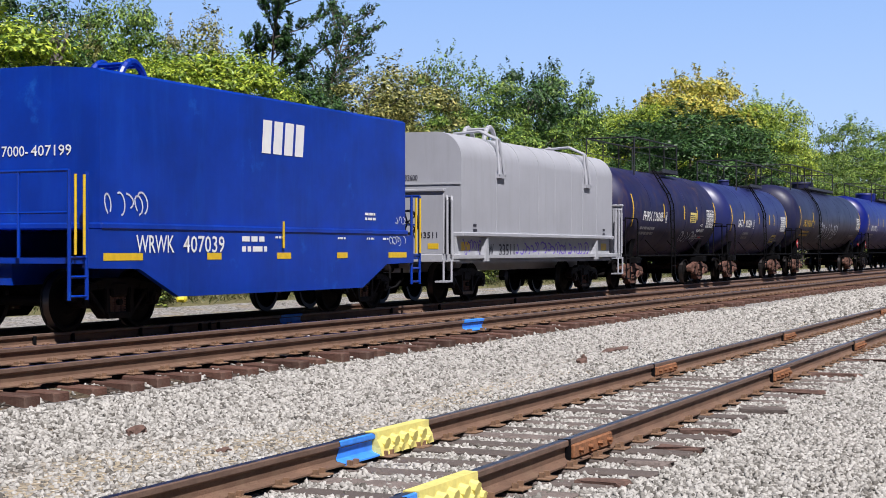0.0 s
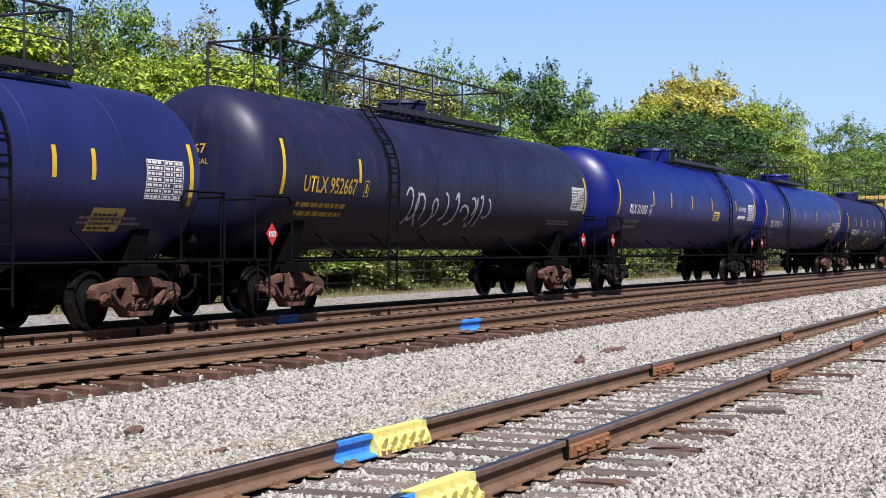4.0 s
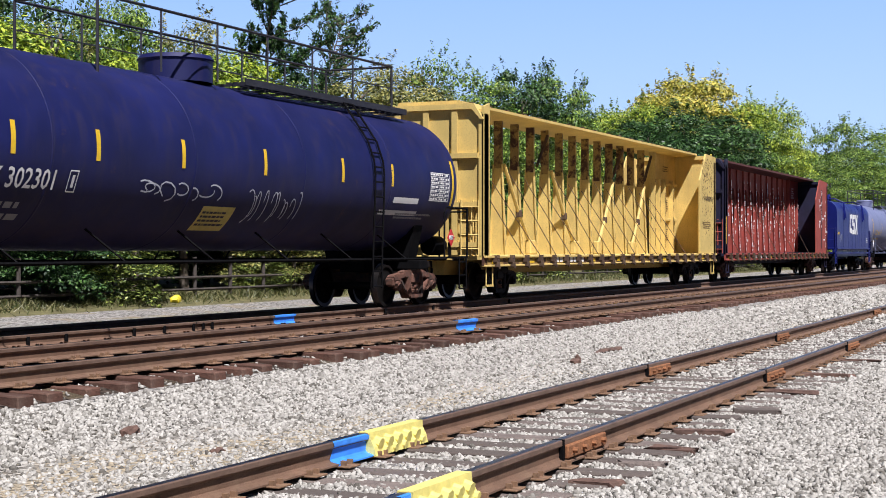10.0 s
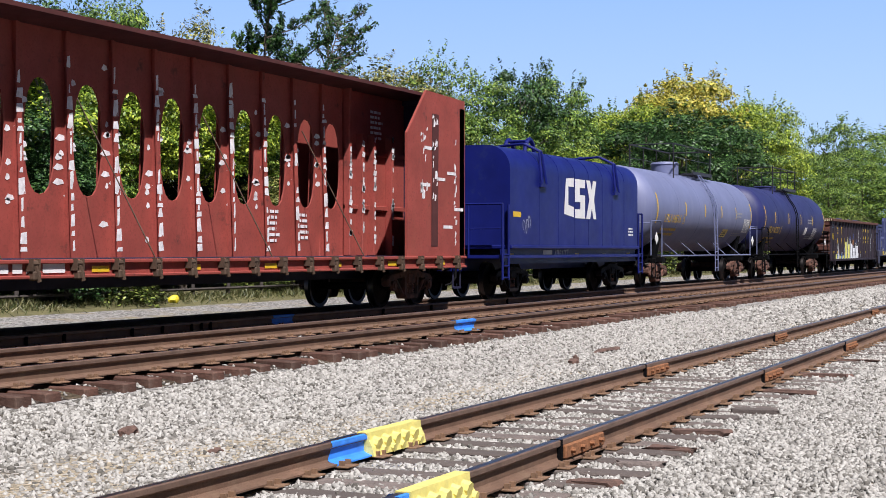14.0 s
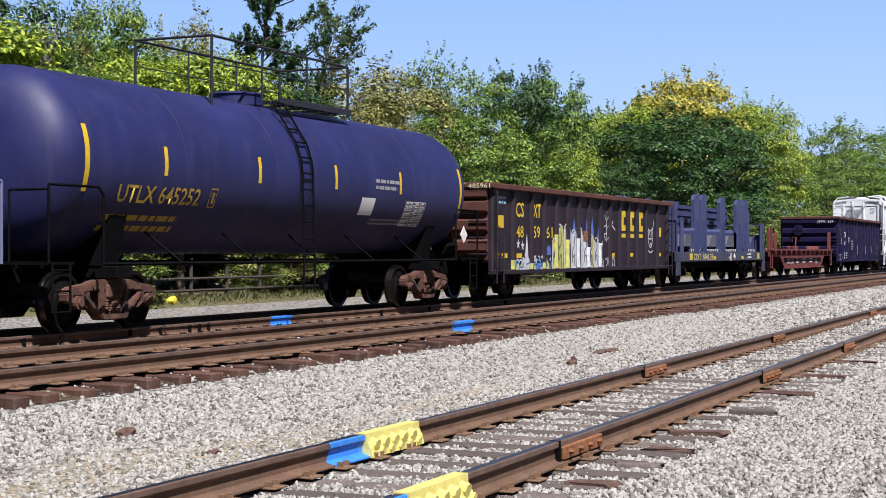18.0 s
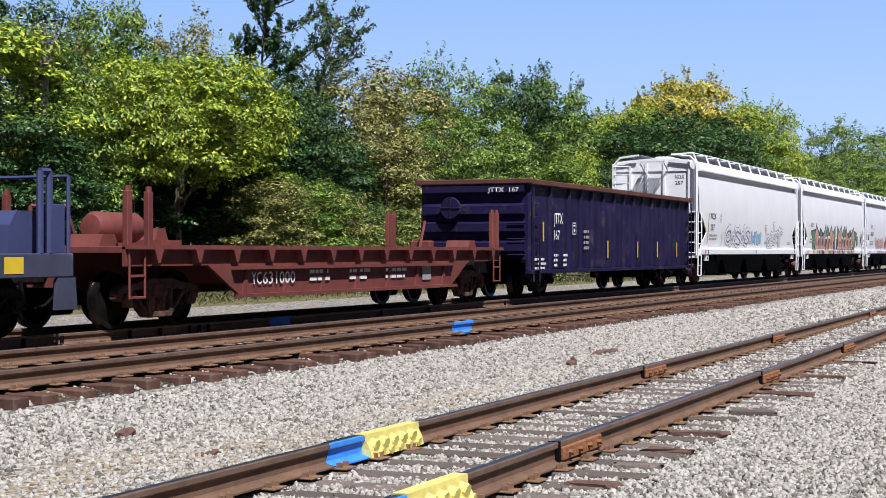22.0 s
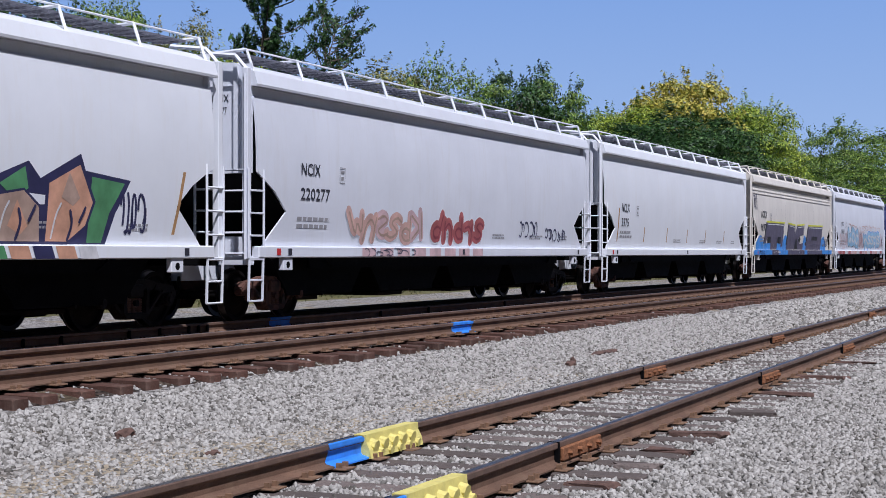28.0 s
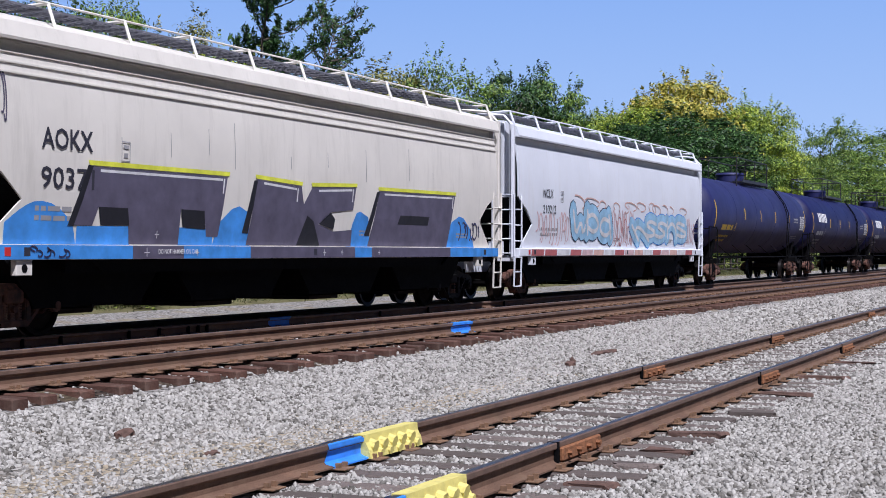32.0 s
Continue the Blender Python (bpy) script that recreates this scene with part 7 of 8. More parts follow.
for s in (-1, 1):
    bm = B()
    box(bm, s * 6.7 - .14, s * 6.7 + .14, -1.45, -1.15, 1.2, 2.85 if s < 0 else 1.9, .01)
    part("bulkhead_post", bm, P_SLATE, e)
    bm = B()
    box(bm, s * 6.7 - .14, s * 6.7 + .14, 1.15, 1.45, 1.2, 2.85 if s < 0 else 1.9, .01)
    part("bulkhead_post", bm, P_SLATE, e)
    if s < 0:
        bm = B()
        box(bm, -6.8, -6.72, -1.2, 1.2, 1.3, 2.75)
        for zz in (1.5, 2.0, 2.5):
            box(bm, -6.95, -6.8, -1.2, 1.2, zz - .12, zz + .1)
        part("bulkhead", bm, P_SLATE, e)
    bm = B()
    pipe(bm, [(s * 6.4, -1.52, 1.2), (s * 6.4, -1.52, 2.35), (s * 6.2, -1.52, 2.35), (s * 6.2, -1.52, 1.2)], .05, 6)
    pipe(bm, [(s * 6.85, -1.5, 1.2), (s * 6.85, -1.5, 2.3), (s * 6.85, 1.5, 2.3), (s * 6.85, 1.5, 1.2)], .03, 6)
    part("end_railing", bm, P_SLATE, e)
    bm = B()
    prism(bm, [(s * 6.75 - .25, .4), (s * 6.75 + .25, .4), (s * 6.75 + .2, .86), (s * 6.75 - .2, .86)], "y", -1.55, -1.5)
    part("stirrup_step", bm, P_SLATESILL, e)
    coupler(e, 6.8, 7.45, s)
    truck(e, s * 5.3, False)
SF = flat_side(-1.56)
M_CREAM = shade("cream_lettering", (.72, .66, .32), .6, vary=.1)
text(e, "CSXT", -4.85, .92, .22, M_CREAM, SF, 1.0, .015)
text(e, "6046 33", -3.6, .92, .22, M_CREAM, SF, 1.5, .015)
for a in (-5.4, -2.0, .4, 2.5, 5.4):
    decal("reflector", e, M_YTXT, a, a + .4, .92, 1.04 if abs(a) < 5 else 1.15, SF, "yellow reflective patch", 1)
diamond(e, 1.35, -1.575, 1.02, .14, M_WHITE)
bars(e, .6, 1.1, .4, 4, .04, M_WHITE, SF, 31)
bars(e, 3.6, 1.08, .8, 2, .07, M_WHITE, SF, 32)

# its load: steel beams lying one on another
for row in range(2):
    for lev in range(4):
        bm = B()
        y0 = -.95 + row * .98
        z0 = 1.86 + lev * .255
        x1 = 2.9 - .25 * (lev % 2)
        prism(bm, [(y0, z0), (y0 + .9, z0), (y0 + .9, z0 + .05), (y0 + .5, z0 + .07), (y0 + .5, z0 + .18), (y0 + .9, z0 + .2), (y0 + .9, z0 + .25), (y0, z0 + .25), (y0, z0 + .12), (y0 + .2, z0 + .1), (y0 + .2, z0 + .05), (y0, z0 + .04)], "x", -6.3, x1)
        beam = mesh_ob("steel_beam", bm, P_SLATE)
        tagged(beam, "long slate-blue steel beam stacked on the flat car", "steel beam", "steel beams on the flat car")
        MOVING.append((beam, 265.86))
for a in (-4.5, -1.0, 2.5):
    bm = B()
    box(bm, a - .1, a + .1, -1.2, 1.2, 1.2, 1.86)
    part("bunk", bm, P_SLATESILL, e)

# ---------- red idler flat car ----------
P_IDLER = shade("red_brown_flat_paint", (.155, .04, .035), .7, vary=.25, scale=1.6, spots=(.09, .035, .03), spot_amount=.4, spot_scale=2, streak=(.26, .09, .07), streak_amount=.35)
e = new_car("idler_flat_car", "low empty red-brown flat car with upright posts", 281.73)
bm = B()
box(bm, -7.6, 7.6, -1.4, 1.4, 1.2, 1.31, .01)
box(bm, -7.7, 7.7, -.33, .33, .66, 1.2, .01)
part("deck", bm, P_IDLER, e)
for sy in (-1, 1):
    bm = B()
    a, b = sorted((sy * 1.4, sy * 1.46))
    prism(bm, [(-7.6, 1.3), (-7.6, 1.0), (-5.3, 1.0), (-4.3, .47), (4.7, .47), (5.7, 1.0), (7.6, 1.0), (7.6, 1.3)], "y", a, b)
    sill = part("side_sill", bm, P_IDLER, e)
    bm = B()
    a, b = sorted((sy * 1.4, sy * 1.58))
    prism(bm, [(-4.4, .44), (4.8, .44), (4.8, .5), (-4.4, .5)], "y", a, b)
    box(bm, -7.6, 7.6, a, b, 1.26, 1.33)
    box(bm, -4.6, 4.6, a, b, .92, .98)
    part("sill_flange", bm, P_IDLER, sill)
    for k in range(13):
        xx = -6.9 + k * 1.15
        bm = B()
        a, b = sorted((sy * 1.46, sy * 1.6))
        prism(bm, [(xx - .12, 1.26), (xx + .12, 1.26), (xx + .03, 1.05), (xx - .03, 1.05)], "y", a, b)
        part("stake_pocket", bm, P_IDLER, sill)
    for k in range(7):
        xx = -4.2 + k * 1.4
        bm = B()
        a, b = sorted((sy * 1.46, sy * 1.49))
        prism(bm, [(xx - .06, .5), (xx + .06, .5), (xx + .16, .95), (xx + .04, .95)], "y", a, b)
        part("sill_rib", bm, P_IDLER, sill)
for xx in (-7.45, -6.9, 7.3, 7.6):
    for sy in (-1, 1):
        bm = B()
        a, b = sorted((sy * 1.34, sy * 1.44))
        box(bm, xx - .065, xx + .065, a, b, 1.1, 2.16, .01)
        rod(bm, (xx, sy * 1.39, 2.16), (xx, sy * 1.39, 2.24), .05, 6)
        part("post", bm, P_IDLER, e, "red-brown steel post")
bm = B()
lathe_x(bm, [(-6.95, 0), (-6.92, .2), (-6.82, .25), (-5.8, .25), (-5.7, .2), (-5.67, 0)], 18, 1.62, -.3)
part("air_reservoir", bm, P_IDLER, e, "red cylindrical air reservoir", True)
bm = B()
box(bm, -5.4, -4.8, -.6, .6, 1.31, 1.42)
prism(bm, [(-5.3, 1.42), (-4.9, 1.42), (-5.0, 1.62), (-5.2, 1.62)], "y", -.4, .4)
part("deck_fitting", bm, P_IDLER, e)
for s in (-1, 1):
    bm = B()
    box(bm, *sorted((s * 7.45, s * 7.2)), .2, .75, 1.31, 1.72 if s < 0 else 1.5, .03)
    prism(bm, [(s * 7.5, 1.31), (s * 7.0, 1.31), (s * 7.1, 1.5), (s * 7.4, 1.5)], "y", -.9, -.3)
    part("deck_fitting", bm, P_IDLER, e, "boxy red-brown deck fitting")
    bm = B()
    pipe(bm, [(s * 7.4, .5, 1.72), (s * 7.4, .5, 1.95), (s * 6.9, .2, 1.95), (s * 6.6, .2, 1.33)], .035, 6)
    part("deck_pipe", bm, P_IDLER, e)
    bm = B()
    for xx in (7.55, 7.15):
        rod(bm, (s * xx, -1.5, .5), (s * xx, -1.5, 1.3), .022, 5)
    for zz in (.52, .85):
        rod(bm, (s * 7.55, -1.5, zz), (s * 7.15, -1.5, zz), .022, 5)
    part("stirrup_step", bm, P_IDLER, e)
    coupler(e, 7.6, 8.1, s)
    truck(e, s * 6.3 + .15, True)
IF = flat_side(-1.48)
text(e, "631000", -3.6, .66, .22, M_WHITE, IF, 1.15, .012)
text(e, "YC", -3.98, .66, .22, M_WHITE, IF, .34, .012)
bars(e, -1.9, .82, .9, 2, .07, M_WHITE, IF, 51)
bars(e, -.3, .82, .9, 2, .07, M_WHITE, IF, 52)
bars(e, 1.3, .82, 1.1, 2, .07, M_WHITE, IF, 53)
decal("test_plate", e, M_GREYTXT, 3.1, 3.55, .62, .92, IF, "", 1)

# ---------- siding and main line details ----------
M_CLAMP = shade("yellow_joint_cover", (.72, .64, .20), .7, vary=.15, scale=8, spots=(.5, .42, .2), spot_amount=.3, spot_scale=9, bump=.4, bscale=50)
M_BLUEPAINT = shade("bright_blue_spray_mark", (.05, .26, .85), .6, vary=.2, scale=9)
S1Y, S2Y = T0Y + .7525, T0Y - .7525


def rail_sleeve(name, parent, x0, x1, y, ztop, mat, label, grow_by=.004, cap=True, ragged=.05):
    bm = B()
    z = ztop - .176
    pts = [(a * 1.03 + (grow_by if a > 0 else -grow_by), b + (grow_by if b > .1 else 0)) for a, b in RAIL]
    rnd = random.Random(int(x0 * 10))
    u = [bm.verts.new((x0 + rnd.uniform(-ragged, ragged), y + p[0], z + p[1])) for p in pts]
    w = [bm.verts.new((x1 + rnd.uniform(-ragged, ragged), y + p[0], z + p[1])) for p in pts]
    n = len(pts)
    for k in range(n):
        if k == 0 or (not cap and k == 9):
            continue
        bm.faces.new((u[k], u[(k + 1) % n], w[(k + 1) % n], w[k]))
    return part(name, bm, mat, parent, label)


def joint_cover(x0, x1, y):
    e = tagged(new("rail_joint_cover"), "yellow plastic insulated joint cover clamped on the siding rail", "rail joint", "joint covers on the siding")
    e.matrix_basis = pose(0, 0, 0, 0, 0, math.degrees(SKEW))
    z = T0Z - .176
    bm = B()
    prism(bm, [(y - .1, z), (y + .1, z), (y + .085, z + .07), (y + .055, z + .125), (y + .05, z + .182), (y - .05, z + .182), (y - .055, z + .125), (y - .085, z + .07)], "x", x0, x1)
    part("cover", bm, M_CLAMP, e)
    k = x0 + .1
    while k < x1 - .05:
        bm = B()
        rod(bm, (k, y - .04, z + .1), (k, y - .1, z + .085), .05, 8)
        part("bolt_cap", bm, M_CLAMP, e)
        bm = B()
        rod(bm, (k + .08, y - .06, z + .04), (k + .08, y - .115, z + .03), .035, 8)
        part("bolt_cap", bm, M_CLAMP, e)
        k += .17


joint_cover(10.48, 11.45, S1Y)
joint_cover(8.01, 8.9, S2Y)
rail_sleeve("paint_mark", siding, 9.9, 10.48, S1Y, T0Z, M_BLUEPAINT, "bright blue spray paint on the rail", cap=False)
rail_sleeve("paint_mark", siding, 7.85, 8.01, S2Y, T0Z, M_BLUEPAINT, "bright blue spray paint on the rail", cap=False)
main_near, main_far = bpy.data.objects["railway_track_near"], bpy.data.objects["railway_track_far"]
rail_sleeve("paint_mark", main_near, 21.93, 22.71, T1Y - .7525, T1Z - .02, M_BLUEPAINT, "bright blue spray paint on the rail")
rail_sleeve("paint_mark", main_far, 24.57, 25.37, T2Y - .7525, T2Z, M_BLUEPAINT, "bright blue spray paint on the rail")


def joint_bar(x, y, l=.92, off=-1):
    bm = B()
    z = T0Z - .176
    box(bm, x, x + l, y + off * .05 - .018, y + off * .05 + .018, z + .03, z + .135, .01)
    for k in range(4):
        xx = x + l * (k + .5) / 4
        rod(bm, (xx, y + off * .06, z + .085), (xx, y + off * .105, z + .085), .022, 6)
    part("joint_bar", bm, M_JOINT, siding, "orange-rusted joint bar with bolts")


for xx, yy in ((10.73, S2Y), (18.2, S1Y), (17.96, S2Y), (26.07, S1Y), (23.99, S2Y), (37.65, S1Y), (36.0, S2Y)):
    joint_bar(xx, yy)
bm = B()
for xx, yy in ((10.71, S2Y), (18.18, S1Y), (17.94, S2Y), (26.05, S1Y), (23.97, S2Y)):
    box(bm, xx - .03, xx, yy - .045, yy + .045, T0Z - .17, T0Z + .002)
tagged(part("joint_gap", bm, M_BLACK, siding), kind="stuff")

# ---------- loose debris ----------
M_DEBRIS = shade("rusty_debris", (.12, .07, .055), .85, vary=.4, scale=10, bump=.5)


def lump(x, y, r, seed, label, name, mat):
    rnd = random.Random(seed)
    bm = B()
    bmesh.ops.create_icosphere(bm, subdivisions=2, radius=1)
    for v in bm.verts:
        n = noise.noise(v.co * 1.7 + Vector((seed, 0, 0)))
        v.co = Vector((v.co.x * r[0], v.co.y * r[1], v.co.z * r[2])) * (1 + .45 * n)
        v.co += Vector((x, y, ground_z(y) + r[2] * .55))
    tagged(mesh_ob(name, bm, mat), label, "debris")


def plank(x, y, l, seed, mat):
    """A broken end of an old tie, split and grey."""
    rnd = random.Random(seed)
    bm = B()
    box(bm, -.09, .09, -l, l, -.05, .05, .015)
    for v in bm.verts:
        v.co += Vector((rnd.uniform(-.02, .02), rnd.uniform(-.05, .05), rnd.uniform(-.012, .012)))
    ob = tagged(mesh_ob("tie_fragment", bm, mat), "weathered broken tie end half buried in gravel", "wood scrap", "broken tie ends by the siding")
    ob.matrix_basis = pose(x, y, ground_z(y) + .008, 0, 0, rnd.uniform(-12, 12))


lump(20.62, 7.16, (.13, .08, .06), 3, "dark rusty lump of scrap lying on the ballast", "scrap_lump", M_DEBRIS)
lump(20.78, 7.18, (.05, .045, .085), 4, "upright dark scrap of metal on the ballast", "scrap_piece", M_DEBRIS)
lump(23.3, 7.52, (.7, .08, .04), 5, "broken strip of old wood on the ballast", "wood_strip", M_DEBRIS)
lump(10.83, 7.8, (.16, .05, .05), 6, "small rust-brown scrap on the gravel", "scrap_piece", M_DEBRIS)
lump(10.51, 6.71, (.1, .05, .03), 7, "small dark scrap on the gravel", "scrap_piece", M_DEBRIS)
lump(35.75, 24.2, (.24, .14, .14), 12, "crumpled bright yellow bag lying beyond the track", "yellow_bag", shade("yellow_plastic_bag", (.75, .62, .04), .5, vary=.2, scale=6, bump=.5))
for k, (xx, yy, ll) in enumerate(((17.28, 3.43, .3), (19.79, 3.46, .32), (15.05, 3.33, .22), (11.91, 3.3, .2), (13.17, 3.42, .26), (11.03, 3.3, .18), (10.03, 3.32, .16), (22.6, 3.5, .3))):
    plank(xx, yy, ll, 21 + k, (M_DEBRIS, M_DEBRIS, M_GREYTIE)[k % 3])
for xx in (17.58, 18.45, 20.16, 21.0, 21.86, 22.16, 22.44, 29.21, 31.69, 36.4):
    bm = B()
    rod(bm, (xx, T2Y - .79, T2Z - .2), (xx, T2Y - .79, T2Z - .03), .03, 6)
    part("rail_clip", bm, M_BLACK, main_far, "dark rail clip")

# ---------- crushed stone, piece by piece ----------
M_STONE = bpy.data.materials.new("limestone_chips")
M_STONE.use_nodes = True
nt = M_STONE.node_tree
gi = nt.nodes.new("ShaderNodeNewGeometry")
cr = nt.nodes.new("ShaderNodeValToRGB")
cr.color_ramp.elements[0].color = (.13, .12, .105, 1)
cr.color_ramp.elements[1].color = (.6, .58, .545, 1)
mid = cr.color_ramp.elements.new(.35)
mid.color = (.39, .375, .345, 1)
nz = nt.nodes.new("ShaderNodeTexNoise")
nz.inputs["Scale"].default_value = 40
mxs = nt.nodes.new("ShaderNodeMix")
mxs.data_type, mxs.blend_type = "RGBA", "MULTIPLY"
mxs.inputs[0].default_value = .35
tc = nt.nodes.new("ShaderNodeTexCoord")
nt.links.new(tc.outputs["Object"], nz.inputs["Vector"])
nt.links.new(gi.outputs["Random Per Island"], cr.inputs[0])
nt.links.new(cr.outputs[0], mxs.inputs[6])
nt.links.new(nz.outputs["Fac"], mxs.inputs[7])
nt.links.new(mxs.outputs[2], nt.nodes["Principled BSDF"].inputs["Base Color"])
nt.nodes["Principled BSDF"].inputs["Roughness"].default_value = .9
nt.nodes["Principled BSDF"].inputs["Specular IOR Level"].default_value = .15


def stones(name, areas, seed, label):
    """areas: x0, x1, y0, y1, stones per square metre, size."""
    rng = np.random.default_rng(seed)
    P, S = [], []
    for x0, x1, y0, y1, dens, size in areas:
        n = int((x1 - x0) * (y1 - y0) * dens)
        p = np.column_stack((rng.uniform(x0, x1, n), rng.uniform(y0, y1, n)))
        ok = p[:, 1] > .105 * p[:, 0]
        ok &= p[:, 1] < .95 * p[:, 0] + 1
        ok &= ~((p[:, 1] > 8.8) & (rng.random(n) > .55))
        for yr, lean in ((S1Y, SKEW), (S2Y, SKEW), (T1Y - .7525, 0), (T1Y + .7525, 0)):
            ok &= np.abs(p[:, 1] - yr - lean * p[:, 0]) > .1
        # fewer stones over the dusty strip
        for yc, half, keep in ((T1Y, 1.36, .04), (T0Y, 1.3, .22)):
            tx = np.array(TIE_X[yc if yc == T0Y else T1Y])
            near = np.abs(p[:, 0][:, None] - tx[np.clip(np.searchsorted(tx, p[:, 0])[:, None] + np.array([-1, 0]), 0, len(tx) - 1)]).min(1)
            ok &= ~((near < .145) & (np.abs(p[:, 1] - yc - (SKEW * p[:, 0] if yc == T0Y else 0)) < half) & (rng.random(n) > keep))
        strip = (p[:, 1] > 6.0) & (p[:, 1] < 7.5)
        patchy = np.sin(p[:, 0] * 1.7 + np.sin(p[:, 1] * 5) * 2) * .5 + .5
        ok &= ~(strip & (rng.random(n) < .25 + .35 * patchy))
        p = p[ok]
        P.append(p)
        S.append(np.full(len(p), size) * rng.uniform(.55, 1.45, len(p)))
    P, S = np.vstack(P), np.concatenate(S)
    n = len(P)
    ys, zs = np.array([a for a, _ in PROFILE]), np.array([b for _, b in PROFILE])
    Z = np.interp(P[:, 1], ys, zs)
    cube = np.array([[-1, -1, -1], [1, -1, -1], [1, 1, -1], [-1, 1, -1], [-1, -1, 1], [1, -1, 1], [1, 1, 1], [-1, 1, 1]], float)
    V = cube[None] * rng.uniform(.55, 1.0, (n, 8, 3)) * np.stack((rng.uniform(.9, 1.7, n), rng.uniform(.6, 1.05, n), rng.uniform(.4, .8, n)), 1)[:, None]
    q = rng.normal(size=(n, 4))
    q /= np.linalg.norm(q, axis=1)[:, None]
    w, x, y, z = q.T
    R = np.stack((1 - 2 * (y * y + z * z), 2 * (x * y - z * w), 2 * (x * z + y * w), 2 * (x * y + z * w), 1 - 2 * (x * x + z * z), 2 * (y * z - x * w),
                  2 * (x * z - y * w), 2 * (y * z + x * w), 1 - 2 * (x * x + y * y)), 1).reshape(n, 3, 3)
    V = np.einsum("nij,nkj->nki", R, V) * (S / 2)[:, None, None]
    V += np.column_stack((P, Z + S * rng.uniform(.0, .3, n)))[:, None]
    F = np.array([[0, 3, 2, 1], [4, 5, 6, 7], [0, 1, 5, 4], [1, 2, 6, 5], [2, 3, 7, 6], [3, 0, 4, 7]])
    F = (F[None] + 8 * np.arange(n)[:, None, None]).reshape(-1, 4)
    me = bpy.data.meshes.new(name)
    me.vertices.add(n * 8)
    me.vertices.foreach_set("co", V.reshape(-1))
    me.loops.add(len(F) * 4)
    me.loops.foreach_set("vertex_index", F.reshape(-1))
    me.polygons.add(len(F))
    me.polygons.foreach_set("loop_start", np.arange(len(F)) * 4)
    me.update(calc_edges=True)
    me.materials.append(M_STONE)
    return tagged(new(name, me), label, "gravel", kind="stuff")


stones("ballast_stones", [(5, 19, .8, 7.3, 1150, .035), (19, 34, 2, 7.3, 560, .046), (34, 60, 3.5, 8.4, 150, .08), (60, 120, 6, 8.4, 35, .13),
                          (6, 34, 7.0, 8.72, 1050, .038), (6, 34, 8.72, 8.98, 1000, .038), (6, 34, 8.98, 9.5, 260, .034), (8, 34, 11.2, 13.6, 60, .04), (34, 60, 8.2, 8.72, 300, .06)], 5, "loose crushed limestone ballast, pale grey")

# ---------- trees and bushes beyond the track ----------
def leaf_material(name, a, b, c):
    m = bpy.data.materials.new(name)
    m.use_nodes = True
    nt = m.node_tree
    g = nt.nodes.new("ShaderNodeNewGeometry")
    r = nt.nodes.new("ShaderNodeValToRGB")
    r.color_ramp.elements[0].color, r.color_ramp.elements[1].color = (*a, 1), (*c, 1)
    r.color_ramp.elements.new(.5).color = (*b, 1)
    nt.links.new(g.outputs["Random Per Island"], r.inputs[0])
    p = nt.nodes["Principled BSDF"]
    nt.links.new(r.outputs[0], p.inputs["Base Color"])
    p.inputs["Roughness"].default_value = .45
    p.inputs["Specular IOR Level"].default_value = .45
    t = nt.nodes.new("ShaderNodeBsdfTranslucent")
    nt.links.new(r.outputs[0], t.inputs["Color"])
    mx = nt.nodes.new("ShaderNodeMixShader")
    mx.inputs[0].default_value = .1
    nt.links.new(p.outputs[0], mx.inputs[1])
    nt.links.new(t.outputs[0], mx.inputs[2])
    nt.links.new(mx.outputs[0], nt.nodes["Material Output"].inputs["Surface"])
    return m


LEAFMAT = {"green": leaf_material("green_leaves", (.01, .035, .007), (.10, .2, .026), (.36, .48, .08)),
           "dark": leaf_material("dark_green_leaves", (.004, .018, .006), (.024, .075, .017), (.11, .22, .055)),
           "lime": leaf_material("yellow_green_leaves", (.03, .075, .008), (.21, .32, .026), (.56, .63, .07)),
           "olive": leaf_material("olive_brown_leaves", (.03, .045, .012), (.2, .22, .06), (.55, .5, .16)),
           "yellow": leaf_material("autumn_yellow_leaves", (.12, .16, .02), (.42, .4, .06), (.72, .58, .11)),
           "bush": leaf_material("hedge_leaves", (.014, .03, .008), (.10, .15, .025), (.38, .44, .1))}
M_BARK = shade("grey_brown_bark", (.10, .08, .065), .95, vary=.3, scale=6, bump=.8, bscale=20)


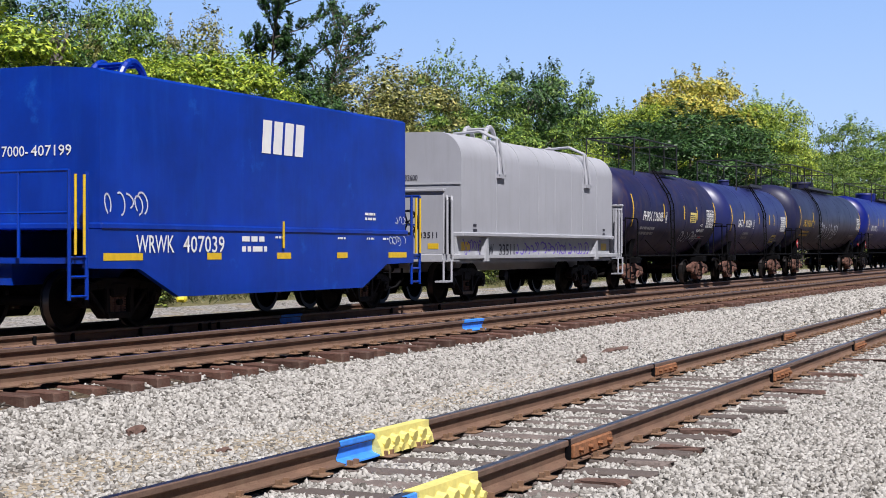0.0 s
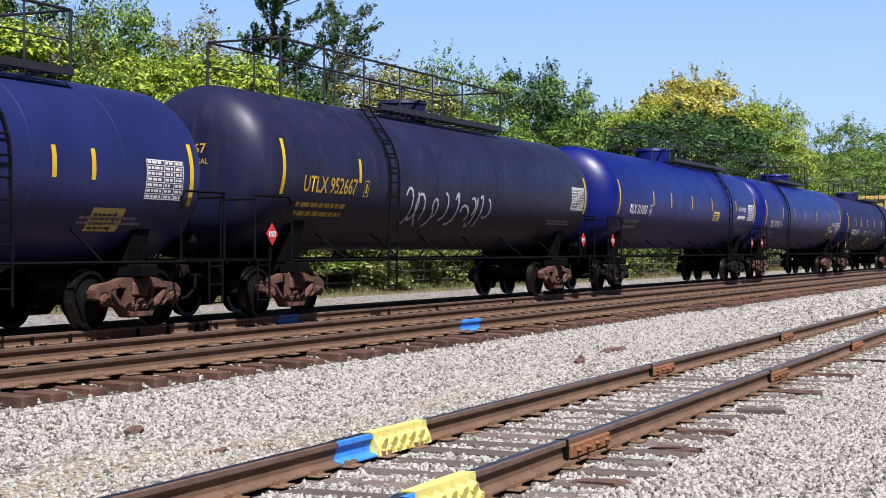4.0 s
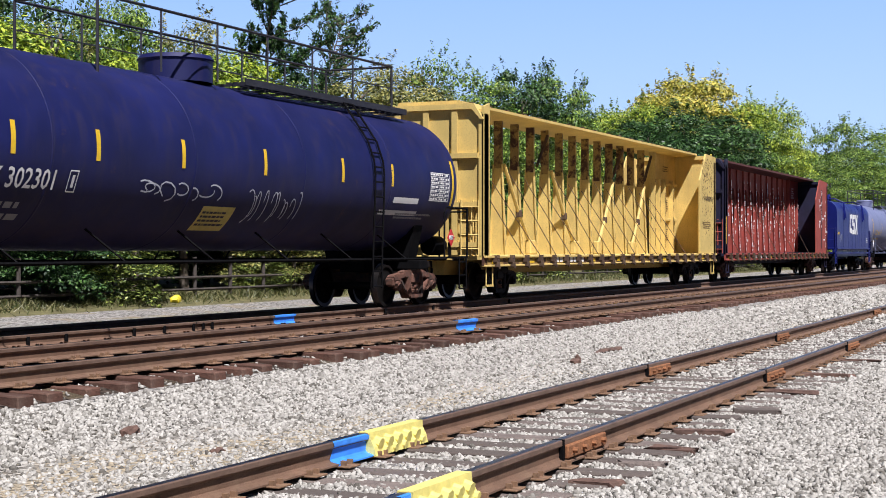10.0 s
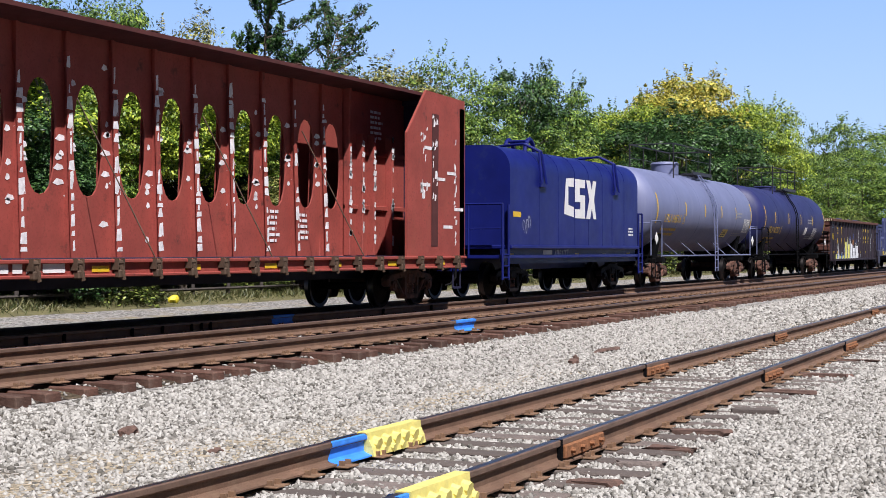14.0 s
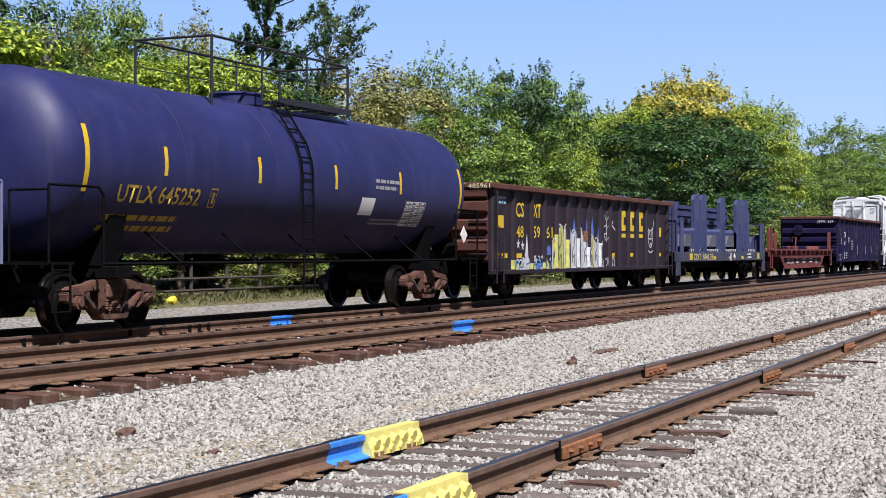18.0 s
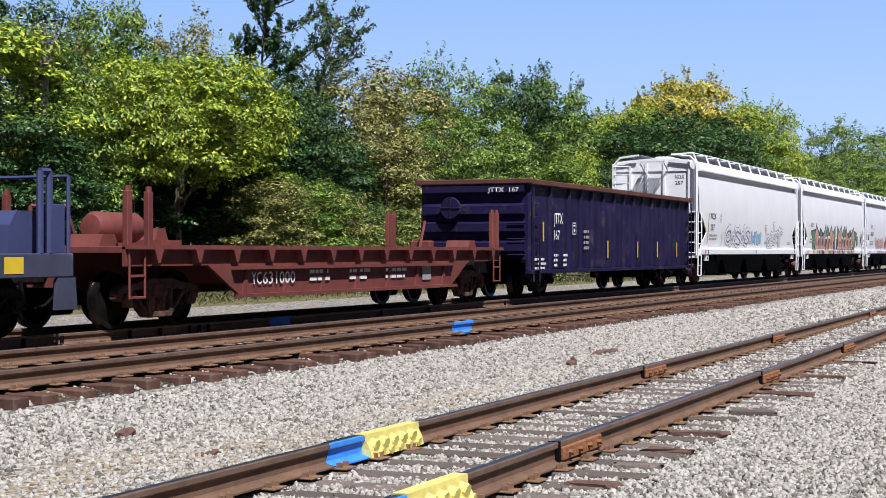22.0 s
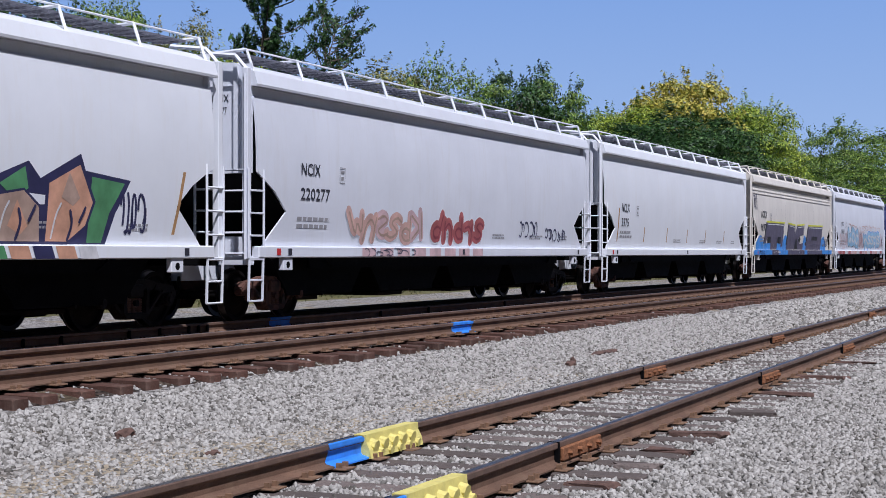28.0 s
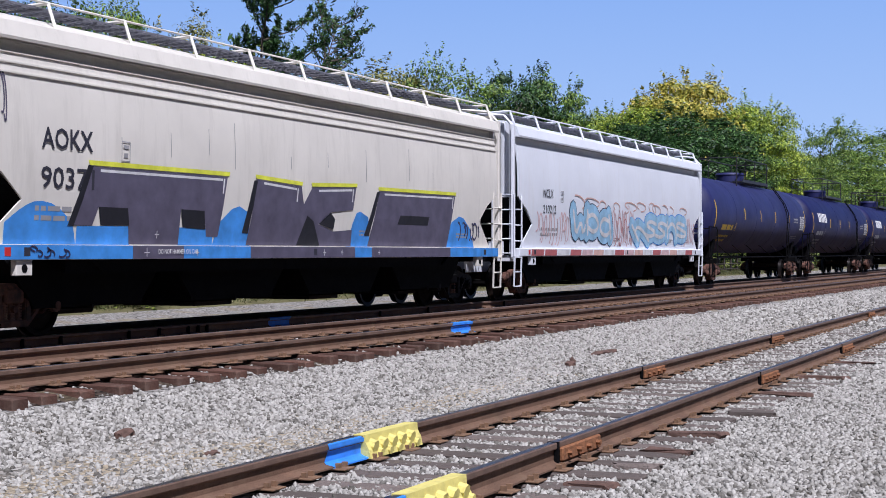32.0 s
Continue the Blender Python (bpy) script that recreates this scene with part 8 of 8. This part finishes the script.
def crown_mesh(kind, seed, nclump, per, leaf, z0, hgt, wid, r0):
    """Leaves gathered in flat domed clumps with open hollows under them, and leafy sprigs past the outline."""
    rng = np.random.default_rng(seed)
    C = np.zeros((0, 3))
    for _ in range(nclump):
        u, ang = rng.uniform(0, 1, 9), rng.uniform(0, 2 * np.pi, 9)
        rad = wid * np.sqrt(np.clip(1 - ((u - .42) / .62) ** 2, .03, 1)) * np.sqrt(rng.uniform(.45, 1, 9))
        cand = np.column_stack((rad * np.cos(ang), rad * np.sin(ang), z0 + hgt * u))
        gap = np.linalg.norm((cand[:, None] - C[None]) * np.array([1, 1, 1.5]), axis=2).min(1) if len(C) else np.ones(9)
        C = np.vstack((C, cand[gap.argmax()]))
    R = r0 * rng.uniform(.6, 1.35, nclump)
    idx = np.repeat(np.arange(nclump), per)
    n = len(idx)
    d = rng.normal(size=(n, 3))
    d /= np.linalg.norm(d, axis=1)[:, None]
    low = (d[:, 2] < -.1) & (rng.random(n) < .85)
    d[low, 2] *= -1
    far = np.clip(rng.normal(.84, .24, n), .15, 1.4)
    P = C[idx] + d * (R[idx] * far)[:, None] * np.array([1.2, 1.2, .55])
    P[:, 2] -= .22 * R[idx] * (d[:, 0] ** 2 + d[:, 1] ** 2) * far
    # sprigs
    m, q = nclump * 3, 22
    src = rng.integers(0, nclump, m)
    out = C[src] - np.array([0, 0, z0 + hgt * .35])
    out /= np.linalg.norm(out, axis=1)[:, None]
    way = out * .8 + rng.normal(size=(m, 3)) * .35 + np.array([0, 0, .45])
    way /= np.linalg.norm(way, axis=1)[:, None]
    length = r0 * rng.uniform(.4, 1.0, m)
    t = rng.uniform(.15, 1, (m, q))
    S = (C[src] + way * (R[src] * .6)[:, None])[:, None] + way[:, None] * (length[:, None] * t)[..., None] + rng.normal(size=(m, q, 3)) * .06
    # thin fill about the stem
    k = nclump * 30
    a_, u_ = rng.uniform(0, 2 * np.pi, k), rng.uniform(.05, .85, k)
    w_ = wid * .4 * np.sqrt(rng.random(k))
    fill = np.column_stack((w_ * np.cos(a_), w_ * np.sin(a_), z0 + hgt * u_))
    P = np.vstack((P, S.reshape(-1, 3), fill))
    d = np.vstack((d, np.repeat(way, q, 0), rng.normal(size=(k, 3))))
    n = len(P)
    nrm = d * .8 + rng.normal(size=(n, 3)) * .36 + np.array([0, 0, .5])
    nrm /= np.linalg.norm(nrm, axis=1)[:, None]
    a = np.cross(nrm, rng.normal(size=(n, 3)))
    a /= np.linalg.norm(a, axis=1)[:, None]
    b = np.cross(nrm, a)
    L = leaf * rng.uniform(.5, 1.6, n)[:, None]
    V = np.stack((P - a * L * .5, P - b * L * .28 - nrm * L * .06, P + a * L * .6, P + b * L * .28 - nrm * L * .06), 1)
    F = np.arange(n * 4).reshape(-1, 4)
    me = bpy.data.meshes.new("crown")
    me.from_pydata(V.reshape(-1, 3).tolist(), [], F.tolist())
    me.materials.append(LEAFMAT[kind])
    return me, C


def make_tree(kind, seed, nblob, per, leaf, z0, wid, blob_r, label, name="tree"):
    e = tagged(new(name), label, "tree" if name == "tree" else "bush")
    me, C = crown_mesh(kind, seed, nblob, per, leaf, z0, 10 - z0 - blob_r * .4, wid, blob_r)
    cr_ = new("crown", me)
    cr_.parent = e
    bm = B()
    rnd = random.Random(seed)
    rod(bm, (0, 0, -.4), (rnd.uniform(-.2, .2), rnd.uniform(-.2, .2), 4.5), .2, 7, .12)
    rod(bm, (rnd.uniform(-.1, .1), 0, 4.5), (0, 0, 8.6), .12, 6, .03)
    part("trunk", bm, M_BARK, e)
    bm = B()
    for c in C[::3]:
        zb = max(.8, c[2] - math.hypot(c[0], c[1]) * .9)
        rod(bm, (0, 0, zb), c, .055, 4, .015)
    tagged(part("branch", bm, M_BARK, e), kind="stuff")
    return e


MASTERS = {"green": [make_tree("green", 11, 36, 620, 0.165, 1.6, 2.8, 1.0, "leafy green tree beside the railway"),
                     make_tree("green", 12, 32, 680, 0.155, 1.4, 2.6, 1.08, "leafy green tree beside the railway")],
           "dark": [make_tree("dark", 13, 38, 620, 0.16, .8, 2.8, 1.0, "dense dark green tree behind the fence")],
           "lime": [make_tree("lime", 14, 30, 700, 0.16, 5.0, 2.9, 1.0, "bright yellow-green leafy tree in sun"),
                    make_tree("lime", 15, 26, 740, 0.155, 5.2, 2.7, 1.05, "bright yellow-green leafy tree in sun")],
           "olive": [make_tree("olive", 16, 38, 500, 0.145, 1.2, 2.7, .95, "thinning olive-brown tree turning in autumn")],
           "yellow": [make_tree("yellow", 17, 36, 560, 0.185, 3.0, 2.9, 1.0, "tall tree with yellow autumn leaves")],
           "bush": [make_tree("bush", 18, 34, 400, 0.24, .3, 4.1, 1.5, "low tangled roadside bush with dry twigs", "bush"),
                    make_tree("bush", 19, 32, 400, 0.24, .3, 3.9, 1.55, "low tangled roadside bush with dry twigs", "bush")]}
# each tree: x, y, height, half width
LIME_TREES = [(31.6, 28.0, 7.7, 1.9), (37.0, 26.5, 7.2, 1.2), (40.4, 27.0, 7.9, 1.7), (44.7, 28.0, 8.3, 1.5), (83.1, 29.0, 7.7, 1.1),
    (104.8, 34.0, 11.5, 1.6), (111.0, 34.0, 12.7, 2.1), (148.2, 35.0, 16.1, 3.1), (165.6, 36.0, 18.0, 2.8), (151.6, 31.0, 13.1, 2.2)]
GREEN_TREES = [(46.0, 26.0, 4.4, 1.3), (44.0, 32.0, 10.4, 1.0), (48.5, 36.0, 11.1, 1.5), (34.1, 26.5, 6.7, 1.1), (60.8, 34.0, 9.4, 1.5), (76.2, 35.0, 12.0, 1.6),
    (62.8, 28.0, 7.9, 1.4), (74.0, 31.0, 11.0, 1.8), (90.2, 33.0, 13.0, 2.0), (70.2, 28.5, 8.2, 1.7), (75.8, 28.5, 8.3, 1.7),
    (134.5, 30.0, 12.4, 2.4), (158.8, 31.0, 11.6, 1.8), (178.7, 31.0, 12.3, 2.0), (203.8, 31.0, 13.5, 3.0), (251.7, 33.0, 19.0, 4.1), (235.5, 40.0, 21.6, 3.0), (276.1, 42.0, 23.9, 6.0)]
OLIVE_TREES = [(43.6, 25.9, 4.0, 1.2), (48.3, 26.0, 3.9, 1.2), (41.9, 33.0, 9.5, 1.2), (56.9, 38.0, 11.9, 1.5), (58.3, 30.0, 9.3, 2.0), (65.0, 31.0, 10.3, 2.1), (56.0, 27.5, 7.0, 1.5)]
# low trees at x 31, 32, 45 carry crown shade in dark leaves
DARK_TREES = [(36.6, 30.3, 9.6, 1.3), (53.6, 30.5, 9.2, 1.3), (31.0, 25.8, 5.6, 1.2), (32.1, 25.6, 4.2, 1.1), (49.9, 29.0, 8.1, 1.3), (45.3, 29.4, 5.6, 1.4), (50.7, 27.5, 6.8, 1.3),
    (85.3, 33.0, 12.8, 1.9), (101.3, 36.0, 12.7, 1.6), (96.5, 28.5, 10.6, 2.6), (105.5, 28.5, 11.9, 2.8), (115.0, 28.8, 12.4, 2.8), (123.0, 29.0, 11.6, 2.3), (88.0, 28.0, 7.3, 1.4)]
YELLOW_TREES = [(121.0, 34.6, 14.6, 2.5), (130.0, 34.8, 17.0, 2.9), (139.0, 35.2, 17.4, 2.6)]
BUSHES = [(34.0, 25.6, 2.6, 1.1), (42.8, 25.8, 1.5, .6), (49.3, 25.8, 3.3, 1.2), (53.5, 26.0, 3.5, 1.2), (57.8, 26.0, 3.8, 1.2), (62.7, 26.0, 3.7, 1.3),
    (68.3, 26.0, 3.8, 1.1), (80.1, 26.0, 3.8, 1.2), (88.8, 26.5, 4.6, 1.4), (97.9, 26.5, 4.9, 1.5), (108.7, 26.5, 5.2, 1.6), (121.9, 26.5, 5.4, 1.6),
    (138.3, 26.5, 5.9, 1.5), (162.8, 26.5, 6.4, 1.8)]
# undergrowth added behind the crowns; its dark leaves put the hollows' shade into colour
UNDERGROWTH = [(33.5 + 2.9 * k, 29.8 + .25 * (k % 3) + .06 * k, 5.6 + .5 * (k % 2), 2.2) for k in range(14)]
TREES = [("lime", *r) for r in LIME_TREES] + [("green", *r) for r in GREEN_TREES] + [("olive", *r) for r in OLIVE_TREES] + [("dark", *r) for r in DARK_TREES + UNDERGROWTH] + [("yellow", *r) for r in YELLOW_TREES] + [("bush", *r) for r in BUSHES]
used = set()
for k, (kind, x, y, h, w) in enumerate(TREES):
    rnd = random.Random(k)
    pick = MASTERS[kind][k % len(MASTERS[kind])]
    sz = h * .96 / 10
    sx = max(w * 1.45 / 3, sz * .62) if kind != "bush" else max(w * 1.5 / 4, sz)
    spot = pose(x, y, ground_z(y) - .1, 0, 0, rnd.uniform(0, 360))
    if pick.name not in used:
        used.add(pick.name)
        pick.matrix_basis = spot @ Matrix.Diagonal((sx, sx, sz, 1))
    else:
        copy_thing(pick, spot @ Matrix.Diagonal((sx / pick.scale.x, sx / pick.scale.x, sz / pick.scale.z, 1)))


# the wood behind the camera, mirrored in the glossy tanks
for k in range(16):
    rnd = random.Random(500 + k)
    pick = MASTERS[("dark", "green", "olive")[k % 3]][0]
    sz, sx = rnd.uniform(.95, 1.5), rnd.uniform(1.5, 2.1)
    copy_thing(pick, pose(-34 + 7.5 * k, -27 - rnd.uniform(0, 6), -.4, 0, 0, rnd.uniform(0, 360)) @ Matrix.Diagonal((sx / pick.scale.x, sx / pick.scale.x, sz / pick.scale.z, 1)))


# tall half-bare trees that rise over the rest
def bare_tree(x, y, h, seed, lean, first, thick):
    rnd = random.Random(seed)
    e = tagged(new("tree"), "tall half-bare dark tree with sparse feathery twigs", "tree")
    bm, tips = B(), []
    trunk = [Vector((lean * (k / 8) ** 2 + rnd.uniform(-.08, .08), rnd.uniform(-.08, .08), h * k / 8)) for k in range(9)]
    for k in range(8):
        rod(bm, trunk[k], trunk[k + 1], .12 - .013 * k, 6, .107 - .013 * k)
    part("trunk", bm, M_BARK, e)
    for k in range(24):
        f = first + (1 - first) * k / 23
        i = min(7, int(f * 8))
        p = trunk[i].lerp(trunk[i + 1], f * 8 - i)
        a = rnd.uniform(0, 6.28)
        d = Vector((math.cos(a) + .3 * lean, math.sin(a) * .6, rnd.uniform(.15, .8))).normalized()
        l = h * .17 * rnd.uniform(.5, 1.4)
        bm = B()
        mid = p + d * l * .55
        end = p + d * l + Vector((0, 0, .12 * l))
        pipe(bm, [p, mid, end], .028, 5)
        for j in range(10):
            q = p.lerp(end, .25 + .075 * j)
            t = q + (d * 1.0 + Vector((rnd.uniform(-1, 1), rnd.uniform(-1, 1), rnd.uniform(-.1, 1.0)))).normalized() * rnd.uniform(.3, 1.1)
            rod(bm, q, t, .012, 4, .006)
            tips += [(q, t)]
        tips += [(mid, end)]
        part("limb", bm, M_BARK, e)
    rng = np.random.default_rng(seed)
    T = np.array([[*q, *t] for q, t in tips])
    T = np.repeat(T, thick, 0)
    n = len(T)
    s = rng.uniform(.15, 1.08, n)[:, None]
    T = T[:, :3] * (1 - s) + T[:, 3:] * s + rng.normal(size=(n, 3)) * .055
    a = rng.normal(size=(n, 3)) * .06
    b = rng.normal(size=(n, 3)) * .024
    V = np.stack((T - a, T - b, T + a, T + b), 1).reshape(-1, 3)
    me = bpy.data.meshes.new("crown")
    me.from_pydata(V.tolist(), [], np.arange(n * 4).reshape(-1, 4).tolist())
    me.materials.append(LEAFMAT["dark"])
    c = new("crown", me)
    c.parent = e
    e.matrix_basis = pose(x, y, ground_z(y))


bare_tree(51.4, 31.0, 12.9, 8, 1.6, .58, 52)
bare_tree(55.3, 31.2, 11.0, 21, 3.4, .66, 18)
bm = B()
rod(bm, (32.35, 26.0, .2), (32.45, 26.0, 7.3), .19, 8, .13)
rod(bm, (32.42, 26.0, 6.2), (32.75, 25.8, 7.4), .09, 6, .04)
rod(bm, (32.4, 26.0, 5.2), (31.9, 25.9, 6.2), .06, 6, .03)
tagged(mesh_ob("dead_trunk", bm, shade("bleached_bark", (.16, .14, .13), .95, vary=.3, scale=6, bump=.8, bscale=20)), "grey dead tree trunk among green leaves", "tree")

# ---------- fence along the far edge ----------
M_FENCE = shade("dark_weathered_fence", (.06, .05, .045), .85, vary=.3, scale=5)
fence = tagged(new("fence"), "low dark three-rail fence in front of bushes", "fence")
bm = B()
rod(bm, (0, 0, 0), (0, 0, 1.25), .06, 6)
post = part("post", bm, M_FENCE, fence)
post.matrix_basis = pose(28, 24.9, .2)
for k in range(1, 60):
    share("post", post, pose(28 + k * 1.95, 24.9, .2), fence)
for zz in (.5, .85, 1.3):
    bm = B()
    rod(bm, (26, 24.85, zz), (146, 24.85, zz), .045, 6)
    part("rail", bm, M_FENCE, fence)

# dry grass and weeds at the fence's foot
rng = np.random.default_rng(9)
n = 26000
X = rng.uniform(26, 130, n)
Y = 24.75 + rng.normal(size=n) * .4
H = rng.uniform(.05, .24, n) * (.6 + .6 * np.sin(X * .9) ** 2)
A = rng.uniform(0, 6.28, n)
base = np.column_stack((X, Y, np.interp(Y, [a for a, _ in PROFILE], [b for _, b in PROFILE])))
side = np.column_stack((np.cos(A), np.sin(A), np.zeros(n))) * .02
tip = base + np.column_stack((rng.normal(size=n) * .12, rng.normal(size=n) * .12, H))
V = np.stack((base - side, base + side, tip), 1).reshape(-1, 3)
me = bpy.data.meshes.new("dry_grass")
me.from_pydata(V.tolist(), [], np.arange(n * 3).reshape(-1, 3).tolist())
me.materials.append(leaf_material("grass_blades", (.035, .05, .012), (.10, .11, .035), (.24, .22, .11)))
tagged(new("dry_grass", me), "dry yellow-green grass and weeds along the fence", "grass", kind="stuff")

# ---------- small house among the trees ----------
house = tagged(new("house"), "small pale house with a grey-green roof among trees", "house")
bm = B()
box(bm, -5, 5, -4, 4, 0, 2.9)
part("wall", bm, shade("pale_siding", (.55, .56, .55), .7, vary=.1), house)
bm = B()
prism(bm, [(-4.6, 2.8), (0, 4.9), (4.6, 2.8), (0, 5.1)], "x", -5.4, 5.4)
part("roof", bm, shade("grey_green_shingles", (.24, .30, .27), .9, vary=.2, scale=4, bump=.4), house)
for xx in (-3, 0, 3):
    bm = B()
    box(bm, xx - .5, xx + .5, -4.05, -3.98, 1.0, 2.2)
    part("window", bm, M_BLACK, house, "dark window")
house.matrix_basis = pose(118, 41.5, .5, 0, 0, 20)


# ---------- the train rolls past ----------
SPEED = 11.592


def motions():
    for e, x in MOVING:
        walk(e, [(0, pose(x, T2Y, T2Z)), (32, pose(x - SPEED * 32, T2Y, T2Z))])
    # wheels turn with the way covered; alike wheelsets share the turning keys
    per = SPEED / .457 / FPS
    for s in (-1, 1):
        lead = WHEELS[s][0]
        walk(lead, [(k / FPS, pose(s * .889, 0, .457, 0, -math.degrees(per * k) % 360, 0)) for k in range(0, 32 * FPS + 1)])
        for w in WHEELS[s][1:]:
            w.rotation_mode = "QUATERNION"
            w.animation_data_create()
            w.animation_data.action = lead.animation_data.action
            w.animation_data.action_slot = lead.animation_data.action_slot


motions()
